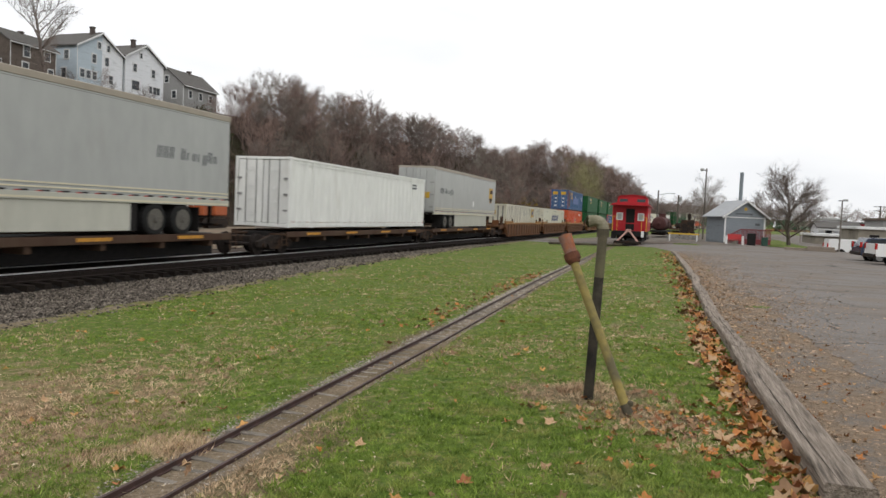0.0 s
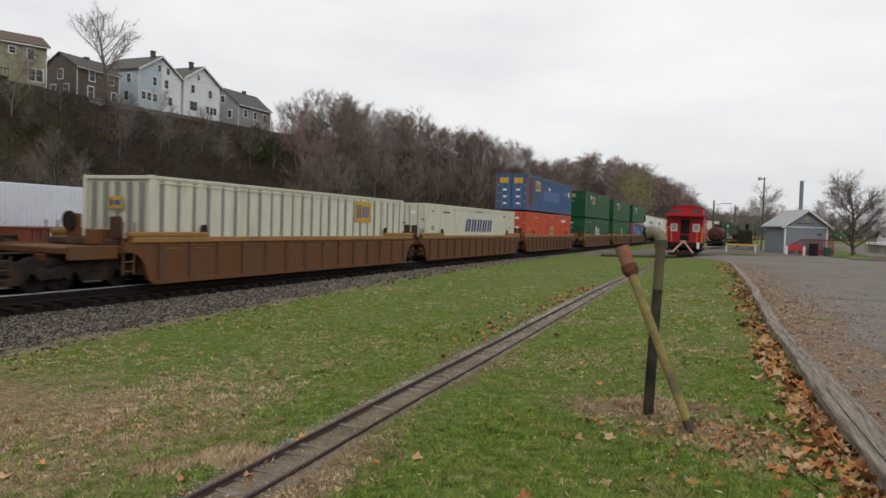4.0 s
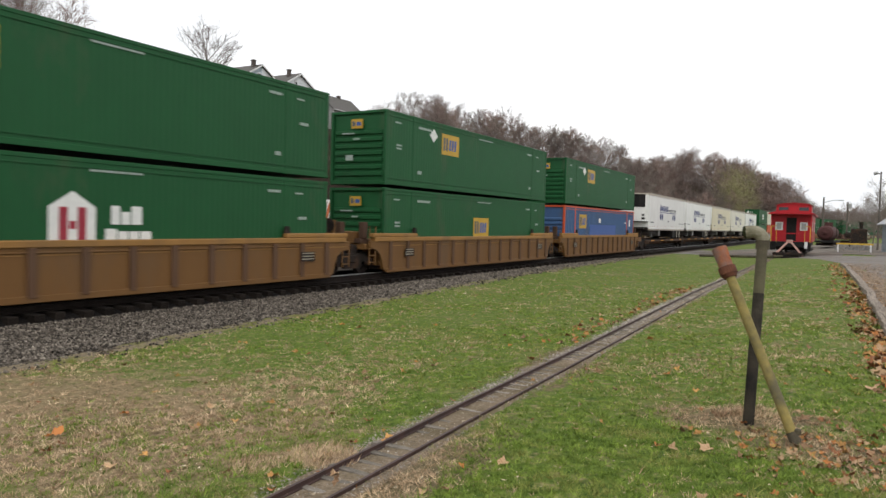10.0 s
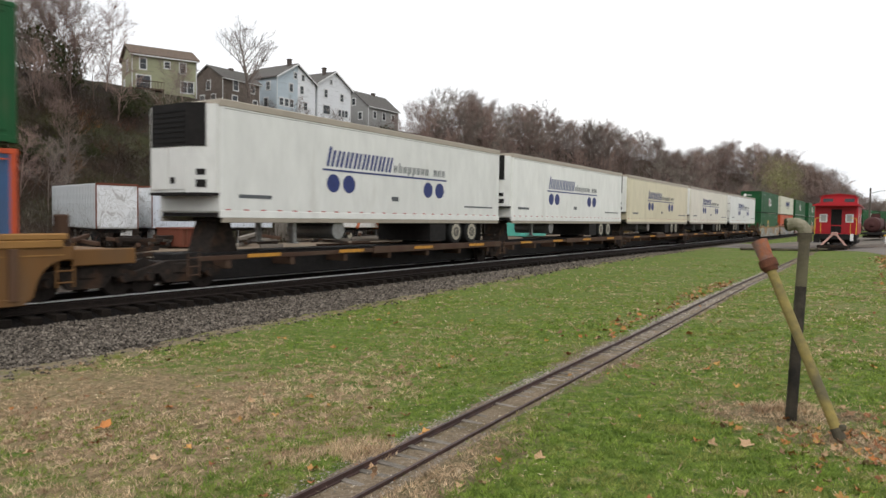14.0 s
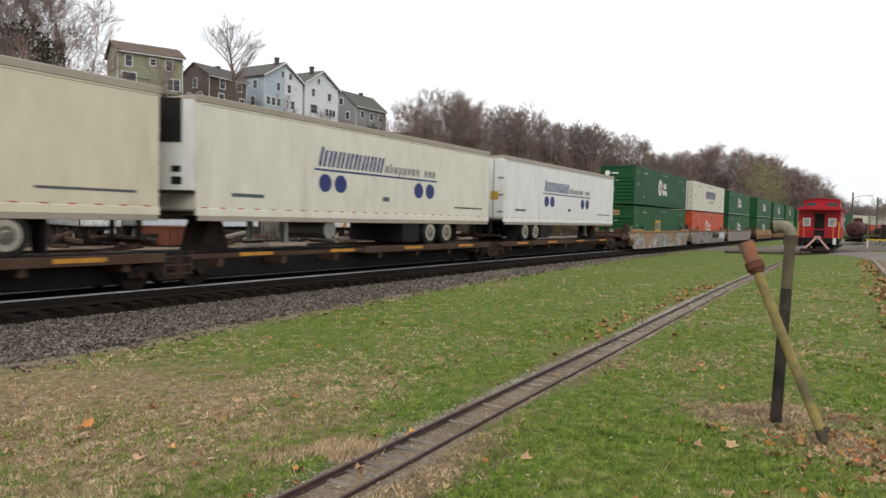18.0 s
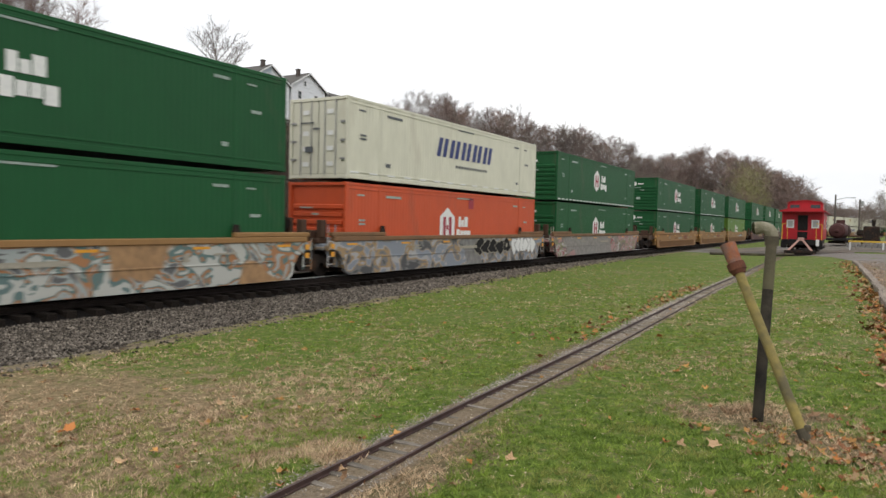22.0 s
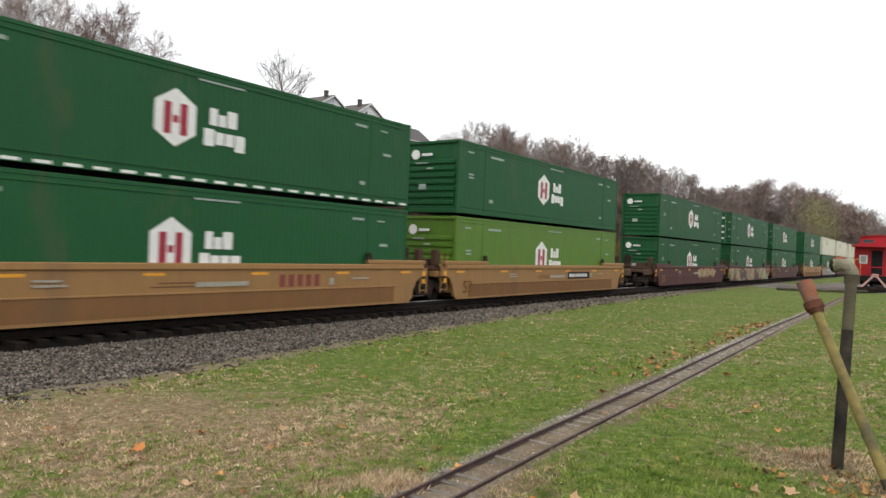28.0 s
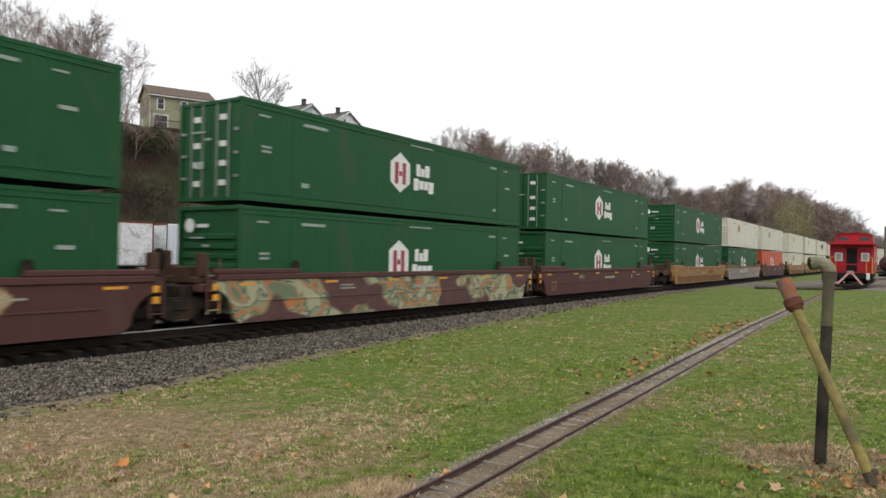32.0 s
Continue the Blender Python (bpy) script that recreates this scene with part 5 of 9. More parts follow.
WELLS = {"brown": (m_brownwell, m_chord, True, "rusty brown ribbed well car"), "yellow": (m_yellowwell, m_chord, True, "ochre yellow ribbed well car"),
         "tan": (m_tanwell, m_tanwell, False, "tan smooth-sided well car"), "maroon": (m_maroon, m_maroon, False, "maroon smooth-sided well car"),
         "tag_tan": (m_tag_tan, m_tanwell, False, "tan well car covered in graffiti"), "tag_grey": (m_tag_grey, m_rustchord, False, "grey well car covered in graffiti"),
         "tag_pale": (m_tag_pale, m_rustchord, False, "pale grey well car covered in colourful graffiti"), "tag_maroon": (m_tag_maroon, m_maroon, False, "maroon well car with green and orange graffiti")}
LOADS = {"hub": lambda low: green_box("hub", low), "hub_tape": lambda low: green_box("hub_tape", low), "hub_doors": lambda low: green_box("hub", low, "doors"), "hub_right": lambda low: green_box("hub_right", low), "yellow": lambda low: green_box("yellow", low),
         "yellow2": lambda low: green_box("yellow2", low), "yellow3": lambda low: green_box("yellow3", low), "lime": lambda low: green_box("hub", low, "front", m_lime), "stripes": lambda low: white_box("stripes"), "swift": lambda low: white_box("swift"),
         "dashes": lambda low: white_box("dashes"), "orange": lambda low: orange_box(), "orange_hub": lambda low: orange_box("hub"), "blue": lambda low: blue_box(), "bluelow": lambda low: blue_box(False)}
CARS = []
PROTO = {}


def built(key, make):
    """A thing built once and then copied."""
    if key not in PROTO:
        PROTO[key] = make()
        return PROTO[key]
    return copy_thing(PROTO[key], Matrix())


def make_train():
    for s, kind, ends, load in TRAIN:
        mid = s + L53 / 2
        if kind == "spine":
            first, last, hitch = ends
            car = spine_car("rusty brown spine car with amber reflectors", first, last, hitch, -7.5 if load == "plain_white" else -1.0)
            CARS.append((car, mid, 0.0))
            if load == "plain_white":
                CARS.append((white_box("plain"), mid, 1.08))
            elif load.startswith("ups"):
                CARS.append((grey_trailer("front" if load == "ups_front" else "rear"), mid, 0.0))
            else:
                CARS.append((blue_discs_trailer({"reefer": "white refrigerated trailer with black-grilled cooling unit and blue emblem", "reefer_b": "white refrigerated trailer with a dark and blue emblem", "rear": "white trailer with closed rear doors and blue emblem"}.get(load, "yellowed white trailer with blue disc emblem"),
                                                m_tawny if load == "tawny" else m_paletawny if load == "tawny_b" else m_white, "rear" if load == "rear" else "front", load != "rear"), mid, 0.0))
            continue
        body, chord, ribbed, label = WELLS[kind]
        car = well_car(label, body, chord, ribbed, ends[0], ends[1], 2 if kind == "yellow" else 0)
        if kind in ("tan", "maroon"):
            part("lettering", lettering("53", 0.66, m_brownwell if kind == "tan" else m_chord), None, car, at=pose(1.478, -7.75, 0.3))
        if kind == "tan":
            decal("lower_panel", car, m_tanlow, [(-7.3, 7.3, 0.13, 0.61)], 1.4515, "darker brown lower side")
            decal("stain", car, m_brownwell, [(-1.6, -0.2, 0.78, 0.81), (-1.4, 0.0, 0.87, 0.90)], 1.4515)
            if s in (337.55, 356.84, 461.00):
                decal("emblem_bar", car, m_oldred, [(2.3 + 0.33 * i, 2.5 + 0.33 * i, 0.72, 1.06) for i in range(5)], 1.4515)
            else:
                decal("data_plate", car, m_black, [(1.6, 4.2, 0.7, 1.04)], 1.4515, "black data panel")
                decal("data_bar", car, m_mark, [(1.8 + 0.27 * i, 1.98 + 0.27 * i, 0.79, 0.95) for i in range(8)], 1.456)
        if not ribbed:
            decal("number_bar", car, m_rim, [(-4.2, -3.6, 0.95, 1.0), (-4.2, -3.5, 0.85, 0.9), (-0.4, 1.2, 0.78, 0.9), (4.2, 4.4, 0.75, 0.95), (5.2, 6.0, 0.9, 0.95)], 1.478)
        if s == 399.77:
            sprayed_tag(car, 0.7, 5.6, 0.45, 1.3, m_spray, m_brownwell, 9, 4)
        if s == 294.65:
            sprayed_tag(car, 1.1, 4.6, 0.42, 1.2, m_black, m_rim, 5, 5)
            sprayed_tag(car, 4.95, 7.7, 0.42, 1.2, m_white, m_steel, 6, 6)
        if s == 480.00:
            sprayed_tag(car, -3.0, 1.0, 0.5, 1.15, m_silver, m_black, 6, 7)
        CARS.append((car, mid, 0.0))
        for k, kind_ in enumerate(load):
            if kind_:
                box = built((kind_, k), lambda: LOADS[kind_](k == 0))
                if load[1] is None:
                    box.scale.z = 0.953
                if k:
                    box.scale.z = 0.967
                CARS.append((box, mid, 0.31 + k * (H53 + 0.105)))


make_train()
SPEED = (12.1805, 0.0148062, 0.0000510993)
# the train surges and lags a little on its way
SURGE_T = [0, 1, 3, 4, 7, 8, 9, 10, 11, 12, 13, 16, 17, 18, 19, 20, 21, 22, 23, 24, 27, 28, 29, 30, 31, 32]
SURGE = [-0.14, 0.01, 0.21, 0.05, -0.14, 0.0, -0.07, 0.08, 0.24, -0.07, -0.11, -0.31, -0.21, 0.25, 0.19, 0.1, 0.06, -0.11, -0.13, 0.02, 0.1, 0.04, -0.02, -0.06, -0.01, 0.0]


def run(t):
    return SPEED[0] * t + SPEED[1] * t * t + SPEED[2] * t ** 3 + float(np.interp(t, SURGE_T, SURGE))


def on_track(p, z):
    x, y, a = track_at(p)
    return Matrix.Translation((x, y, RAIL_Z + z)) @ Matrix.Rotation(a, 4, "Z")

# ---- the miniature railway on the lawn ----
m_minirail = material("rusty_small_rail", (0.078, 0.043, 0.037), (0.036, 0.022, 0.020), 0.6, scale=8)
m_pebble = material("pale_pebbles", (0.38, 0.335, 0.285), (0.15, 0.128, 0.104), 0.9, scale=9, spread=0.5, island=True)
m_plank = material("grey_plank", (0.25, 0.225, 0.195), (0.15, 0.13, 0.11), 0.9, scale=6, stretch=(1, 6, 6), spread=0.25)
m_smallplank = material("gritty_plank", (0.30, 0.265, 0.225), (0.125, 0.108, 0.088), 0.95, scale=9, stretch=(1, 4, 4), bump=0.4, spread=0.3)
m_grit = material("gritty_earth", (0.30, 0.235, 0.165), (0.12, 0.088, 0.056), 0.95, scale=28, bump=0.9, bump_scale=70, stain=(0.135, 0.105, 0.062), stain_scale=1.1, stain_at=0.48)


def mini_x(y):
    return float(np.interp(y, [-5, 2.9, 5.8, 9.65, 21.7, 39.6, 58], [-2.4, -2.68, -2.84, -3.01, -3.64, -4.25, -4.8]))


def draped(x, y):
    return float(ground_z(x, y))


def mini_track():
    root = thing("miniature_railway", "narrow garden railway with rusty rails on grey planks", "miniature railway", kind="structure")
    ys = [-4 + 0.75 * i for i in range(84)]
    for s in (-0.15, 0.15):
        rows = [[(mini_x(y) + s + q, y, draped(mini_x(y), y) + r) for q, r in ((-0.017, 0.008), (-0.017, 0.014), (-0.005, 0.018), (-0.005, 0.036), (-0.010, 0.039), (-0.010, 0.050), (0.010, 0.050), (0.010, 0.039), (0.005, 0.036), (0.005, 0.018), (0.017, 0.014), (0.017, 0.008))] for y in ys]
        part("rail", Build().sheet(rows), m_minirail, root, "thin rusty rail")
    rows = [[(mini_x(y) + q * (1 + 0.42 * noise.noise(Vector((q * 3, y * 1.7, 1)))), y, draped(mini_x(y) + q, y) + z) for q, z in ((-0.42, -0.008), (-0.22, 0.012), (0, 0.014), (0.19, 0.012), (0.27, -0.008))] for y in np.arange(-4, 57, 0.3)]
    part("gravel_bed", Build().sheet(rows), m_grit, root, "pale gritty gravel bed")
    rng = random.Random(2)
    planks = [Build().box(-0.15 - 0.05 * k, 0.14 + 0.035 * k, -0.022 - 0.006 * k, 0.024, -0.02, 0.012 + 0.002 * k, 0.004).mesh("plank", m_smallplank) for k in range(3)]
    y = 1.5
    while y < 40:
        if rng.random() > 0.22:
            part("plank", rng.choice(planks), None, root, at=pose(mini_x(y) + rng.uniform(-0.025, 0.025), y, draped(mini_x(y), y) + rng.uniform(0.000, 0.008), 0, 0, rng.uniform(-4, 4) - 2.5))
        y += 0.205 + rng.uniform(-0.03, 0.03)
    g = np.random.default_rng(31)
    n = 22000
    y = 2.2 * (34 / 2.2) ** g.random(n)
    off = np.where(g.random(n) < 0.55, -0.22 - np.abs(g.normal(size=n)) * 0.09, g.uniform(-0.17, 0.24, n))
    keep = np.array([noise.noise(Vector((a * 2.0, b * 0.8, 5))) for a, b in zip(off, y)]) + 0.35 * g.normal(size=n) + 0.12 * smooth_step(3.5, 6.0, y) > 0.0
    y, off = y[keep], off[keep]
    n = len(y)
    x = np.interp(y, [-5, 2.9, 5.8, 9.65, 21.7, 39.6, 58], [-2.4, -2.68, -2.84, -3.01, -3.64, -4.25, -4.8]) + off
    r = (0.004 + 0.009 * g.random(n) ** 2) * np.clip(y / 7, 0.8, 2.0)
    o = np.array([(1, 0, 0), (0, 1, 0), (-1, 0, 0), (0, -1, 0), (0, 0, 0.7)])[None] * (1 + 0.6 * (g.random((n, 5, 1)) - 0.5)) * r[:, None, None]
    v = o + np.stack([x, y, ground_z(x, y) + 0.012], -1)[:, None, :]
    f = np.array([(0, 1, 4), (1, 2, 4), (2, 3, 4), (3, 0, 4)])[None] + (np.arange(n) * 5)[:, None, None]
    tagged(part("pebbles", big_mesh("pebbles", v.reshape(-1, 3), f.reshape(-1, 3), m_pebble), None, root, "pale pebbles strewn along the rails"), kind="stuff")


mini_track()

# ---- pipes in the lawn ----
m_oldpipe = material("dark_mossy_pipe", (0.105, 0.090, 0.062), (0.034, 0.028, 0.021), 0.8, scale=7, bump=0.3, bump_scale=30, stain=(0.11, 0.10, 0.06), stain_scale=1.4, stain_at=0.55)
m_sootpipe = material("sooty_pipe", (0.058, 0.050, 0.038), (0.018, 0.016, 0.013), 0.78, scale=9, bump=0.3, bump_scale=30, stain=(0.10, 0.086, 0.06), stain_scale=4, stain_at=0.6)
m_tarred = material("tarred_pipe", (0.026, 0.023, 0.02), (0.012, 0.011, 0.010), 0.75, scale=7, bump=0.3, bump_scale=30, stain=(0.05, 0.042, 0.03), stain_scale=2.2, stain_at=0.58)
m_moss = material("moss_and_lichen", (0.30, 0.275, 0.205), (0.17, 0.155, 0.105), 0.95, scale=9, bump=0.5, bump_scale=40, stain=(0.11, 0.11, 0.06), stain_scale=4, stain_at=0.58)
m_yellowpipe = material("faded_yellow_pipe", (0.30, 0.235, 0.075), (0.17, 0.14, 0.06), 0.7, scale=9, bump=0.25, bump_scale=40, stain=(0.12, 0.105, 0.06), stain_scale=3.0, stain_at=0.52)
m_darkrust = material("dark_rust", (0.15, 0.06, 0.035), (0.06, 0.03, 0.022), 0.85, scale=10, bump=0.3)
m_rust = material("orange_rust", (0.36, 0.115, 0.04), (0.17, 0.055, 0.03), 0.85, scale=10, bump=0.3, bump_scale=40, stain=(0.15, 0.13, 0.12), stain_scale=4, stain_at=0.5)


def pipes():
    post = thing("vent_pipe", "dark mossy iron vent pipe with a downturned elbow", "pipe")
    a, b = Vector((-0.617, 6.14, -0.24)), Vector((-0.59, 6.45, 1.42))
    for name, lo, hi, mat, lab in (("lower_shaft", 0.0, 0.48, m_tarred, "black tarred foot of the pipe"), ("middle_shaft", 0.48, 0.74, m_sootpipe, "sooty middle of the pipe"), ("upper_shaft", 0.74, 1.0, m_oldpipe, "")):
        part(name, Build().tube(a.lerp(b, lo), a.lerp(b, hi), 0.043 - 0.001 * lo, 0.043 - 0.001 * hi, 18), mat, post, lab)
    rings = []
    for t, rr in [(t, 0.051) for t in np.linspace(0, math.pi / 2, 9)] + [(1.8, 0.053), (2.2, 0.056)]:
        if t <= math.pi / 2:
            c, ax = b + Vector((-0.075 + 0.075 * math.cos(t), 0, 0.075 * math.sin(t))), Vector((-math.sin(t), 0, math.cos(t)))
        else:
            c, ax = b + Vector((-0.075 - 0.085 * (t - 1.571), 0, 0.075 - 0.012 * (t - 1.571))), Vector((-1, 0, -0.12))
        u, v = Vector((0, 1, 0)), ax.normalized().cross(Vector((0, 1, 0)))
        rings.append([tuple(c + rr * (math.cos(k) * u + math.sin(k) * v)) for k in np.linspace(0, 2 * math.pi, 19)])
    el = Build().sheet(rings)
    part("elbow", el, m_moss, post, "mossy elbow fitting")
    tip = [Vector(q) for q in rings[-1][:-1]]
    mid = sum(tip, Vector()) / len(tip)
    mouth = Build().sheet([[tuple(mid.lerp(q, k) + Vector((dx + 0.012 * noise.noise(q * 60), 0, 0.01 * noise.noise(q * 45)))) for q in tip + tip[:1]] for k, dx in ((1.0, 0.004), (0.95, -0.014), (0.6, -0.024), (0.02, -0.028))])
    part("moss_plug", mouth, material("dark_moss", (0.045, 0.048, 0.02), (0.018, 0.02, 0.01), 0.95, scale=60, bump=0.8, bump_scale=90), post, "dark moss stuffed in the mouth")
    part("collar", Build().tube(b - Vector((0, 0, 0.07)), b + Vector((0, 0, 0.005)), 0.055, 0.055, 18), m_oldpipe, post)
    pole = thing("leaning_pipe", "leaning faded yellow pipe with a rusty orange cap", "pipe")
    c, d = Vector((-0.178, 5.70, -0.18)), Vector((-0.806, 6.026, 1.208))
    w = (d - c).normalized()
    part("shaft", Build().tube(c, d, 0.037, 0.036, 18), m_yellowpipe, pole)
    part("flange", Build().tube(d - 0.06 * w, d + 0.0 * w, 0.068, 0.068, 20).tube(d - 0.09 * w, d - 0.05 * w, 0.05, 0.064, 20), m_darkrust, pole, "rusty flange ring")
    part("cap", Build().tube(d, d + 0.165 * w, 0.053, 0.060, 20), m_rust, pole, "rusty orange cap")
    part("bolt_lug", Build().box(-0.022, 0.022, -0.022, 0.022, -0.015, 0.022, 0.005).mesh("bolt_lug", m_oldpipe), None, pole, at=Matrix.Translation(c + 0.26 * w + Vector((0.045, -0.01, 0))))
    part("root_sleeve", Build().tube(c + 0.02 * w, c + 0.25 * w, 0.043, 0.040, 14), m_oldpipe, pole, "dark corroded foot")


pipes()

# ---- timber kerb ----
m_timber = material("weathered_timber", (0.37, 0.31, 0.255), (0.145, 0.115, 0.092), 0.9, scale=5, stretch=(8, 0.45, 8), bump=0.9, bump_scale=9, stain=(0.075, 0.062, 0.05), stain_scale=3.2, stain_at=0.60, spread=0.14)


m_crack = material("dark_crack", (0.035, 0.028, 0.022), (0.02, 0.016, 0.013), 0.95, scale=20)


def kerb_x(y):
    return float(np.interp(y, [-8, 4.3, 7.1, 12.6, 24, 40, 44], [1.3, 0.88, 0.76, 0.60, 0.43, -0.05, -0.3]))


def timbers():
    rng = random.Random(11)
    y = 4.27
    for i, ln in enumerate((4.6, 3.9, 2.6, 2.6, 2.6, 2.6, 2.6, 2.6, 2.6, 2.6, 2.6, 2.6, 2.6)):
        b = Build()
        rows = []
        n, tilt = 14, (0 if i == 0 else rng.uniform(-0.09, 0.09))
        for k in range(n + 1):
            t = y + ln * k / n
            j = lambda s: 0.011 * noise.noise(Vector((t * 2.1, s * 7.3, i)))
            x, z = kerb_x(t) + tilt * (k / n - 0.5) + rng.uniform(-0.004, 0.004), draped(kerb_x(t), t) - 0.06
            w, h = (0.27 if i == 0 else 0.185), 0.185
            rows.append([(x + j(1), t, z), (x + j(2), t, z + h - 0.012), (x + 0.014 + j(3), t, z + h + j(4)), (x + w * 0.5, t, z + h - 0.004 + j(5)), (x + w - 0.016 + j(6), t, z + h + j(7)), (x + w + j(8), t, z + h - 0.014), (x + w + j(9), t, z)])
        b.sheet(rows)
        b.poly(rows[0])
        b.poly(rows[-1])
        log = thing("kerb_timber", "weathered grey timber sleeper edging the lawn", "timber", "timber kerb")
        part("beam", b, m_timber, log)
        # drying cracks along the top
        for u in ((0.28, 0.55, 0.74) if i < 2 else (0.4,)):
            k0, k1 = sorted(rng.sample(range(n + 1), 2))
            if k1 - k0 > 2:
                run_ = [(r[3][0] + (u - 0.5) * w * 0.9 + 0.008 * noise.noise(Vector((r[3][1] * 3, u * 9, i))), r[3][1], max(r[2][2], r[3][2], r[4][2]) + 0.002) for r in rows[k0:k1 + 1]]
                half = [0.004 * math.sin(math.pi * q / (len(run_) - 1)) + 0.0008 for q in range(len(run_))]
                part("crack", Build().sheet([[(x - d, t, z), (x + d, t, z)] for (x, t, z), d in zip(run_, half)]), m_crack, log, "dark drying crack")
        y += ln + rng.uniform(0.01, 0.04)
        if y > 43:
            break


timbers()

# ---- grass, stones and fallen leaves ----
m_blade = material("grass_blades", (0.262, 0.350, 0.062), (0.085, 0.138, 0.024), 0.75, scale=7.0, coords="Object", stain=(0.27, 0.26, 0.085), stain_scale=1.6, stain_at=0.57, spread=0.36, island=True)
m_straw = material("dead_grass", (0.74, 0.56, 0.365), (0.24, 0.16, 0.098), 0.85, scale=6, stain=(0.30, 0.19, 0.12), stain_scale=2.4, stain_at=0.56, spread=0.45, island=True)
m_stone = material("ballast_stone", (0.195, 0.168, 0.138), (0.036, 0.029, 0.024), 0.9, scale=7, spread=0.85, island=True)
KERB_Y, KERB_X = [-8, 4.3, 7.1, 12.6, 24, 40, 44], [1.3, 0.88, 0.76, 0.60, 0.43, -0.05, -0.3]
MINI_Y, MINI_X = [-5, 2.9, 5.8, 9.65, 21.7, 39.6, 58], [-2.4, -2.68, -2.84, -3.01, -3.64, -4.25, -4.8]


def dryness(x, y):
    """How much of the grass is dead at a place, about 0 to 1."""
    v = np.array([noise.noise(Vector((a * 0.42 + 9, b * 0.42, 9))) + 0.7 * noise.noise(Vector((a * 1.5, b * 1.5 + 9, 9))) + 0.5 * noise.noise(Vector((a * 4.5, b * 4.5, 3))) for a, b in zip(x, y)])
    d = 0.36 + 0.42 * v
    d = d + 0.40 * smooth_step(-3.6, -5.4, x) * smooth_step(9.5, 5, y) + 0.16 * smooth_step(-3.0, -4.0, x) * smooth_step(9, 3, y)
    d = d + 0.75 * np.exp(-((x + 0.75) ** 2 / 0.5 + (y - 6.4) ** 2 / 0.35)) + 0.55 * np.exp(-((x - 0.05) ** 2 / 0.6 + (y - 5.45) ** 2 / 0.35)) + 0.30 * np.exp(-((x + 0.75) ** 2 / 0.35 + (y - 4.35) ** 2 / 0.12))
    d = d + 0.16 * smooth_step(-3.2, -1.0, x) * smooth_step(6.5, 10, y)
    mini = x - np.interp(y, MINI_Y, MINI_X)
    d = d - 0.22 * smooth_step(0.9, 0.3, np.abs(mini + 0.55)) * smooth_step(9, 5, y) - 0.30 * smooth_step(0.2, 0.6, mini) * smooth_step(10, 5, y)
    return d + 0.8 * np.exp(-((mini - 0.38) ** 2 / 0.06 + (y - 3.9) ** 2 / 1.0))


def blades(name, centres, each, mat, label, tall, wide, seed, dead, near=2.2, far=44):
    """Grass in small tufts that lean apart; dead picks the dry places or the green ones."""
    rng = np.random.default_rng(seed)
    d = near * (far / near) ** rng.random(centres)
    a = np.radians(rng.uniform(-71, 19, centres))
    cx, cy = d * np.sin(a), d * np.cos(a)
    dry = dryness(cx, cy) + 0.2 * rng.normal(size=centres)
    ok = (dry > 0.5) if dead else (dry < 0.62)
    cx, cy, d = cx[ok], cy[ok], d[ok]
    k = len(cx)
    r = (0.018 + 0.022 * rng.random(k)) * np.clip(d / 6, 0.8, 3.0)
    h0 = tall * (0.45 + 0.95 * rng.random(k) ** 1.6) * np.clip(1.1 - (d - 6) * 0.012, 0.7, 1.1)
    own = np.repeat(np.arange(k), each)
    n = len(own)
    u, q = rng.random(n) * 2 * np.pi, np.sqrt(rng.random(n))
    x, y = cx[own] + r[own] * q * np.cos(u), cy[own] + r[own] * q * np.sin(u)
    ok = (x > np.interp(y, EDGE_Y, EDGE_X) - 0.08 + 0.2 * rng.normal(size=n)) & (x < np.interp(y, KERB_Y, KERB_X) - 0.02)
    mx = np.interp(y, MINI_Y, MINI_X)
    ok &= np.abs(x - mx + 0.05) > np.where(x < mx, 0.24, 0.19) + 0.16 * rng.random(n)
    x, y, u, own = x[ok], y[ok], u[ok], own[ok]
    n = len(x)
    far_ = np.hypot(x, y)
    h = h0[own] * (0.6 + 0.6 * rng.random(n))
    w = wide * (0.6 + 0.8 * rng.random(n)) * np.clip(far_ / 8, 0.75, 2.4)
    lean, b, t = 0.25 + (1.5 if dead else 1.1) * rng.random(n), u + 0.7 * rng.normal(size=n), rng.random(n) * 2 * np.pi
    p = np.stack([x, y, ground_z(x, y) - 0.004], -1)
    side = np.stack([np.cos(t), np.sin(t), 0 * t], -1) * w[:, None] / 2
    tip = p + np.stack([np.cos(b) * lean * h, np.sin(b) * lean * h, h], -1)
    v = np.stack([p - side, p + side, tip], 1).reshape(-1, 3)
    tagged(new(name, big_mesh(name, v, np.arange(3 * n).reshape(-1, 3), mat)), label, "grass", kind="stuff")


blades("grass", 62000, 11, m_blade, "short mown green lawn grass in tufts", 0.036, 0.0085, 1, False)
blades("dry_grass", 52000, 10, m_straw, "dead straw-coloured grass between the green", 0.032, 0.0085, 2, True)


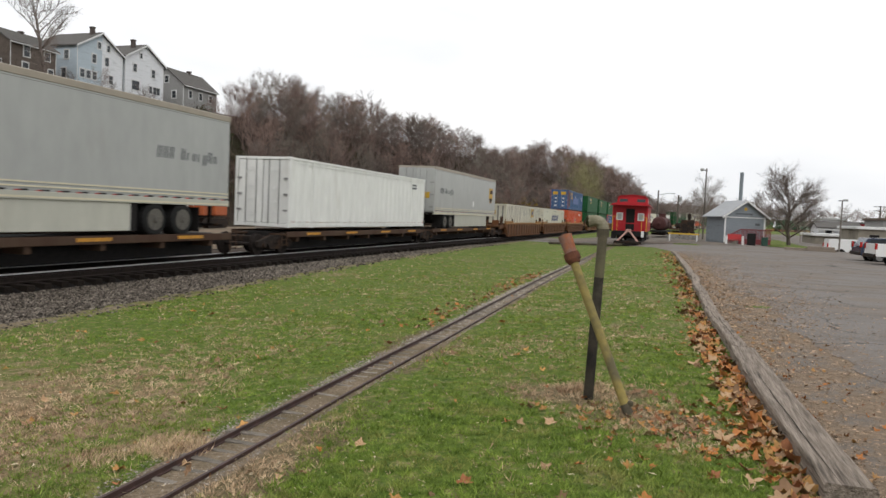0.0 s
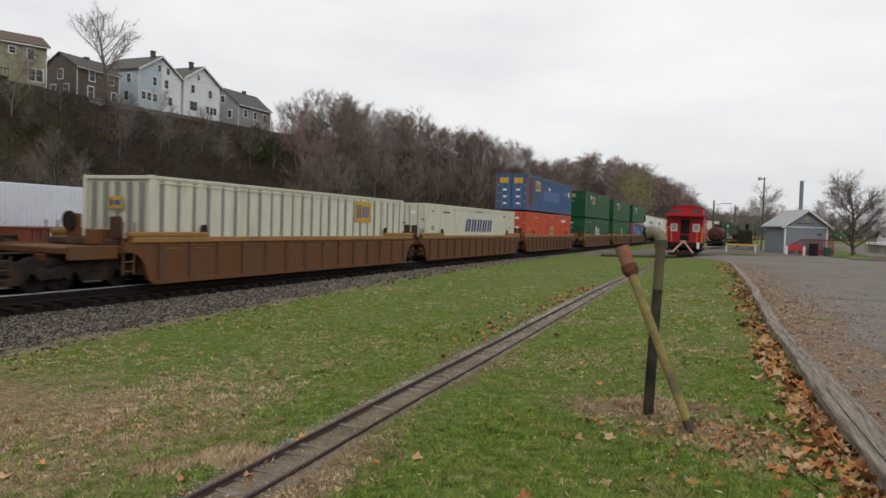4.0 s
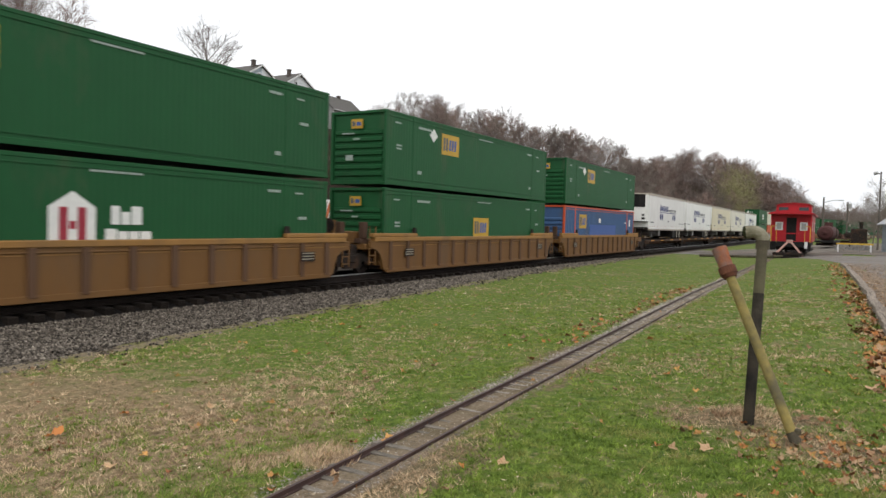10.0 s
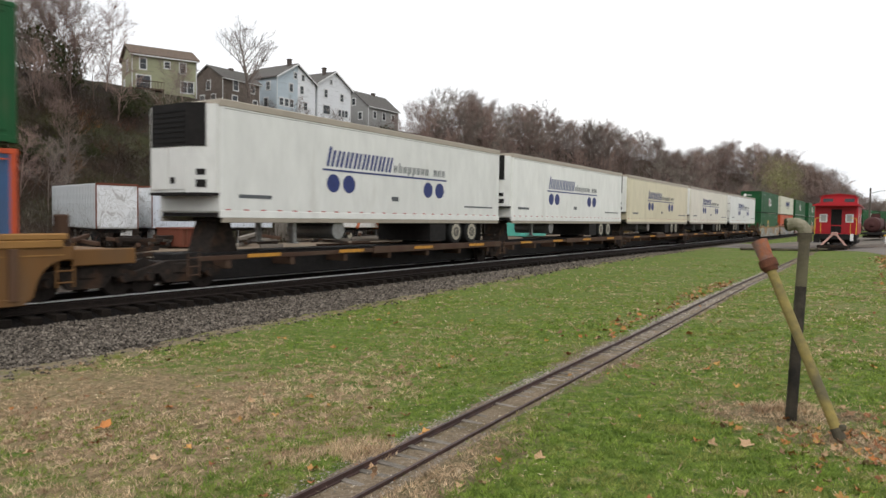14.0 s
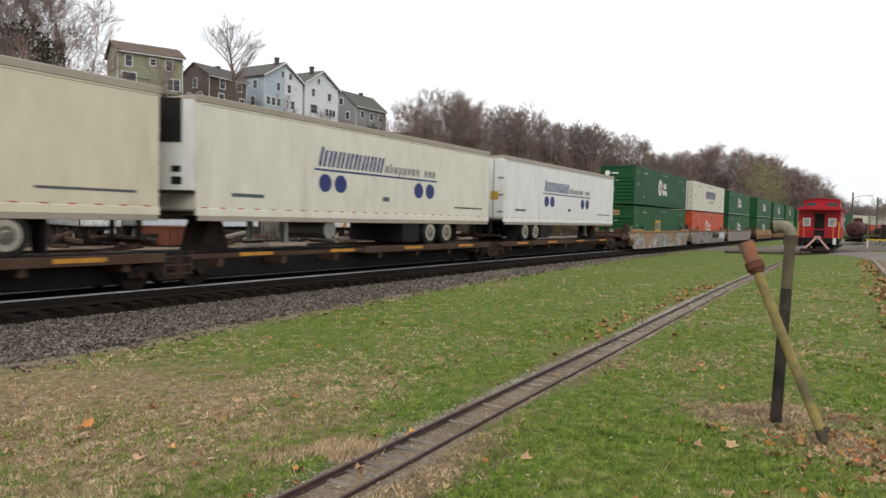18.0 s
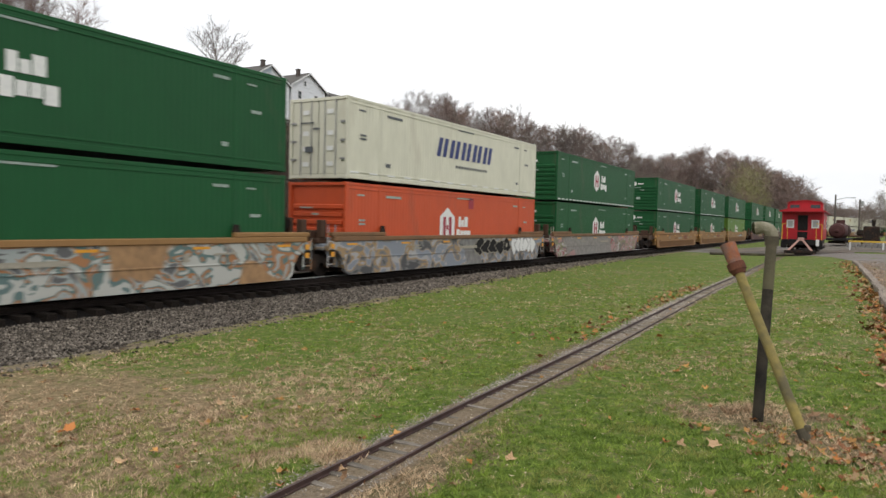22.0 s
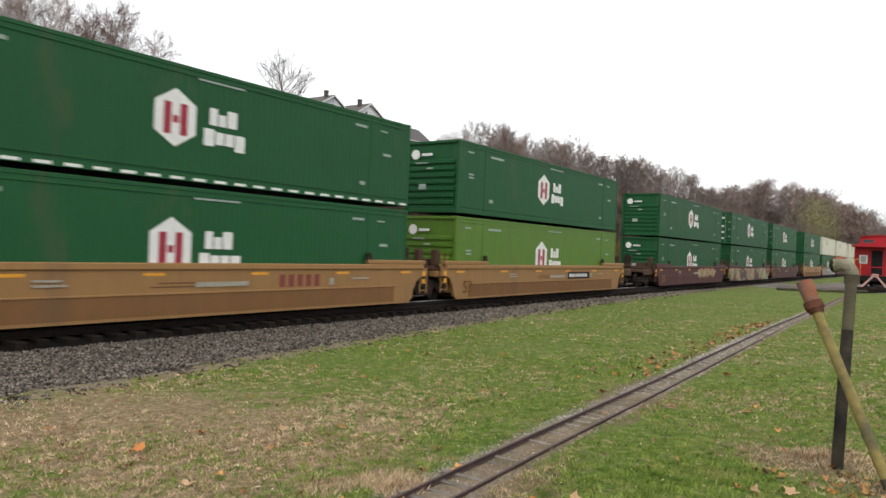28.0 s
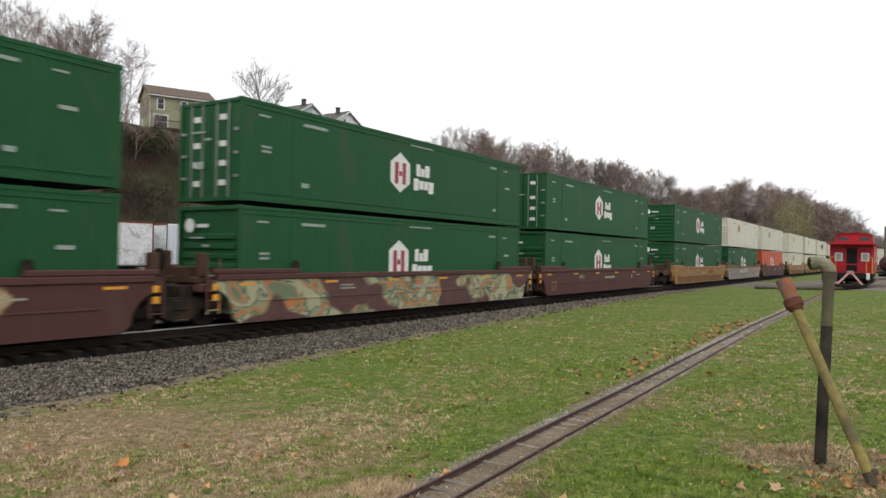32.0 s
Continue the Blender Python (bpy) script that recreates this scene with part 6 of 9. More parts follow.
def tufts():
    rng = np.random.default_rng(8)
    v = []
    for cx, cy, r, n in ((-3.2, 4.0, 0.26, 900), (-3.05, 3.9, 0.2, 500), (-3.5, 3.65, 0.2, 300), (-0.75, 6.5, 0.2, 150)):
        a, d = rng.random(n) * 2 * np.pi, r * np.sqrt(rng.random(n))
        x, y = cx + d * np.cos(a), cy + d * np.sin(a)
        z = ground_z(x, y)
        b, l = rng.random(n) * 2 * np.pi, 0.025 + 0.05 * rng.random(n)
        for i in range(n):
            s = 0.004
            v += [(x[i] - s, y[i], z[i]), (x[i] + s, y[i], z[i]), (x[i] + l[i] * 0.8 * math.cos(b[i]), y[i] + l[i] * 0.8 * math.sin(b[i]), z[i] + l[i])]
    tagged(new("grass_tuft", big_mesh("grass_tuft", v, np.arange(len(v)).reshape(-1, 3), m_straw)), "pale clumps of dead grass beside the small rails", "grass", kind="stuff")


tufts()


def specks():
    """Small pale scraps of leaf and stalk scattered through the grass."""
    rng = np.random.default_rng(17)
    n = 10500
    y = 3.0 * (34 / 3.0) ** rng.random(n)
    x = -11.5 + 12.2 * rng.random(n)
    ok = (x > np.interp(y, EDGE_Y, EDGE_X) + 0.1) & (x < np.interp(y, [-8, 4.3, 7.1, 12.6, 24, 44], [1.3, 0.86, 0.74, 0.58, 0.41, -0.35]))
    x, y = x[ok], y[ok]
    n = len(x)
    p = np.stack([x, y, ground_z(x, y) + 0.022 + 0.012 * rng.random(n)], -1)
    r = (0.006 + 0.011 * rng.random(n)) * np.clip(y / 9, 0.8, 1.8)
    a, b = rng.normal(size=(n, 3)) * (1, 1, 0.5), rng.normal(size=(n, 3)) * (1, 1, 0.5)
    v = np.stack([p, p + a * r[:, None], p + b * r[:, None]], 1).reshape(-1, 3)
    m = material("pale_leaf_scraps", (0.58, 0.50, 0.36), (0.36, 0.27, 0.17), 0.8, scale=3, spread=0.4, island=True)
    tagged(new("leaf_scraps", big_mesh("leaf_scraps", v, np.arange(3 * n).reshape(-1, 3), m)), "small pale scraps of leaf and stalk in the grass", "leaves", kind="stuff")


specks()


def kerb_scraps():
    """Broken leaf and bark blown from the kerb over the asphalt, thinning outwards."""
    rng = np.random.default_rng(23)
    n = 46000
    y = 3.5 * (44 / 3.5) ** rng.random(n)
    x = np.interp(y, [-8, 4.3, 7.1, 12.6, 24, 40, 44], [1.3, 0.88, 0.76, 0.60, 0.43, -0.05, -0.3]) + 0.22 + np.abs(rng.normal(size=n)) * (0.85 + 0.02 * y)
    p = np.stack([x, y, ground_z(x, y) + 0.02 + 0.012 * rng.random(n)], -1)
    r = (0.005 + 0.018 * rng.random(n) ** 2) * np.clip(y / 9, 0.8, 1.8)
    a, b = rng.normal(size=(n, 3)) * (1, 1, 0.3), rng.normal(size=(n, 3)) * (1, 1, 0.3)
    v = np.stack([p, p + a * r[:, None], p + b * r[:, None]], 1).reshape(-1, 3)
    m = material("broken_leaf", (0.46, 0.335, 0.225), (0.18, 0.12, 0.08), 0.85, scale=3, spread=0.5, island=True)
    tagged(new("broken_leaves", big_mesh("broken_leaves", v, np.arange(3 * n).reshape(-1, 3), m)), "broken brown leaf scraps scattered over the asphalt's edge", "leaves", kind="stuff")


kerb_scraps()


def stones():
    rng = np.random.default_rng(5)
    n = 46000
    y = 3.0 * (52 / 3.0) ** rng.random(n)
    t = rng.random(n)
    e = np.interp(y, EDGE_Y, EDGE_X)
    near, top = e + 0.25 * rng.normal(size=n) * (t > 0.95), TRACK_X + 1.60
    x = top + (near - top) * t
    zn = lawn(e, y) + 0.02
    z = (RAIL_Z - 0.37) * (1 - t) + zn * t - 0.04 * np.sin(np.pi * t) + 0.008
    r = (0.014 + 0.030 * rng.random(n) ** 1.6) * np.clip(y / 16, 0.9, 1.8)
    oct_ = np.array([(1, 0, 0), (0, 1, 0), (-1, 0, 0), (0, -1, 0), (0, 0, 0.75), (0, 0, -0.75)])
    tri = np.array([(0, 1, 4), (1, 2, 4), (2, 3, 4), (3, 0, 4), (1, 0, 5), (2, 1, 5), (3, 2, 5), (0, 3, 5)])
    jit = 1 + 0.55 * (rng.random((n, 6, 1)) - 0.5)
    a = rng.random(n) * np.pi
    ca, sa = np.cos(a)[:, None], np.sin(a)[:, None]
    o = oct_[None] * jit * r[:, None, None]
    v = np.stack([o[:, :, 0] * ca - o[:, :, 1] * sa + x[:, None], o[:, :, 0] * sa + o[:, :, 1] * ca + y[:, None], o[:, :, 2] + z[:, None]], -1)
    f = tri[None] + (np.arange(n) * 6)[:, None, None]
    tagged(new("ballast_stones", big_mesh("ballast_stones", v.reshape(-1, 3), f.reshape(-1, 3), m_stone)), "loose grey crushed stones on the ballast shoulder", "stones", kind="stuff")


stones()
LEAF_TONES = [(0.50, 0.20, 0.065), (0.34, 0.14, 0.065), (0.50, 0.33, 0.19), (0.33, 0.20, 0.115), (0.54, 0.29, 0.10)]
m_leaves = [material(f"leaf_{n}", c, [k * 0.7 for k in c], 0.7, scale=14, spread=0.25) for n, c in zip(("orange", "russet", "tan", "brown", "amber"), LEAF_TONES)]


def leaf_mesh(k, rng):
    """A curled maple leaf with lobes."""
    pts = []
    for i in range(20):
        a = 2 * math.pi * i / 20
        r = (0.050, 0.041, 0.031, 0.040)[i % 4] * rng.uniform(0.8, 1.2) * (1.0 if 3 < i < 17 else 0.72)
        pts.append((r * math.cos(a), r * 0.85 * math.sin(a), 0.010 * math.cos(2 * a + k) + 0.35 * max(0.0, r - 0.02) * (i % 4 == 0) + rng.uniform(0, 0.008)))
    b = Build()
    b.v = [(0, 0, 0.0)] + pts
    b.f = [(0, 1 + i, 1 + (i + 1) % 20) for i in range(20)]
    return b


def leaves():
    rng = random.Random(21)
    meshes = [leaf_mesh(k, rng).mesh("leaf", m_leaves[k % 5]) for k in range(15)]
    root = thing("fallen_leaves", "fallen orange and brown maple leaves on the grass", "leaves")
    spots = []
    for _ in range(120):
        d, a = 3.4 * (24 / 3.4) ** rng.random(), radians(rng.uniform(-68, 6))
        if edge_x(d * math.cos(a)) + 0.4 < d * math.sin(a) < kerb_x(d * math.cos(a)) - 0.1:
            spots.append((d * math.sin(a), d * math.cos(a)))
    for _ in range(200):
        y = 4.2 * (13 / 4.2) ** rng.random()
        spots.append((kerb_x(y) - 0.02 - abs(rng.gauss(0, 0.22)), y))
    for x, y, k, s in ((-5.52, 3.45, 0, 1.9), (-2.97, 4.52, 4, 1.35), (-0.77, 5.2, 2, 1.4), (-4.36, 7.6, 2, 1.3), (-5.3, 2.75, 2, 1.2), (-0.55, 5.55, 1, 1.2), (-4.9, 6.9, 3, 1.1)):
        part("leaf", meshes[k], None, root, at=pose(x, y, draped(x, y) + 0.035, rng.uniform(-14, 14), rng.uniform(-14, 14), rng.uniform(0, 360)) @ Matrix.Diagonal((s, s, s, 1)))
    x, y = -2.62, 3.42
    part("leaf", meshes[3], None, root, at=pose(x, y, draped(x, y) + 0.085, 62, rng.uniform(0, 20), 15) @ Matrix.Diagonal((0.5, 1.0, 0.8, 1)))
    for x, y in spots:
        s = rng.uniform(0.5, 1.25) * (1.15 if y > 8 else 1)
        part("leaf", rng.choice(meshes), None, root, at=pose(x, y, draped(x, y) + 0.02, rng.uniform(-25, 25), rng.uniform(-25, 25), rng.uniform(0, 360)) @ Matrix.Diagonal((s, s, s, 1)))
    # the leaf litter that lies too thick to count
    v, f = {k: [] for k in range(5)}, {k: [] for k in range(5)}
    shapes = [leaf_mesh(k, rng) for k in range(20)]

    def add(x, y, s, z=0.01):
        k = rng.randrange(5)
        m = pose(x, y, draped(x, y) + z, rng.uniform(-40, 40), rng.uniform(-40, 40), rng.uniform(0, 360)) @ Matrix.Diagonal((s, s, s, 1))
        b = rng.choice(shapes)
        o = len(v[k])
        v[k] += [tuple(m @ Vector(p)) for p in b.v]
        f[k] += [tuple(o + i for i in t) for t in b.f]
    for _ in range(620):
        y = 4.0 * (44 / 4.0) ** rng.random()
        x = kerb_x(y) - 0.02 - abs(rng.gauss(0, 0.13 + 0.006 * y))
        add(x, y, rng.uniform(0.8, 1.9), 0.01 + 0.03 * rng.random())
    for _ in range(450):
        y = 4.0 * (40 / 4.0) ** rng.random()
        add(kerb_x(y) + 0.25 + abs(rng.gauss(0, 0.45)), y, rng.uniform(0.3, 0.75), 0.02)
    for _ in range(240):
        add(rng.gauss(0.1, 0.45), rng.gauss(5.4, 0.45), rng.uniform(0.35, 1.0), 0.012)
    for _ in range(230):
        y = 3.5 * (42 / 3.5) ** rng.random()
        add(rng.uniform(-10, 0.4), y, rng.uniform(0.3, 0.8) * (1 + y / 60), 0.012)
    for _ in range(190):
        y = rng.choice((11, 13, 17, 19, 22, 23)) + rng.gauss(0, 0.9)
        add(mini_x(y) - 0.45 - abs(rng.gauss(0, 0.35)), y, rng.uniform(0.8, 1.4), 0.02)
    for k in range(5):
        tagged(new("leaf_litter", big_mesh("leaf_litter", v[k], f[k], m_leaves[k])), "thick litter of dry fallen leaves along the timber", "leaves", kind="stuff")


leaves()

# ---- trees ----
m_bark = material("grey_brown_bark", (0.25, 0.205, 0.18), (0.14, 0.112, 0.098), 0.9, scale=4, stretch=(3, 3, 0.6), spread=0.25)
m_redbark = material("reddish_twigs", (0.28, 0.198, 0.170), (0.165, 0.117, 0.10), 0.9, scale=4, spread=0.3)
m_palebark = material("pale_bark", (0.25, 0.215, 0.185), (0.15, 0.13, 0.11), 0.9, scale=4, stretch=(3, 3, 0.6), spread=0.2)
m_ivy = material("dull_evergreen", (0.050, 0.058, 0.020), (0.026, 0.032, 0.013), 0.85, scale=1.5, spread=0.3)
m_budding = material("yellow_green_leaves", (0.33, 0.32, 0.155), (0.20, 0.19, 0.085), 0.8, scale=2, spread=0.3, island=True)
m_rusty_leaf = material("russet_leaves", (0.17, 0.085, 0.035), (0.10, 0.055, 0.025), 0.8, scale=2, spread=0.35, island=True)


def stems_(name, c):
    return material(name, c, [k * 0.35 for k in c], 0.9, scale=0.3, spread=0.55, island=True)


class Wood:
    """Branches as thin three-sided bars, twigs as slivers."""

    def __init__(self, seed):
        self.rng, self.v, self.f = random.Random(seed), [], []

    def bar(self, a, b, r0, r1):
        d = (b - a).normalized()
        u = d.orthogonal().normalized()
        w = d.cross(u)
        k = len(self.v)
        for p, r in ((a, r0), (b, r1)):
            for t in (0, 2.094, 4.189):
                self.v.append(tuple(p + r * (math.cos(t) * u + math.sin(t) * w)))
        for i in range(3):
            j = (i + 1) % 3
            self.f += [(k + i, k + j, k + 3 + j), (k + i, k + 3 + j, k + 3 + i)]

    def sliver(self, a, b, r):
        d = (b - a)
        u = d.orthogonal().normalized()
        u.rotate(Matrix.Rotation(self.rng.uniform(0, 6.28), 3, d.normalized()))
        k = len(self.v)
        self.v += [tuple(a - u * r), tuple(a + u * r), tuple(b)]
        self.f.append((k, k + 1, k + 2))

    def way(self, d, spread):
        r = self.rng
        q = Vector((r.gauss(0, 1), r.gauss(0, 1), r.gauss(0, 1)))
        return (d + spread * q.normalized()).normalized()

    def twigs(self, pts, ways, length, n, wide):
        """Fine twigs, each forked, spaced along a branch."""
        m = len(pts) - 1
        for k in range(n):
            t = 0.1 + 0.9 * (k + self.rng.random()) / n
            i = min(int(t * m), m - 1)
            s = pts[i].lerp(pts[i + 1], t * m - i)
            e = (self.way(ways[i + 1], 0.7) + Vector((0, 0, 0.1))).normalized()
            g = length * self.rng.uniform(0.6, 1.25)
            q = s + e * g
            self.sliver(s, q, wide)
            for _ in range(2):
                u = self.rng.uniform(0.2, 0.7)
                self.sliver(s.lerp(q, u), s.lerp(q, u) + self.way(e, 0.6) * g * self.rng.uniform(0.5, 0.85), wide * 0.85)

    def grow(self, p, d, length, r, level, kids, up, wide, twig):
        """A limb that bends outwards and up, with its side branches or twigs."""
        n = (4, 4, 2)[min(level, 2)]
        pts, ways = [p], [d]
        for i in range(n):
            d = (self.way(d, 0.16) + Vector((0, 0, up))).normalized()
            q = p + d * length / n
            r1 = max(0.006, r * (1 - 0.85 * (i + 1) / n) / (1 - 0.85 * i / n))
            self.bar(p, q, r, r1)
            p, r = q, r1
            pts.append(p)
            ways.append(d)
        if level == 2:
            self.twigs(pts, ways, twig, kids[2], wide)
            return
        m = kids[level]
        for k in range(m):
            t = 0.2 + 0.8 * (k + self.rng.random()) / m
            i = min(int(t * n), n - 1)
            s = pts[i].lerp(pts[i + 1], t * n - i)
            e = self.way(ways[i + 1], 0.9)
            e.z = abs(e.z) * 0.8 + 0.1
            self.grow(s, e.normalized(), length * self.rng.uniform(0.35, 0.55) * (1.2 - 0.5 * t), max(0.014, r * 1.4), level + 1, kids, up, wide, twig)


def bare_tree(seed, height, trunk, kids, fork=0.25, rise=0.9, up=0.04, wide=0.014, twig=1.0, stems=8):
    """A trunk that divides into spreading, rising limbs; rise is their steepness."""
    w = Wood(seed)
    p, d, r = Vector((0, 0, -0.4)), Vector((0, 0, 1)), trunk
    n, tall = stems, height * 0.62
    for i in range(n):
        d = (w.way(d, 0.14) + Vector((0, 0, 0.35))).normalized()
        q = p + d * tall / n
        w.bar(p, q, r, r * 0.88)
        if i / n >= fork:
            for _ in range(kids[0]):
                a = w.rng.uniform(0, 6.283)
                e = Vector((math.cos(a), math.sin(a), (rise + 0.5 * i / n) * w.rng.uniform(0.6, 1.4))).normalized()
                w.grow(q, e, height * w.rng.uniform(0.32, 0.46) * (1.1 - 0.3 * i / n), r * 0.5, 1, kids, up, wide, twig)
        p, r = q, r * 0.88
    for _ in range(2):
        w.grow(p, w.way(d, 0.5), height * 0.32, r * 0.7, 1, kids, up, wide, twig)
    return w


def shrub_mesh(seed, mat, n):
    """A dome of thin arching stems from one root."""
    w = Wood(seed)
    for _ in range(n):
        a = w.rng.uniform(0, 6.283)
        e = Vector((math.cos(a), math.sin(a), w.rng.uniform(0.4, 2.5))).normalized()
        p = Vector((w.rng.gauss(0, 0.5), w.rng.gauss(0, 0.5), -0.2))
        pts, ways = [p], [e]
        for _ in range(3):
            e = w.way(e, 0.25)
            q = p + e * w.rng.uniform(0.5, 1.0)
            w.sliver(p, q, 0.02)
            p = q
            pts.append(p)
            ways.append(e)
        w.twigs(pts, ways, 0.6, 9, 0.011)
    return wood_mesh("stems", w, mat)


def wood_mesh(name, w, mat):
    return big_mesh(name, w.v, w.f, mat)


TREES = [wood_mesh("branches", bare_tree(s, 12, 0.15, (1, 7, 10), 0.02, 0.75 + 0.08 * s, 0.05, 0.015, 1.05, 11), m) for s, m in ((1, m_redbark), (2, m_bark), (3, m_redbark), (4, m_palebark), (5, m_redbark), (6, m_bark))]
FAR_BARK = (m_redbark, m_bark, m_redbark, m_palebark, m_bark)
FAR_WOOD = [bare_tree(11 + k, 12, 0.15, (1, 5, 7), 0.02, 0.8 + 0.05 * k, 0.05, 0.026, 1.3, 10) for k in range(5)]
FAR_TREES, FAR_FACES = [np.array(w.v) for w in FAR_WOOD], [np.array(w.f) for w in FAR_WOOD]
TREE_TOP = {m.name: max(v.co.z for v in m.vertices) for m in TREES}
SKYLINE = [wood_mesh("branches", w, m) for w, m in zip(FAR_WOOD[:2], FAR_BARK)]


def leafy_mesh(seed, mat, n, rx, rz, leaf):
    """Clumps of leaves, for what still carries some."""
    rng = np.random.default_rng(seed)
    c = np.clip(rng.normal(size=(n // 40, 3)), -1.6, 1.6) * (rx * 0.45, rx * 0.45, rz * 0.4) + (0, 0, rz)
    p = c[rng.integers(0, len(c), n)] + np.clip(rng.normal(size=(n, 3)), -1.5, 1.5) * rx * 0.16
    a, b = rng.normal(size=(n, 3)), rng.normal(size=(n, 3))
    v = np.stack([p, p + a * leaf, p + b * leaf], 1).reshape(-1, 3)
    return big_mesh("leaf_clumps", v, np.arange(3 * n).reshape(-1, 3), mat)


GOLD = leafy_mesh(6, material("golden_leaves", (0.22, 0.145, 0.03), (0.12, 0.085, 0.02), 0.8, scale=2, spread=0.35, island=True), 420, 1.5, 1.8, 0.09)
IVY = leafy_mesh(3, m_ivy, 1100, 1.6, 1.2, 0.09)
RUSSET = leafy_mesh(4, m_rusty_leaf, 500, 1.7, 1.5, 0.075)
BUDS = leafy_mesh(5, m_budding, 5200, 3.4, 6.5, 0.085)


def plant(mesh, name, label, category, x, y, size, rng, group, wide=1.0):
    ob = new(name, mesh)
    ob.matrix_basis = pose(x, y, float(ground_z(x, y)) - 0.1, 0, 0, rng.uniform(0, 360)) @ Matrix.Diagonal((size * wide, size * wide, size, 1))
    return tagged(ob, label, category, group)


SHRUBS = [(shrub_mesh(21, stems_("rust_red_shrub", (0.13, 0.062, 0.042)), 22), "reddish bare twiggy shrub on the bank"), (shrub_mesh(22, stems_("grey_shrub", (0.16, 0.135, 0.115)), 22), "grey bare twiggy shrub on the bank"),
          (shrub_mesh(23, stems_("brown_shrub", (0.075, 0.052, 0.04)), 26), "dark brown bare shrub on the bank"), (shrub_mesh(24, stems_("olive_shrub", (0.085, 0.080, 0.035)), 26), "olive-tinged twiggy shrub on the bank")]


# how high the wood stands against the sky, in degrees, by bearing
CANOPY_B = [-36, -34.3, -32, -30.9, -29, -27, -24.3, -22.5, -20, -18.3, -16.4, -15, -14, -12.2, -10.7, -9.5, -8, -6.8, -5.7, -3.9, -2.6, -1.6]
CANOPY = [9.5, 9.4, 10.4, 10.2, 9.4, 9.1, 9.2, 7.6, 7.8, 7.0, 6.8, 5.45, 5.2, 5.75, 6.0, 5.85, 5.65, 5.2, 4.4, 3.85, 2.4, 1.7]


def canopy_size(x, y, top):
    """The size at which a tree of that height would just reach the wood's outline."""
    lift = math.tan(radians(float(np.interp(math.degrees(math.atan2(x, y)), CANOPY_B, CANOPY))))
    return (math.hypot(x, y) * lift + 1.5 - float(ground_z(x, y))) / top


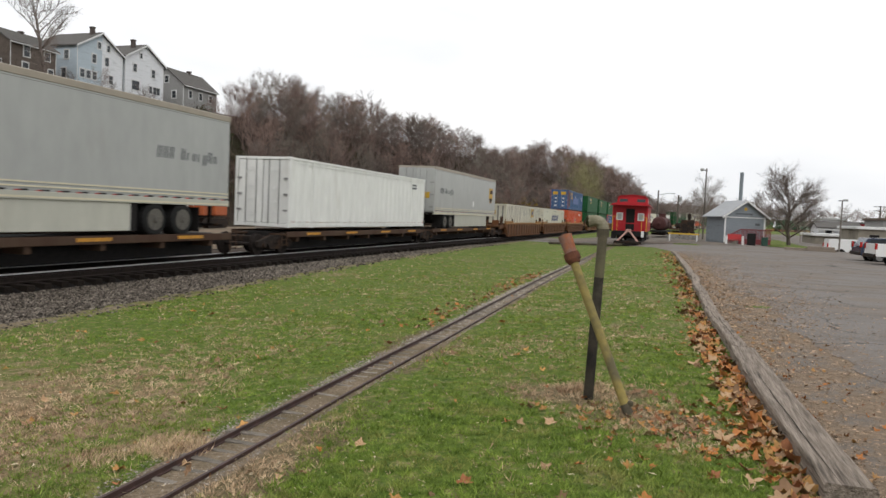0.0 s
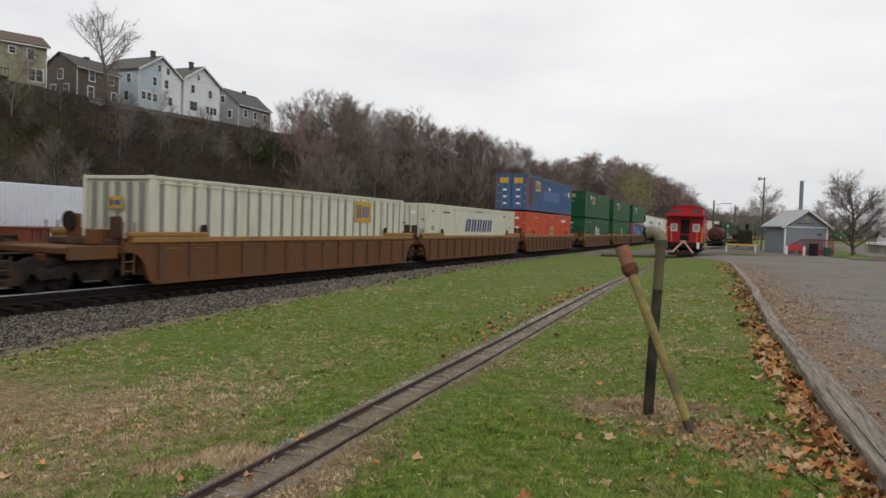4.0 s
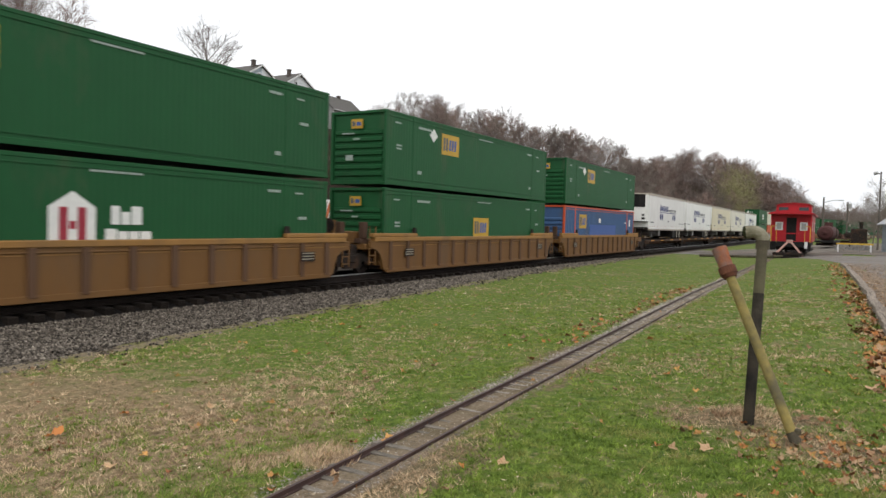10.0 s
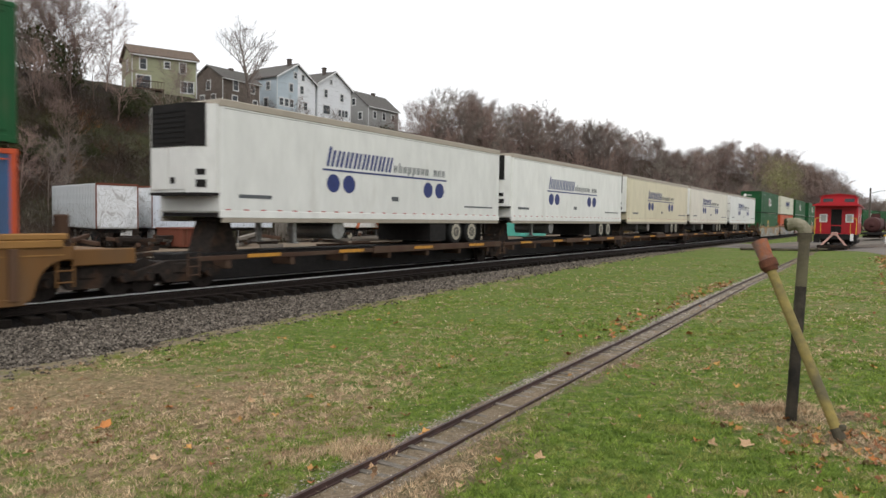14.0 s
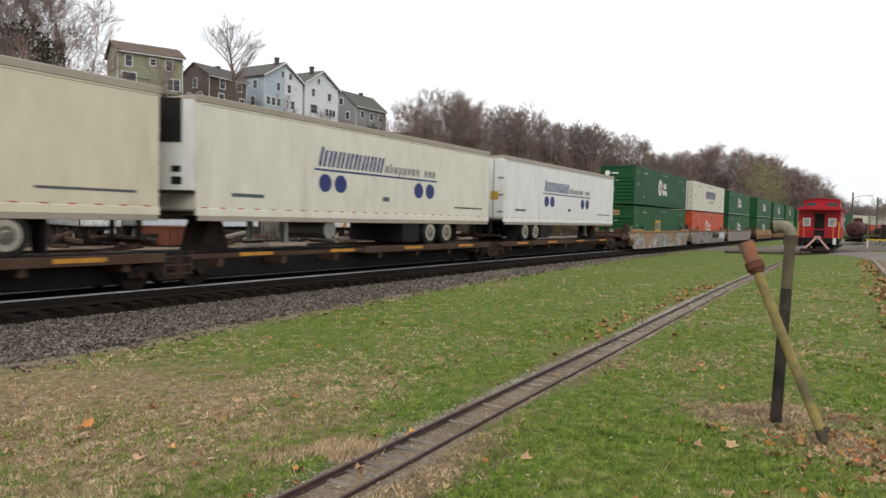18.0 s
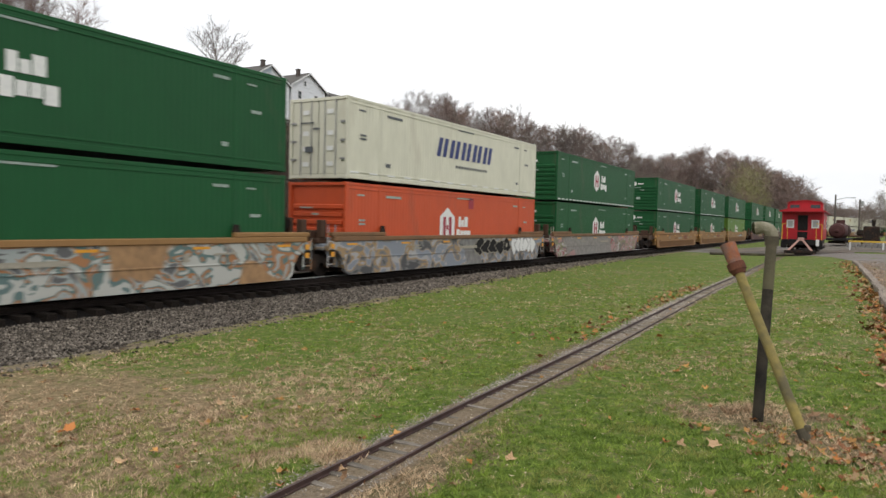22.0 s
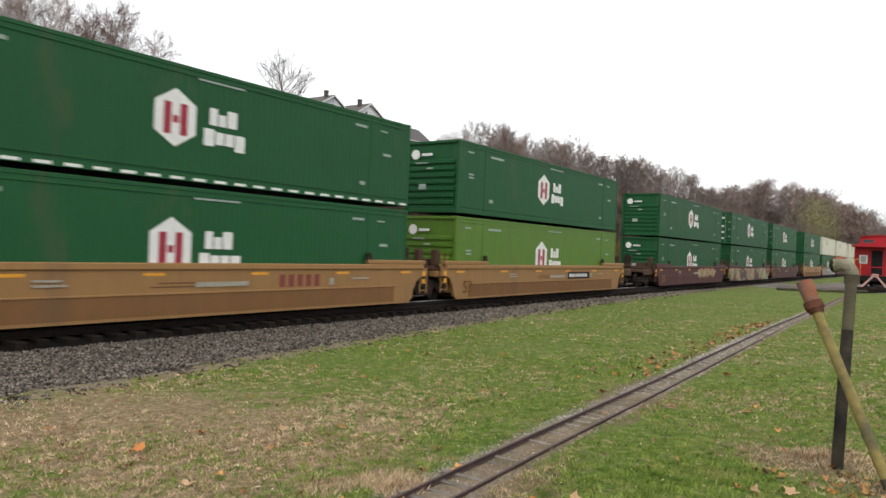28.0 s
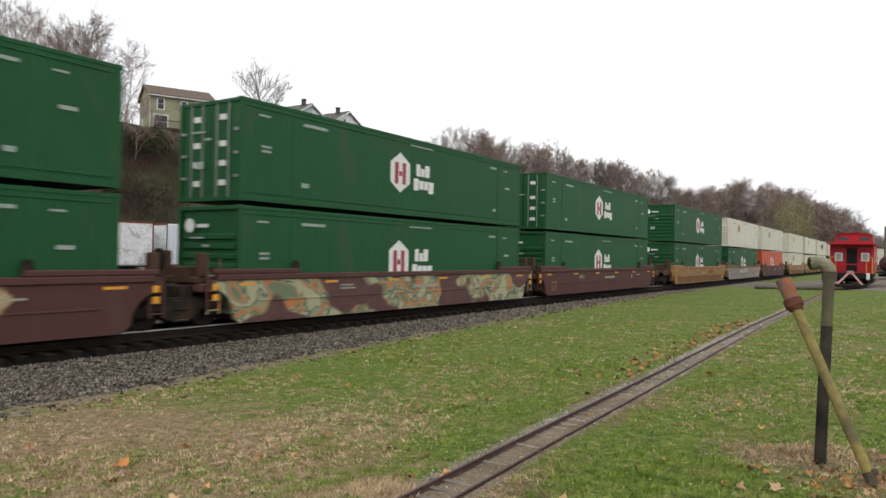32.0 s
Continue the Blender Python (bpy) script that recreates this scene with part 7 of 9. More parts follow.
def woods():
    rng = random.Random(77)

    def tree(mesh, x, y, size, wide):
        plant(mesh, "bare_tree", "bare leafless tree with reddish-brown twigs on the bank", "tree", x, y, size, rng, "bare trees on the bank", wide)
    # the wooded bank beside the houses, densest along its crest
    for _ in range(250):
        yy = rng.uniform(40, 150)
        d = 86 - 50 * rng.random() ** 1.3
        x = TRACK_X - d
        b = math.degrees(math.atan2(x, yy))
        if b < -34.6 or (b < -33 and d > 60):
            continue
        lift = 0.67 + 0.5 * max(-0.4, noise.noise(Vector((x * 0.07, yy * 0.07, 2)))) + (0.16 if b < -29 else 0.04 if b < -26 else 0.0) * (d > 55)
        mesh, size = rng.choice(TREES), lift * rng.uniform(0.7, 1.15)
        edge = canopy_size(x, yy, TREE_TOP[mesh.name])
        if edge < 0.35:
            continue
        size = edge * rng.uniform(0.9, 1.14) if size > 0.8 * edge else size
        tree(mesh, x, yy, size, rng.uniform(0.85, 1.2) * min(1.25, max(1.0, 0.8 / size)))
    # the wood farther along the line
    grove = [[] for _ in FAR_BARK]
    for _ in range(335):
        yy = 135 + 300 * rng.random() ** 1.2
        far = float(smooth_step(60, 250, yy))
        d = rng.uniform(19 - 6 * far, 82 - 24 * far)
        x, size, a = float(centre_x(yy)) - d, rng.uniform(0.5, 1.02) + 0.22 * far * rng.random() + (0.12 * rng.random() if yy > 195 else 0.0), rng.uniform(0, 6.283)
        k = rng.randrange(5)
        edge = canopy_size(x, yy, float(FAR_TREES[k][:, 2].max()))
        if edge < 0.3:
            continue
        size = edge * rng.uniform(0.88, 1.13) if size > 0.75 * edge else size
        wide = size * rng.uniform(0.95, 1.3)
        v = FAR_TREES[k] @ np.array([[wide * math.cos(a), wide * math.sin(a), 0], [-wide * math.sin(a), wide * math.cos(a), 0], [0, 0, size]])
        grove[k].append(v + (x, yy, float(ground_z(x, yy)) - 0.1))
    for k, mat in enumerate(FAR_BARK):
        v = np.concatenate(grove[k])
        f = np.concatenate([FAR_FACES[k] + i * len(FAR_TREES[k]) for i in range(len(grove[k]))])
        tagged(new("distant_wood", big_mesh("distant_wood", v, f, mat)), "dense leafless wood beside the line in the distance", "wood", kind="stuff")
    # bare trees scattered over the near slope
    for _ in range(42):
        d, b = rng.uniform(34, 66), math.radians(rng.uniform(-72, -42))
        yy = (d - TRACK_X) / -math.tan(b)
        tree(TREES[rng.choice((1, 2, 0, 5))], TRACK_X - d, yy, rng.uniform(0.35, 0.65), rng.uniform(0.8, 1.1))
    # a few slender ones before the houses
    for b, d, s in ((-43.5, 99, 0.5), (-41.2, 104, 0.55), (-39.6, 100, 0.5), (-37.6, 108, 0.5), (-35.8, 112, 0.75), (-34.9, 118, 0.85), (-46.5, 92, 0.35), (-52.5, 84, 0.3)):
        tree(TREES[1] if s < 0.6 else TREES[0], d * math.sin(radians(b)), d * math.cos(radians(b)), s, 0.8)
    for _ in range(330):
        yy = 14 * (150 / 14) ** rng.random()
        d = rng.uniform(27, 70)
        x = TRACK_X - d
        if yy < 62 and d < 34 or math.degrees(math.atan2(x, yy)) < -34 and d > 62:
            continue
        u = rng.random()
        if u < 0.76:
            mesh, lab = rng.choice(SHRUBS)
            plant(mesh, "shrub", lab, "shrub", x, yy, rng.uniform(0.6, 1.3), rng, "shrubs on the bank", rng.uniform(1.0, 1.6))
            continue
        mesh, lab = (IVY, "dull green ivy-covered bush on the bank") if u < 0.9 else (RUSSET, "bush with withered russet leaves on the bank")
        plant(mesh, "bush", lab, "bush", x, yy, rng.uniform(0.6, 1.4), rng, "bushes on the bank", rng.uniform(0.9, 1.5))
    # yellowed bushes low down along the line
    for k in range(16):
        b, d = -22 + 0.75 * k + rng.uniform(-0.3, 0.3), rng.uniform(105, 150)
        plant(GOLD, "bush", "bush with thin yellow-brown leaves at the foot of the wood", "bush", d * math.sin(radians(b)), d * math.cos(radians(b)), rng.uniform(1.0, 1.8), rng, "yellowed bushes", 1.0)


def brushwood(name, n, seed, mat, lo, hi, tall, label, wide, lean_=0.5, patch=None, left=-90):
    """A thicket of thin stems over the bank, each with a few twigs; patch keeps it to scattered places."""
    rng = np.random.default_rng(seed)
    y = 10 * (380 / 10) ** rng.random(n)
    far = smooth_step(60, 250, y)
    d = (24 - 11 * far) + (58 - 20 * far) * (lo + (hi - lo) * rng.random(n))
    x = centre_x(y) - d
    b = np.degrees(np.arctan2(x, y))
    ok = ~((b < -34.5) & (d > 61)) & (b > left)
    if patch:
        s = patch
        ok &= np.sin(x * 0.31 * s + 1.3 * np.sin(y * 0.11 * s)) + np.sin(y * 0.23 * s + s + np.sin(x * 0.17)) + 0.8 * rng.normal(size=n) > 0.9
    x, y = x[ok], y[ok]
    n = len(x)
    z = ground_z(x, y) - 0.2
    h = tall * (0.35 + 0.9 * rng.random(n) ** 1.5)
    p = np.stack([x, y, z], -1)
    lean = rng.normal(size=(n, 3)) * lean_
    lean[:, 2] = 1
    tip = p + lean * h[:, None]
    w = wide * np.clip(y / 70, 0.7, 2.5)
    a = rng.random(n) * np.pi
    side = np.stack([np.cos(a), np.sin(a), 0 * a], -1) * w[:, None]
    tri = [np.stack([p - side, p + side, tip], 1)]
    for _ in range(3):
        t = 0.25 + 0.65 * rng.random(n)
        q = p + (tip - p) * t[:, None]
        e = rng.normal(size=(n, 3)) * 0.38
        e[:, 2] = np.abs(e[:, 2]) * 0.8 + 0.05
        tri.append(np.stack([q - side * 0.5, q + side * 0.5, q + e * h[:, None]], 1))
    v = np.concatenate(tri).reshape(-1, 3)
    tagged(new(name, big_mesh(name, v, np.arange(len(v)).reshape(-1, 3), mat)), label, "brushwood", kind="stuff")


brushwood("brushwood", 52000, 1, stems_("brown_stems", (0.060, 0.040, 0.030)), 0.0, 1.0, 2.0, "tangled brown brushwood covering the bank", 0.016)
brushwood("red_brushwood", 40000, 2, stems_("reddish_stems", (0.135, 0.070, 0.048)), 0.0, 1.0, 2.6, "reddish twiggy scrub in patches on the bank", 0.016, 0.45, 1.0)
brushwood("grey_brushwood", 34000, 3, stems_("grey_stems", (0.20, 0.168, 0.142)), 0.0, 1.0, 3.0, "grey arching brambles in patches on the bank", 0.014, 0.7, 1.35)
brushwood("green_scrub", 26000, 4, stems_("olive_stems", (0.052, 0.054, 0.020)), 0.0, 1.0, 1.3, "dull olive-green creepers in patches on the bank", 0.04, 0.9, 0.8)
brushwood("straw_scrub", 16000, 6, stems_("straw_stems", (0.15, 0.11, 0.06)), 0.0, 0.55, 1.4, "dry tan weeds low on the bank", 0.018, 0.6, 1.6)
brushwood("saplings", 30000, 5, stems_("grey_saplings", (0.16, 0.12, 0.10)), 0.1, 1.1, 6.5, "thin bare saplings crowding the bank", 0.018, 0.22, None, -34)
woods()


def lone_trees():
    rng = random.Random(5)
    tall = wood_mesh("branches", bare_tree(31, 13, 0.34, (2, 7, 10), 0.3, 0.9, 0.05, 0.017, 1.0), m_bark)
    big = wood_mesh("branches", bare_tree(33, 8.2, 0.24, (3, 10, 14), 0.12, 0.75, 0.05, 0.008, 0.8), m_bark)
    plant(tall, "bare_tree", "tall bare tree in front of the hilltop houses", "tree", -84.0, 76.6, 1.06, rng, "", 1.15)
    for b, d, s in ((-63.6, 92, 1.0), (-61.5, 90, 0.95), (-59.3, 91, 1.1), (-57.8, 93, 0.95), (-66, 93, 1.0), (-60.5, 98, 1.05), (-57, 84, 0.6), (-69, 92, 1.05), (-72, 92, 1.0), (-65, 86, 0.8), (-67.5, 88, 0.9), (-62.5, 86, 0.75), (-60, 84, 0.6), (-70.5, 88, 0.9), (-64.4, 97, 1.0), (-58.6, 88, 0.6), (-74, 90, 1.0), (-68.2, 97, 1.0), (-61.8, 93, 0.9), (-63.2, 88, 0.8), (-65.6, 91, 0.95), (-66.8, 95, 1.0), (-69.8, 93, 1.0), (-71.4, 89, 0.9), (-60.8, 90, 0.8), (-64.9, 84, 0.6), (-62, 83, 0.5), (-67, 84, 0.6), (-59.6, 95, 0.9)):
        plant(TREES[rng.choice((0, 2, 4, 5))], "bare_tree", "bare tree at the top of the bank", "tree", d * math.sin(radians(b)), d * math.cos(radians(b)), s, rng, "bare trees on the bank")
    for b, d, z in ((-61.2, 88, 2.4), (-62.3, 90, 2.8), (-60.3, 87, 1.8), (-64.3, 88, 2.0), (-36.3, 112, 2.2), (-36.9, 110, 1.6)):
        plant(IVY, "evergreen_bush", "tall dark evergreen bush at the top of the bank", "bush", d * math.sin(radians(b)), d * math.cos(radians(b)), z, rng, "evergreens on the bank", 0.8)
    plant(big, "bare_tree", "wide bare tree beside the depot", "tree", 10.8, 77.5, 1.0, rng, "", 1.2)
    for b, d, s in ((1.6, 100, 0.72), (2.3, 105, 0.62), (1.2, 118, 0.6), (3.0, 125, 0.6), (5.6, 110, 0.6), (8.6, 100, 0.55)):
        plant(TREES[3], "bare_tree", "bare tree behind the depot", "tree", d * math.sin(radians(b)), d * math.cos(radians(b)), s, rng, "bare trees behind the depot")
    for i in range(44):
        b, d = -2.5 + i * 0.45, rng.uniform(260, 420)
        plant(rng.choice(SKYLINE), "bare_tree", "distant bare tree on the skyline", "tree", d * math.sin(radians(b)), d * math.cos(radians(b)), rng.uniform(0.7, 1.1), rng, "distant trees", 1.5)
    for k in range(34):
        b, d = rng.uniform(-8.4, -2.9), rng.uniform(250, 330)
        x, y = d * math.sin(radians(b)), d * math.cos(radians(b))
        mesh = SKYLINE[k % 2]
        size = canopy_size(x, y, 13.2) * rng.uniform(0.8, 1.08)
        if x < centre_x(y) - 9 and size > 0.3:
            plant(mesh, "bare_tree", "distant bare tree at the end of the wood", "tree", x, y, size, rng, "distant trees", 1.5 * max(1.0, 0.7 / size))
    for b, d in ((-7.7, 236), (-7.1, 240), (-6.6, 244)):
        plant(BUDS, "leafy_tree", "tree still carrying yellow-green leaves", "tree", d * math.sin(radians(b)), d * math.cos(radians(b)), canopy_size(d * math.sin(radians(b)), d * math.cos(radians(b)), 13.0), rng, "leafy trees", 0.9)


lone_trees()

# ---- hilltop houses ----
def clapboard(name, c, rough=0.8):
    return material(name, c, [k * 0.85 for k in c], rough, scale=1.2, stretch=(1, 1, 9), bump=0.3, bump_scale=2.5, stain=[k * 0.62 for k in c], stain_scale=0.35, stain_at=0.62)


m_sage = clapboard("sage_green_siding", (0.335, 0.34, 0.22))
m_brownhouse = clapboard("brown_siding", (0.145, 0.118, 0.10))
m_paleblue = clapboard("pale_blue_siding", (0.48, 0.55, 0.60))
m_whitehouse = clapboard("white_siding", (0.76, 0.77, 0.79))
m_greyhouse = clapboard("grey_siding", (0.31, 0.305, 0.295))
m_bluegrey = clapboard("blue_grey_siding", (0.225, 0.250, 0.272))
m_shingle = material("brown_shingles", (0.18, 0.135, 0.105), (0.085, 0.065, 0.052), 0.9, scale=6, bump=0.4, bump_scale=14)
m_darkroof = material("dark_shingles", (0.14, 0.132, 0.122), (0.085, 0.08, 0.076), 0.9, scale=6, bump=0.4, bump_scale=14)
m_metalroof = material("pale_metal_roof", (0.33, 0.34, 0.35), (0.24, 0.25, 0.26), 0.5, 0.2, scale=3)
m_trim = material("white_trim", (0.70, 0.70, 0.69), (0.6, 0.6, 0.59), 0.6, scale=8)
m_glass = material("window_glass", (0.035, 0.04, 0.045), (0.02, 0.022, 0.026), 0.08, scale=2)
m_brick = material("chimney_brick", (0.12, 0.10, 0.09), (0.075, 0.062, 0.056), 0.9, scale=9)
m_concrete = material("stained_concrete", (0.27, 0.26, 0.24), (0.17, 0.165, 0.155), 0.9, scale=2, stain=(0.12, 0.115, 0.10), stain_scale=0.6)


def house(label, at, w, depth, eave, ridge, wall_mat, roof_mat, windows, side_windows=(), chimney=None, along="x", name="house"):
    """A gabled house: its front is the plane x = 0, from y = 0 to w, and it reaches back to x = -depth. along: the ridge's direction."""
    root = thing(name, label, "house", "hilltop houses" if name == "house" else "", at=at)
    if along == "x":
        part("wall", Build().prism([(0, -4), (w, -4), (w, eave), (w / 2, ridge), (0, eave)], -depth, 0), wall_mat, root)
        for s in (0, 1):
            y0, y1 = (-0.4, w / 2) if s == 0 else (w + 0.4, w / 2)
            z0 = eave - 0.4 * (ridge - eave) / (w / 2)
            part("roof_slope", Build().prism([(y0, z0 + 0.02), (y1, ridge + 0.02), (y1, ridge + 0.24), (y0, z0 + 0.2)], -depth - 0.3, 0.4), roof_mat, root)
            part("bargeboard", Build().prism([(y0, z0 - 0.12), (y1, ridge - 0.1), (y1, ridge + 0.2), (y0, z0 + 0.16)], 0.402, 0.46), m_trim, root)
    else:
        part("wall", Build().prism([(0, -4), (0, eave), (-depth / 2, ridge), (-depth, eave), (-depth, -4)], 0, w, "y"), wall_mat, root)
        for s in (0, 1):
            x0, x1 = (0.4, -depth / 2) if s == 0 else (-depth - 0.4, -depth / 2)
            z0 = eave - 0.4 * (ridge - eave) / (depth / 2)
            part("roof_slope", Build().prism([(x0, z0 + 0.02), (x1, ridge + 0.02), (x1, ridge + 0.24), (x0, z0 + 0.2)], -0.35, w + 0.35, "y"), roof_mat, root)
        part("gutter", Build().box(0.38, 0.5, -0.3, w + 0.3, eave - 0.32, eave - 0.16, 0.02), m_trim, root)
    for y, z, ww, hh in windows:
        f = part("window", Build().box(0.0, 0.07, y - ww / 2 - 0.16, y + ww / 2 + 0.16, z - 0.16, z + hh + 0.16, 0.01), m_trim, root)
        for k in (0, 1):
            part("pane", Build().box(0.071, 0.082, y - ww / 2, y + ww / 2, z + k * (hh / 2 + 0.02), z + (k + 1) * hh / 2 - 0.02), m_glass, f)
    for x, z, ww, hh in side_windows:
        f = part("window", Build().box(x - ww / 2 - 0.16, x + ww / 2 + 0.16, -0.07, 0.0, z - 0.16, z + hh + 0.16, 0.01), m_trim, root)
        for k in (0, 1):
            part("pane", Build().box(x - ww / 2, x + ww / 2, -0.082, -0.071, z + k * (hh / 2 + 0.02), z + (k + 1) * hh / 2 - 0.02), m_glass, f)
    for y in (0.05, w - 0.05):
        part("corner_board", Build().box(0.0, 0.03, y - 0.07, y + 0.07, -1, eave - 0.05), m_trim, root)
    if chimney:
        cx, cy, cz = chimney
        part("chimney", Build().box(cx - 0.32, cx + 0.32, cy - 0.28, cy + 0.28, ridge - 1.5, cz - 0.25, 0.03).box(cx - 0.38, cx + 0.38, cy - 0.34, cy + 0.34, cz - 0.45, cz - 0.3), m_brick, root)
    return root


def hill_houses():
    g = house("sage green two-storey house with a brown roof and deck", pose(-88.3, 59.4, 18.0, 0, 0, -24), 8.62, 7.5, 5.2, 6.9, m_sage, m_shingle,
              [(1.45, 3.2, 0.75, 1.4), (4.6, 3.7, 0.65, 0.8), (6.7, 3.2, 0.75, 1.4), (6.85, 0.55, 0.75, 1.5), (7.75, 0.55, 0.75, 1.5), (1.5, 0.4, 1.7, 1.9)], [(-3, 3.2, 0.9, 1.4), (-5.5, 0.8, 0.9, 1.4)], None, "y")
    part("deck", Build().box(0.05, 2.6, 0.1, 3.7, 0.05, 0.25), m_spine, g, "dark wooden deck")
    for y in np.linspace(0.15, 3.65, 10):
        part("baluster", shape("baluster", lambda: Build().box(2.5, 2.56, -0.03, 0.03, 0.25, 1.15), m_spine), None, g, at=pose(0, float(y), 0))
    part("deck_rail", Build().box(2.48, 2.58, 0.1, 3.7, 1.15, 1.25), m_spine, g)
    for y in (0.3, 3.5):
        part("deck_post", Build().box(2.4, 2.55, y - 0.08, y + 0.08, -3, 0.05), m_spine, g)
    house("brown house with a dark roof", pose(-88, 74.6, 18.3), 7.6, 6.5, 4.3, 6.2, m_brownhouse, m_darkroof, [(6.0, 2.7, 0.9, 1.1), (6.6, 0.3, 0.8, 1.2), (2.6, 2.6, 0.9, 1.5), (2.4, 0.2, 0.9, 1.5)], [(-3.2, 2.6, 0.9, 1.3), (-2, 0.3, 0.9, 1.4), (-4.6, 0.3, 0.9, 1.4)], (-3.2, 4.4, 6.9), "y")
    g = house("pale blue and white gabled house", pose(-88, 86.0, 18.4), 9.3, 8.5, 6.3, 9.0, m_paleblue, m_darkroof,
          [(4.3, 6.6, 0.6, 1.0), (6.2, 6.5, 0.6, 1.0), (3.3, 4.2, 0.75, 1.3), (5.9, 4.2, 0.75, 1.3), (1.0, 1.6, 0.8, 1.2), (2.2, 1.6, 0.8, 1.2), (3.4, 1.6, 0.8, 1.2), (6.8, 1.5, 0.8, 1.3)], [(-2, 4.2, 0.8, 1.3), (-5.5, 4.2, 0.8, 1.3), (-2.5, 1.4, 0.8, 1.4), (-6, 1.4, 0.8, 1.4)], (-1.0, 3.9, 10.2))
    part("white_wall", Build().prism([(4.9, -1), (9.25, -1), (9.25, 6.3), (4.9, 8.7)], 0.0, 0.015), m_whitehouse, g, "white-painted half of the front")
    house("white gabled house with a dark roof", pose(-88, 95.9, 18.6), 9.2, 9.0, 6.6, 9.2, m_whitehouse, m_darkroof,
          [(3.6, 6.9, 0.5, 0.8), (2.2, 4.4, 0.75, 1.3), (6.6, 4.2, 0.8, 1.3), (2.4, 1.4, 1.7, 1.5), (6.0, 1.4, 0.7, 1.2), (7.0, 1.4, 0.7, 1.2), (7.9, 1.4, 0.7, 1.2)], [(-3, 4.2, 0.8, 1.3), (-6, 1.4, 0.8, 1.3)], (-1.5, 3.4, 10.3))
    house("weathered grey house with a dark shingled roof", pose(-88, 110.5, 18.0), 10.0, 7.5, 5.2, 8.2, m_greyhouse, m_darkroof, [(2.0, 3.0, 0.8, 1.3), (5.0, 3.0, 0.8, 1.3), (8, 3.0, 0.8, 1.3), (5, 0.4, 0.8, 1.3)], [(-3.7, 5.6, 0.8, 1.2), (-2, 2.7, 0.8, 1.3), (-5.5, 2.7, 0.8, 1.3)], (-3.7, 6.2, 9.1), "y")
    house("small white cottage glimpsed between two houses", pose(-104, 86, 18.6), 5, 5, 3.4, 5.4, m_whitehouse, m_darkroof, [(1.5, 1.2, 0.8, 1.2), (3.5, 1.2, 0.8, 1.2)], (), None)
    # the wall below the row of houses
    single("retaining_wall", Build().box(-80.3, -79.8, 70, 120, 13.0, 16.75, 0.05).box(-80.45, -79.65, 70, 120, 16.75, 16.95, 0.04), m_concrete, "long stained concrete retaining wall below the houses", "wall", "structure")


hill_houses()

# ---- siding with the caboose and a tank car ----
m_cabred = paint("caboose_red", (0.40, 0.012, 0.020), 0.45, 0.68)
m_tank = paint("dark_maroon_tank", (0.075, 0.032, 0.030), 0.7, 0.6)
m_handrail = material("yellow_handrail", (0.62, 0.42, 0.05), (0.5, 0.33, 0.04), 0.5, scale=9)
m_bumper = material("faded_red_bumper", (0.45, 0.27, 0.23), (0.33, 0.19, 0.16), 0.7, scale=6)
SIDING = pose(-3.75, 61.6, -0.30, 0, 0, 0.6)


def siding():
    for s in (-0.755, 0.755):
        b = Build().sheet([[tuple(SIDING @ Vector((s + q, y, z))) for q, z in ((-0.07, -0.16), (-0.012, -0.14), (-0.035, -0.03), (-0.035, 0.0), (0.035, 0.0), (0.035, -0.03), (0.012, -0.14), (0.07, -0.16))] for y in (-2, 10, 20, 35)])
        single("siding_rail", b, m_rail, "rusty siding rail under the caboose", "rail", "structure")
    tie = Build().box(-1.25, 1.25, -0.11, 0.11, -0.1, 0.0, 0.01).mesh("tie", m_tie)
    bed = thing("siding_ties", "old wooden sleepers of the siding", "sleepers", kind="structure")
    for k in range(50):
        part("tie", tie, None, bed, at=SIDING @ pose(0, -2 + k * 0.6, -0.13))


siding()


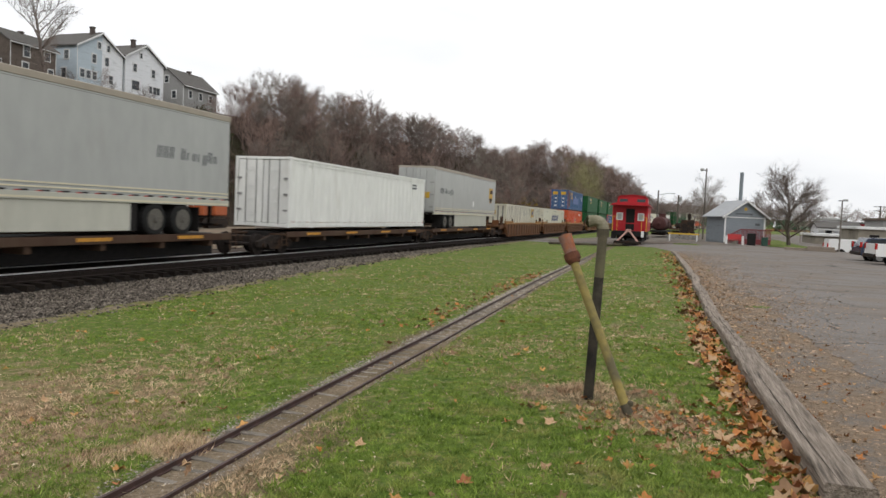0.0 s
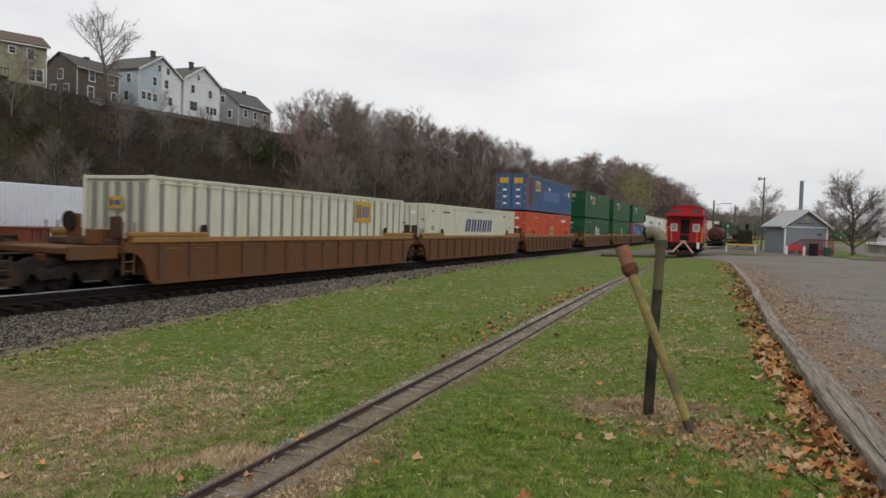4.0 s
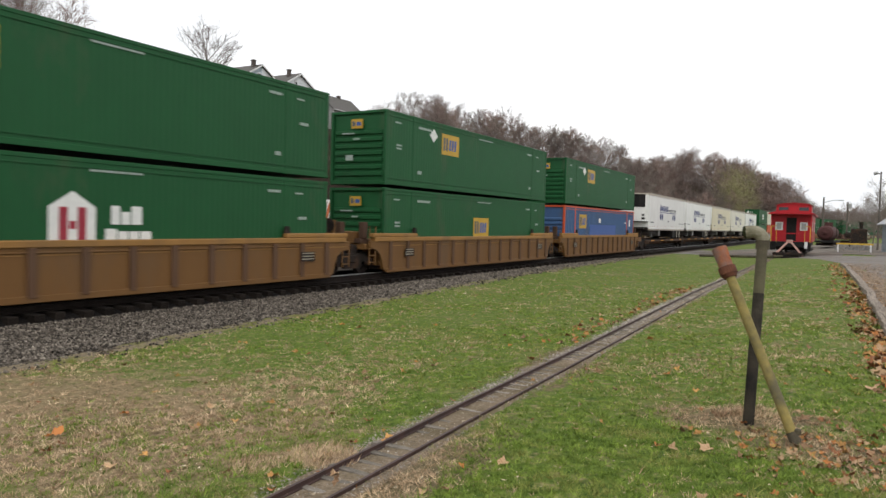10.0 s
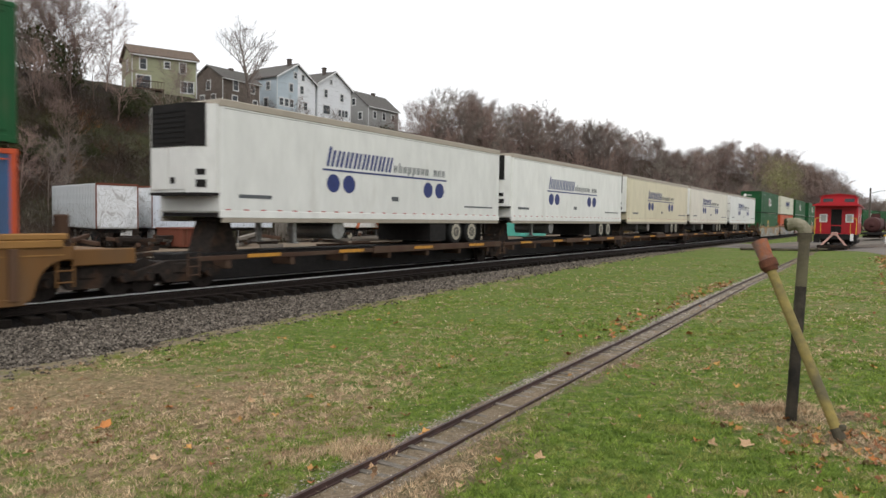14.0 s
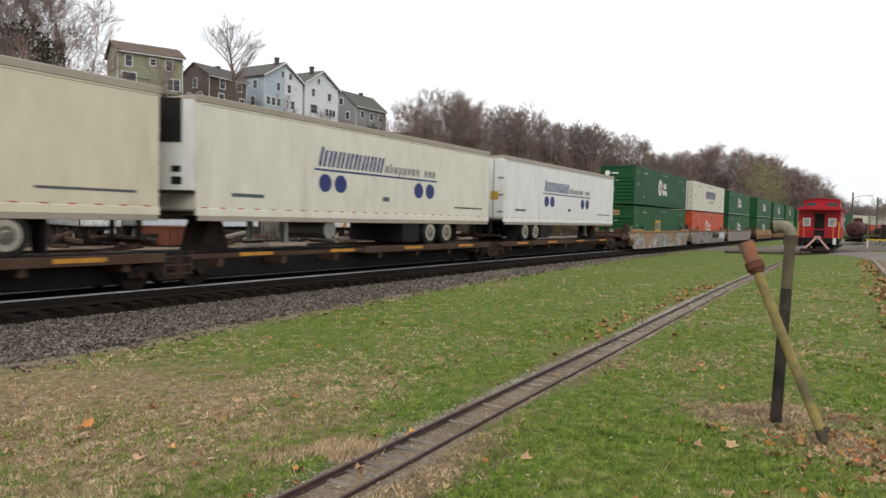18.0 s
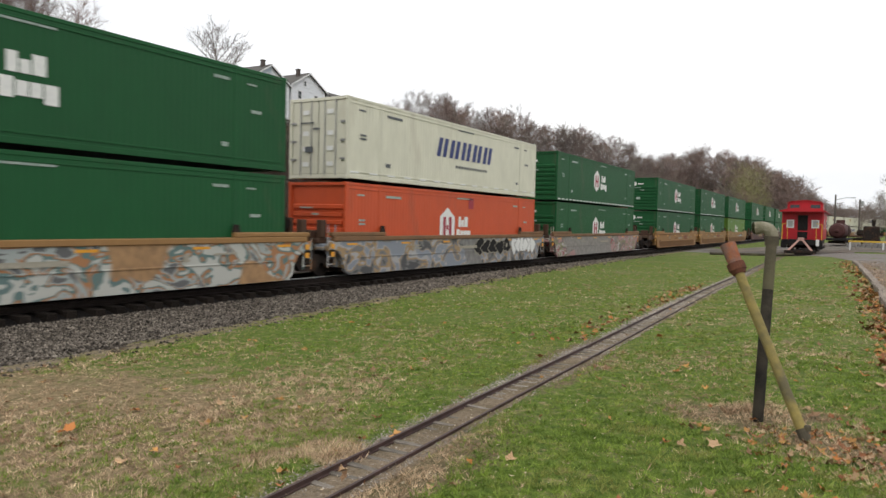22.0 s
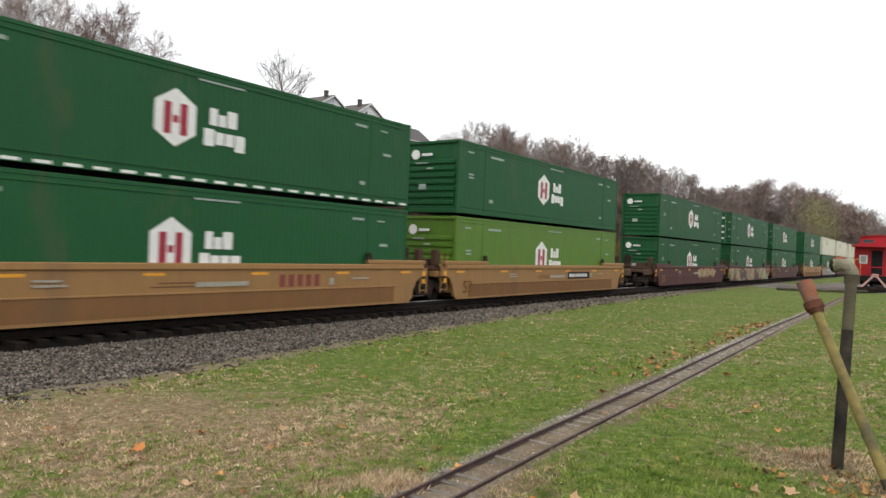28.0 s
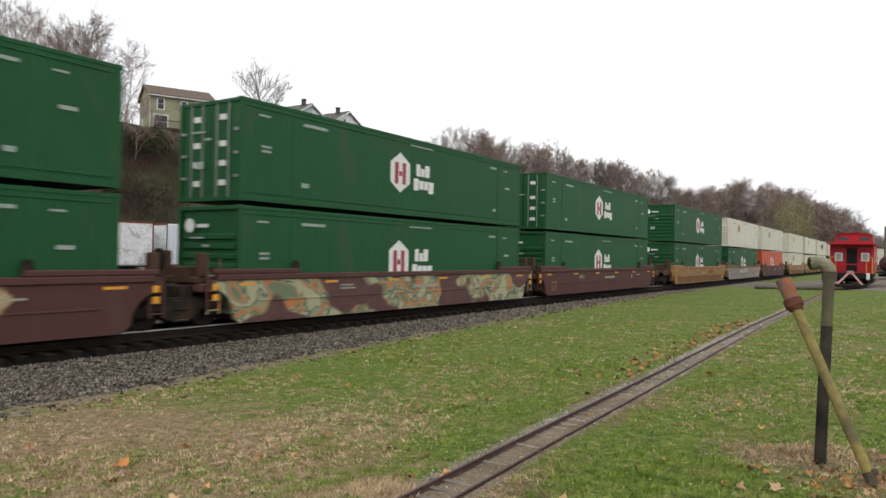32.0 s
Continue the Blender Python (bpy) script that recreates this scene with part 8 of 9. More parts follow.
def caboose():
    root = thing("caboose", "bright red railway caboose with cupola and yellow handrails", "caboose", at=SIDING @ Matrix.Diagonal((1, 1, 0.92, 1)))
    part("body", Build().box(-1.45, 1.45, 0.95, 10.4, 1.05, 3.45, 0.04), m_cabred, root)
    arch = [(-1.62, 3.42), (-1.62, 3.5), (-1.1, 3.66), (-0.5, 3.75), (0.5, 3.75), (1.1, 3.66), (1.62, 3.5), (1.62, 3.42)]
    part("roof", Build().prism(arch, -0.15, 11.5, "y"), m_cabred, root)
    cup = [(-1.32, 3.6), (-1.28, 4.25), (-1.1, 4.38), (0, 4.5), (1.1, 4.38), (1.28, 4.25), (1.32, 3.6)]
    c = part("cupola", Build().prism(cup, 3.4, 6.4, "y"), m_cabred, root, "red cupola")
    part("cupola_roof", Build().prism([(-1.42, 4.24), (-1.1, 4.42), (0, 4.55), (1.1, 4.42), (1.42, 4.24), (1.1, 4.38), (0, 4.5), (-1.1, 4.38)], 3.25, 6.55, "y"), m_cabred, c)
    for x in (-0.75, 0.75):
        part("pane", Build().box(x - 0.35, x + 0.35, 3.385, 3.398, 3.82, 4.12), m_glass, c)
    part("door", Build().box(-0.36, 0.36, 0.93, 0.948, 1.15, 3.15), m_black, root, "dark open doorway")
    for x in (-0.88, 0.88):
        f = part("window", Build().box(x - 0.27, x + 0.27, 0.9, 0.949, 2.05, 2.75, 0.01), m_trim, root)
        part("pane", Build().box(x - 0.17, x + 0.17, 0.885, 0.899, 2.14, 2.66), m_silver, f, "pale window pane")
    for y in (2.2, 7.8, 9.2):
        f = part("window", Build().box(1.45, 1.48, y - 0.35, y + 0.35, 2.0, 2.8, 0.01), m_trim, root)
        part("pane", Build().box(1.481, 1.49, y - 0.27, y + 0.27, 2.08, 2.72), m_glass, f)
    part("platform", Build().box(-1.4, 1.4, 0.0, 0.95, 0.98, 1.08, 0.02), m_black, root)
    part("underframe", Build().box(-1.3, 1.3, 0.0, 11.3, 0.62, 1.04, 0.03), m_black, root)
    for s in (-1, 1):
        part("step_well", Build().box(*sorted((s * 1.05, s * 1.45)), 0.0, 0.8, 0.35, 0.98, 0.02), m_black, root)
        h = Build().tube((s * 1.38, 0.03, 1.05), (s * 1.38, 0.03, 2.35), 0.03, n=8).tube((s * 1.38, 0.03, 2.35), (s * 1.0, 0.03, 2.45), 0.03, n=8).tube((s * 1.0, 0.03, 2.1), (s * 1.0, 0.03, 1.05), 0.02, n=6)
        part("handrail", h, m_handrail, root, "yellow handrail")
        part("roof_post", Build().tube((s * 1.4, 0.05, 1.05), (s * 1.4, 0.05, 3.45), 0.025, n=6), m_cabred, root)
    part("end_fence", Build().box(-0.95, 0.95, 0.0, 0.05, 1.75, 1.82).box(-0.95, -0.9, 0.0, 0.05, 1.05, 1.8).box(0.9, 0.95, 0.0, 0.05, 1.05, 1.8), m_cabred, root)
    part("marker", Build().box(1.0, 1.22, -0.1, 0.0, 0.55, 1.1, 0.02), m_trim, root, "white marker board")
    part("smoke_jack", Build().tube((0.7, 8.0, 3.7), (0.7, 8.0, 4.3), 0.1, n=10), m_black, root)
    for y in (2.0, 9.2):
        t = part("truck", Build().box(-1.1, 1.1, y - 0.2, y + 0.2, 0.45, 0.65, 0.02), m_iron, root)
        for s in (-1, 1):
            part("side_frame", Build().box(*sorted((s * 0.9, s * 1.05)), y - 1.1, y + 1.1, 0.35, 0.6, 0.04), m_iron, t)
        for k in (-0.8, 0.8):
            part("wheelset", shape("wheelset", None, m_wheel), None, t, at=pose(0, y + k, 0.42))
    b = thing("bumping_post", "weathered pale red wooden bumper frame before the caboose", "buffer stop", at=SIDING)
    for s in (-1, 1):
        part("brace", Build().tube((s * 0.98, -1.5, -0.05), (s * 0.1, -0.75, 1.0), 0.1, 0.09, 4), m_bumper, b)
    part("cross_beam", Build().box(-1.1, 1.1, -1.6, -1.35, -0.02, 0.18, 0.02), m_iron, b)
    part("head", Build().box(-0.22, 0.22, -0.85, -0.55, 0.9, 1.15, 0.03), m_bumper, b)


caboose()


def tank_car():
    root = thing("tank_car", "dark maroon old railway tank car", "tank car", at=pose(-2.1, 93, -0.3, 0, 0, -3) @ Matrix.Diagonal((0.85, 1, 0.85, 1)))
    b = Build()
    prof = [(0.0, 0.3), (0.12, 0.75), (0.35, 0.98), (0.6, 1.04), (9.4, 1.04), (9.65, 0.98), (9.88, 0.75), (10, 0.3)]
    for (y0, r0), (y1, r1) in zip(prof, prof[1:]):
        b.tube((0, y0, 2.0), (0, y1, 2.0), r0, r1, 24, False)
    b.tube((0, 0, 2.0), (0, 0.001, 2.0), 0.3, 0.3, 24)
    part("tank", b, m_tank, root, smooth=True)
    part("dome", Build().tube((0, 5, 2.9), (0, 5, 3.55), 0.6, 0.55, 18), m_tank, root)
    part("underframe", Build().box(-1.2, 1.2, -0.6, 10.6, 0.7, 1.0, 0.03), m_black, root)
    for y in (1.4, 8.6):
        part("truck", Build().box(-1.05, 1.05, y - 1.2, y + 1.2, 0.3, 0.62, 0.06), m_iron, root)
    part("ladder", Build().tube((1.1, 4.7, 0.9), (1.05, 4.7, 2.9), 0.03, n=6).tube((1.1, 5.3, 0.9), (1.05, 5.3, 2.9), 0.03, n=6), m_iron, root)
    f = thing("flat_wagon", "old empty flat wagon behind the tank car", "flat wagon", at=pose(0.4, 106, -0.3, 0, 0, -7))
    part("deck", Build().box(-1.35, 1.35, 0, 11, 0.9, 1.1, 0.02), m_spine, f)
    for y in (1.5, 9.5):
        part("truck", Build().box(-1.05, 1.05, y - 1.2, y + 1.2, 0.2, 0.8, 0.06), m_iron, f)
    part("load", Build().box(-0.9, 0.8, 2.5, 6.0, 1.1, 1.9, 0.2), m_iron, f, "rusty machinery on the deck")


tank_car()


def at_bearing(b, d, z=None, turn=0.0):
    x, y = d * math.sin(radians(b)), d * math.cos(radians(b))
    return pose(x, y, draped(x, y) if z is None else z, 0, 0, turn)


def siding_clutter():
    h = thing("old_boiler", "dark rusty relic of machinery beside the siding", "machinery", at=at_bearing(0.8, 88))
    part("body", Build().box(-0.75, 0.75, -1.2, 1.2, 0.35, 2.2, 0.12), m_iron, h)
    part("stack", Build().tube((0.2, 0, 2.2), (0.2, 0, 2.9), 0.16, 0.2, 10), m_iron, h)
    for x in (-0.8, 0.8):
        for y in (-0.8, 0.8):
            part("wheel", Build().tube((x - 0.06, y, 0.4), (x + 0.06, y, 0.4), 0.4, n=14), m_iron, h)
    rng = random.Random(3)
    for k in range(14):
        s = rng.uniform(0.25, 0.6)
        o = thing("rock", "grey boulder in a heap beside the siding", "rock", "boulder heap", at=at_bearing(-0.5 + 0.14 * k + rng.uniform(-0.1, 0.1), 84 + rng.uniform(-2, 2)))
        b = Build()
        for i in range(6):
            a = i * 1.05
            b.v.append((s * math.cos(a) * rng.uniform(0.8, 1.2), s * math.sin(a) * rng.uniform(0.8, 1.2), -0.1))
        for i in range(6):
            a = i * 1.05 + 0.4
            b.v.append((0.7 * s * math.cos(a) * rng.uniform(0.7, 1.2), 0.7 * s * math.sin(a), s * rng.uniform(0.7, 1.1)))
        b.f = [tuple(range(5, -1, -1)), tuple(range(6, 12))] + [(i, (i + 1) % 6, 6 + (i + 1) % 6, 6 + i) for i in range(6)]
        part("stone", b, m_concrete, o)
    r = thing("yellow_barrier", "low barrier with a yellow top rail and white legs", "barrier", at=at_bearing(-0.55, 73.5))
    part("rail", Build().box(0, 2.9, -0.06, 0.06, 0.72, 0.86, 0.01), m_handrail, r, "yellow rail")
    for x in (0.15, 2.7):
        part("leg", Build().box(x - 0.06, x + 0.06, -0.06, 0.06, 0, 0.72), m_trim, r, "white leg")
    t = thing("picnic_table", "weathered grey picnic table", "table", at=at_bearing(0.4, 75))
    part("tabletop", Build().box(-0.9, 0.9, -0.38, 0.38, 0.7, 0.76, 0.01), m_plank, t)
    for y in (-0.7, 0.7):
        part("seat", Build().box(-0.9, 0.9, y - 0.13, y + 0.13, 0.42, 0.46, 0.01), m_plank, t)
    for x in (-0.65, 0.65):
        for s in (-1, 1):
            part("leg", Build().tube((x, s * 0.65, 0), (x, s * 0.2, 0.72), 0.05, n=4), m_plank, t)
    log = thing("log", "thin dark log lying at the end of the lawn", "log")
    pts = [(-9.6, 56.6), (-7.8, 57.6), (-5.9, 58.7), (-4.1, 59.6)]
    b = Build()
    for (x0, y0), (x1, y1) in zip(pts, pts[1:]):
        b.tube((x0, y0, draped(x0, y0) + 0.12), (x1, y1, draped(x1, y1) + 0.12), 0.1, 0.085, 8)
    part("trunk", b, m_oldpipe, log)


siding_clutter()


# ---- the depot and the far side of the car park ----
m_redrail = paint("dark_red_railing", (0.17, 0.035, 0.04), 0.6, 0.65)
m_redbench = paint("red_bench", (0.45, 0.05, 0.05), 0.5, 0.7)
m_bin = material("green_bin", (0.03, 0.075, 0.055), (0.02, 0.055, 0.04), 0.5, scale=6)
m_beige = material("beige_render", (0.30, 0.27, 0.22), (0.22, 0.2, 0.165), 0.85, scale=1.5, stain=(0.17, 0.15, 0.12), stain_scale=0.4)
m_redwall = paint("red_shopfront", (0.36, 0.03, 0.04), 0.5, 0.7)
m_wood_pole = material("grey_wooden_pole", (0.15, 0.13, 0.11), (0.08, 0.07, 0.06), 0.9, scale=4, stretch=(4, 4, 0.5))


def depot():
    turn = 20.0
    root = thing("depot", "small blue-grey depot with a metal roof and red-railed porch", "building", at=pose(4.2, 73.9, -0.25, 0, 0, turn) @ Matrix.Translation((2.4, 1.5, 0)) @ Matrix.Diagonal((0.84, 0.84, 0.95, 1)) @ Matrix.Translation((-2.4, -1.5, 0)))
    w, dp, eave, ridge = 4.75, 5.2, 2.95, 4.4
    part("wall", Build().prism([(0, -0.3), (w, -0.3), (w, eave), (w / 2, ridge), (0, eave)], 0, dp, "y"), m_bluegrey, root)
    for s in (0, 1):
        x0, x1 = (-0.45, w / 2) if s == 0 else (w + 0.45, w / 2)
        z0 = eave - 0.45 * (ridge - eave) / (w / 2)
        part("roof_slope", Build().prism([(x0, z0 + 0.02), (x1, ridge + 0.02), (x1, ridge + 0.14), (x0, z0 + 0.12)], -0.4, dp + 0.4, "y"), m_metalroof, root, "pale metal roof")
        part("bargeboard", Build().prism([(x0, z0 - 0.1), (x1, ridge - 0.06), (x1, ridge + 0.12), (x0, z0 + 0.1)], -0.45, -0.402, "y"), m_trim, root)
    for x in (0.06, w - 0.06):
        part("corner_board", Build().box(x - 0.09, x + 0.09, -0.03, 0.0, -0.2, eave), m_trim, root)
    part("emblem", Build().prism([(w / 2 - 0.22, 3.62), (w / 2, 3.84), (w / 2 + 0.22, 3.62), (w / 2, 3.4)], -0.03, -0.005, "y"), m_yellow, root, "yellow diamond emblem under the gable")
    part("sign", Build().box(1.2, 3.2, -0.02, -0.004, 3.05, 3.18), m_darkmark, root)
    part("sign", Build().box(3.6, 4.15, -0.02, -0.004, 1.95, 2.2), m_darkmark, root)
    part("band", Build().box(0.1, w - 0.1, -0.025, 0, 2.7, 2.8), m_trim, root)
    part("porch_floor", Build().box(0.9, w, -1.7, -0.002, 0.45, 0.6, 0.02), m_redrail, root)
    part("porch_skirt", Build().box(1.0, w - 0.05, -1.66, -1.6, -0.1, 0.45), m_redrail, root)
    rail = part("railing", Build().box(1.2, w, -1.7, -1.62, 1.5, 1.6, 0.01), m_redrail, root)
    part("handrail", Build().prism([(-0.35, 0.75), (1.2, 1.5), (1.2, 1.6), (-0.35, 0.85)], -1.7, -1.62, "y"), m_redrail, rail)
    for k in range(24):
        x = 1.25 + k * 0.148
        part("baluster", shape("porch_baluster", lambda: Build().box(-0.03, 0.03, -1.69, -1.63, 0.6, 1.5), m_redrail), None, rail, at=pose(x, 0, 0))
    for k in range(8):
        x = -0.3 + k * 0.19
        part("baluster", Build().box(x - 0.03, x + 0.03, -1.69, -1.63, 0.0 + k * 0.08, 0.8 + k * 0.09), m_redrail, rail)
    for k in range(4):
        part("step", Build().box(-0.3 + k * 0.3, 0.0 + k * 0.3, -1.6, -0.4, 0.0, 0.12 + k * 0.13), m_plank, root)
    # benches and bins on the grass before the porch
    for b, d, lab in ((3.75, 70.5, ""), ):
        q = thing("bench", "red and white park bench on the grass", "bench", at=at_bearing(4.2, 70.5))
        part("seat", Build().box(-0.6, 0.6, -0.25, 0.2, 0.4, 0.46, 0.01), m_redbench, q)
        part("backrest", Build().box(-0.6, 0.6, 0.2, 0.26, 0.5, 0.95, 0.01), m_redbench, q)
        for x in (-0.7, 0.7):
            part("side", Build().box(x - 0.09, x + 0.09, -0.3, 0.28, 0, 0.8, 0.03), m_trim, q, "white bench end")
    q = thing("litter_bin", "dark square litter bin", "bin", at=at_bearing(5.35, 70.5))
    part("body", Build().box(-0.35, 0.35, -0.3, 0.3, 0, 1.0, 0.04), m_black, q)
    part("lid", Build().box(-0.38, 0.38, -0.33, 0.33, 1.0, 1.1, 0.03), m_black, q)
    q = thing("utility_box", "small green utility box", "box", at=at_bearing(6.25, 71))
    part("body", Build().box(-0.27, 0.27, -0.25, 0.25, 0, 0.75, 0.03), m_bin, q)
    part("lid", Build().box(-0.3, 0.3, -0.28, 0.28, 0.75, 0.8, 0.02), m_bin, q)


depot()
strip("far_street", [(y, 12.0 + 0.05 * (y - 74), 90) for y in range(73, 210, 6)], m_asphalt, "worn asphalt street beyond the depot", 0.012)
strip("depot_lawn", [(y, 8.0 + 0.4 * math.sin(y), 12.5 - abs(y - 74) * 0.25 + 0.5 * math.sin(y * 1.7)) for y in np.arange(67.5, 84, 1.5)], m_ground, "grass round the depot", 0.06)


m_stack = material("blue_grey_stack", (0.22, 0.25, 0.27), (0.16, 0.18, 0.20), 0.6, scale=2)


def street_furniture():
    p = thing("light_pole", "tall wooden pole with a round floodlight", "lamp post", at=at_bearing(1.95, 86))
    part("pole", Build().tube((0, 0, -0.3), (0, 0, 8.1), 0.10, 0.07, 10), m_wood_pole, p)
    part("lamp_head", Build().tube((-0.62, 0, 7.92), (-0.3, -0.12, 8.0), 0.19, 0.14, 12), m_silver, p)
    part("bracket", Build().box(-0.4, 0.1, -0.05, 0.05, 7.85, 7.95), m_iron, p)
    p = thing("street_lamp", "wooden pole with a long street-lamp arm", "street lamp", at=at_bearing(-1.45, 120))
    part("pole", Build().tube((0, 0, -0.3), (0, 0, 7.2), 0.15, 0.11, 10), m_wood_pole, p)
    part("arm", Build().tube((0, 0, 6.4), (1.3, 0, 6.75), 0.05, n=6).tube((1.3, 0, 6.75), (2.2, 0, 6.75), 0.05, n=6), m_silver, p)
    part("lamp_head", Build().box(1.9, 2.6, -0.12, 0.12, 6.66, 6.8, 0.03), m_silver, p)
    p = thing("utility_pole", "wooden utility pole with a transformer", "utility pole", at=at_bearing(0.05, 130))
    part("pole", Build().tube((0, 0, -0.3), (0, 0, 6.7), 0.14, 0.1, 8), m_wood_pole, p)
    part("transformer", Build().tube((0.35, 0, 5.6), (0.35, 0, 6.4), 0.24, n=10), m_silver, p)
    p = thing("smokestack", "tall dull metal stack behind the depot", "chimney", at=at_bearing(4.42, 150))
    part("stack", Build().tube((0, 0, -0.3), (0, 0, 12.2), 0.38, 0.34, 14), m_stack, p)
    p = thing("lamp_post", "pale lamp post with two floodlights in the car park", "lamp post", at=at_bearing(11.08, 64))
    part("pole", Build().tube((0, 0, -0.2), (0, 0, 4.1), 0.07, 0.05, 10), m_plank, p)
    part("lamp_head", Build().box(0.05, 0.38, -0.12, 0.12, 4.0, 4.18, 0.04), m_silver, p)
    part("bracket", Build().box(-0.3, 0.3, -0.04, 0.04, 4.0, 4.06), m_iron, p)
    for b, d, h in ((13.37, 150, 6.5), (14.0, 190, 6.0)):
        p = thing("utility_pole", "dark utility pole with crossarms", "utility pole", at=at_bearing(b, d))
        part("pole", Build().tube((0, 0, -0.3), (0, 0, h), 0.16, 0.12, 8), m_wood_pole, p)
        for z in (h - 0.15, h - 0.9):
            part("crossarm", Build().box(-1.1, 1.1, -0.06, 0.06, z - 0.06, z + 0.06), m_wood_pole, p)
    w = thing("low_wall", "low timber and stone edging by the depot grass", "wall", at=at_bearing(7.6, 62, None, -12))
    part("timber", Build().box(0, 3.6, -0.12, 0.12, -0.05, 0.22, 0.02), m_timber, w)
    part("timber", Build().box(1.6, 3.5, -0.4, -0.15, -0.05, 0.4, 0.02), m_timber, w)


street_furniture()


def flat_building(label, b0, b1, d, top, wall_mat, edge_mat, openings=(), depth=9.0):
    """A low building across the view between two bearings."""
    x0, x1 = d * math.tan(radians(b0)), d * math.tan(radians(b1))
    root = thing("building", label, "building", "buildings beyond the car park", at=pose(x0, d, -0.3))
    w, h = x1 - x0, top + 0.3
    part("wall", Build().box(0, w, 0, depth, -0.5, h - 0.3), wall_mat, root)
    part("roof", Build().box(-0.3, w + 0.3, -0.35, depth + 0.3, h - 0.3, h, 0.03), edge_mat, root, "flat roof with a pale edge")
    for x, ww, z0, z1, glass in openings:
        f = part("window" if glass else "door", Build().box(x, x + ww, -0.04, 0.0, z0, z1), m_trim if glass else m_black, root)
        if glass:
            part("pane", Build().box(x + 0.08, x + ww - 0.08, -0.055, -0.041, z0 + 0.08, z1 - 0.08), m_glass, f)
    return root


flat_building("low beige building with a white roof edge", 9.5, 12.1, 96, 1.05, m_beige, m_trim, [(2.6, 1.4, 0.0, 0.9, False)])
flat_building("white sided two-storey building", 9.9, 11.2, 140, 3.6, m_whitehouse, m_silver, [(0.5, 0.8, 2.0, 3.0, True), (1.7, 0.8, 2.0, 3.0, True)])
flat_building("red shopfront with white posts", 11.15, 12.5, 138, 3.1, m_redwall, m_darkroof, [(0.4, 0.25, 0.6, 2.6, True), (2.4, 0.25, 0.6, 2.6, True)])
flat_building("long tan building with a white roof edge", 12.2, 18.5, 84, 2.05, m_beige, m_trim, [(1.0, 0.9, 0.2, 1.5, False), (3.5, 1.2, 0.8, 1.6, True), (6.0, 1.2, 0.8, 1.6, True)])
flat_building("grey gabled shed roof beyond the car park", 13.6, 18.0, 100, 3.3, m_greyhouse, m_shingle)
house("pale sided house beyond the car park", pose(18.5, 108, -0.4, 0, 0, -90), 5.0, 6.0, 2.2, 2.9, m_whitehouse, m_darkroof, [(1.2, 1.0, 0.8, 0.9)], (), None, "y", "far_house")

# ---- parked cars ----
m_carwhite = material("white_car_paint", (0.72, 0.72, 0.71), (0.66, 0.66, 0.65), 0.25, scale=2)
m_cardark = material("dark_blue_car_paint", (0.035, 0.045, 0.075), (0.03, 0.038, 0.06), 0.25, scale=2)
m_tail = material("red_tail_light", (0.45, 0.02, 0.02), (0.35, 0.015, 0.015), 0.2, scale=2)


def car_wheel(root, x, y, r):
    t = part("tyre", Build().tube((x, y - 0.11, r), (x, y + 0.11, r), r, n=20), m_tyre, root)
    part("rim", Build().tube((x, y - 0.13, r), (x, y - 0.105, r), r * 0.58, n=14), m_steel, t)


def vehicle(name, label, category, at, profile, cabin, half, paint_, axles, r, glass):
    """A vehicle whose side outline is pushed through its width; its tail is at x = 0, it points along +x."""
    root = thing(name, label, category, at=at)
    part("body", Build().prism(profile, -half, half, "y"), paint_, root)
    if cabin:
        part("cabin", Build().prism(cabin, -half * 0.9, half * 0.9, "y"), paint_, root)
        for s in (-1, 1):
            for g in glass:
                part("window", Build().prism(g, *sorted((s * half * 0.9, s * (half * 0.9 + 0.012))), "y"), m_glass, root)
    for x in axles:
        for s in (-1, 1):
            car_wheel(root, x, s * (half - 0.1), r)
            part("wheel_arch", Build().prism([(x + (r + 0.09) * math.cos(a), r + (r + 0.09) * math.sin(a)) for a in np.linspace(0, math.pi, 10)], *sorted((s * (half - 0.2), s * (half + 0.01))), "y"), m_black, root)
    for s in (-1, 1):
        part("tail_light", Build().box(-0.015, 0.06, *sorted((s * (half - 0.2), s * (half + 0.005))), 0.85, 1.15), m_tail, root)
    part("bumper", Build().box(-0.1, 0.04, -half, half, 0.42, 0.62, 0.04), m_iron, root)
    return root


PICKUP = [(0, 0.5), (0, 1.12), (1.9, 1.12), (1.95, 1.2), (3.9, 1.18), (4.0, 1.08), (5.2, 1.0), (5.3, 0.5)]
vehicle("pickup_truck", "white pickup truck parked on the asphalt", "truck", pose(9.45, 41.0, -0.2, 0, 0, 3), PICKUP, [(1.95, 1.15), (2.25, 1.72), (3.3, 1.74), (3.95, 1.15)], 0.92, m_carwhite, (1.25, 4.35), 0.39, [[(2.25, 1.2), (2.4, 1.64), (3.2, 1.66), (3.65, 1.2)]])
CAR = [(0, 0.4), (0.02, 0.85), (0.5, 0.95), (3.0, 0.92), (4.3, 0.8), (4.5, 0.4)]
vehicle("estate_car", "dark blue and maroon estate car parked beside the pickup", "car", pose(9.8, 45.6, -0.22, 0, 0, 4), CAR, [(0.05, 0.9), (0.35, 1.38), (2.4, 1.42), (3.2, 0.9)], 0.85, m_cardark, (0.95, 3.6), 0.33, [[(0.3, 0.95), (0.5, 1.3), (1.3, 1.33), (1.3, 0.95)], [(1.4, 0.95), (1.4, 1.33), (2.3, 1.34), (2.85, 0.95)]])
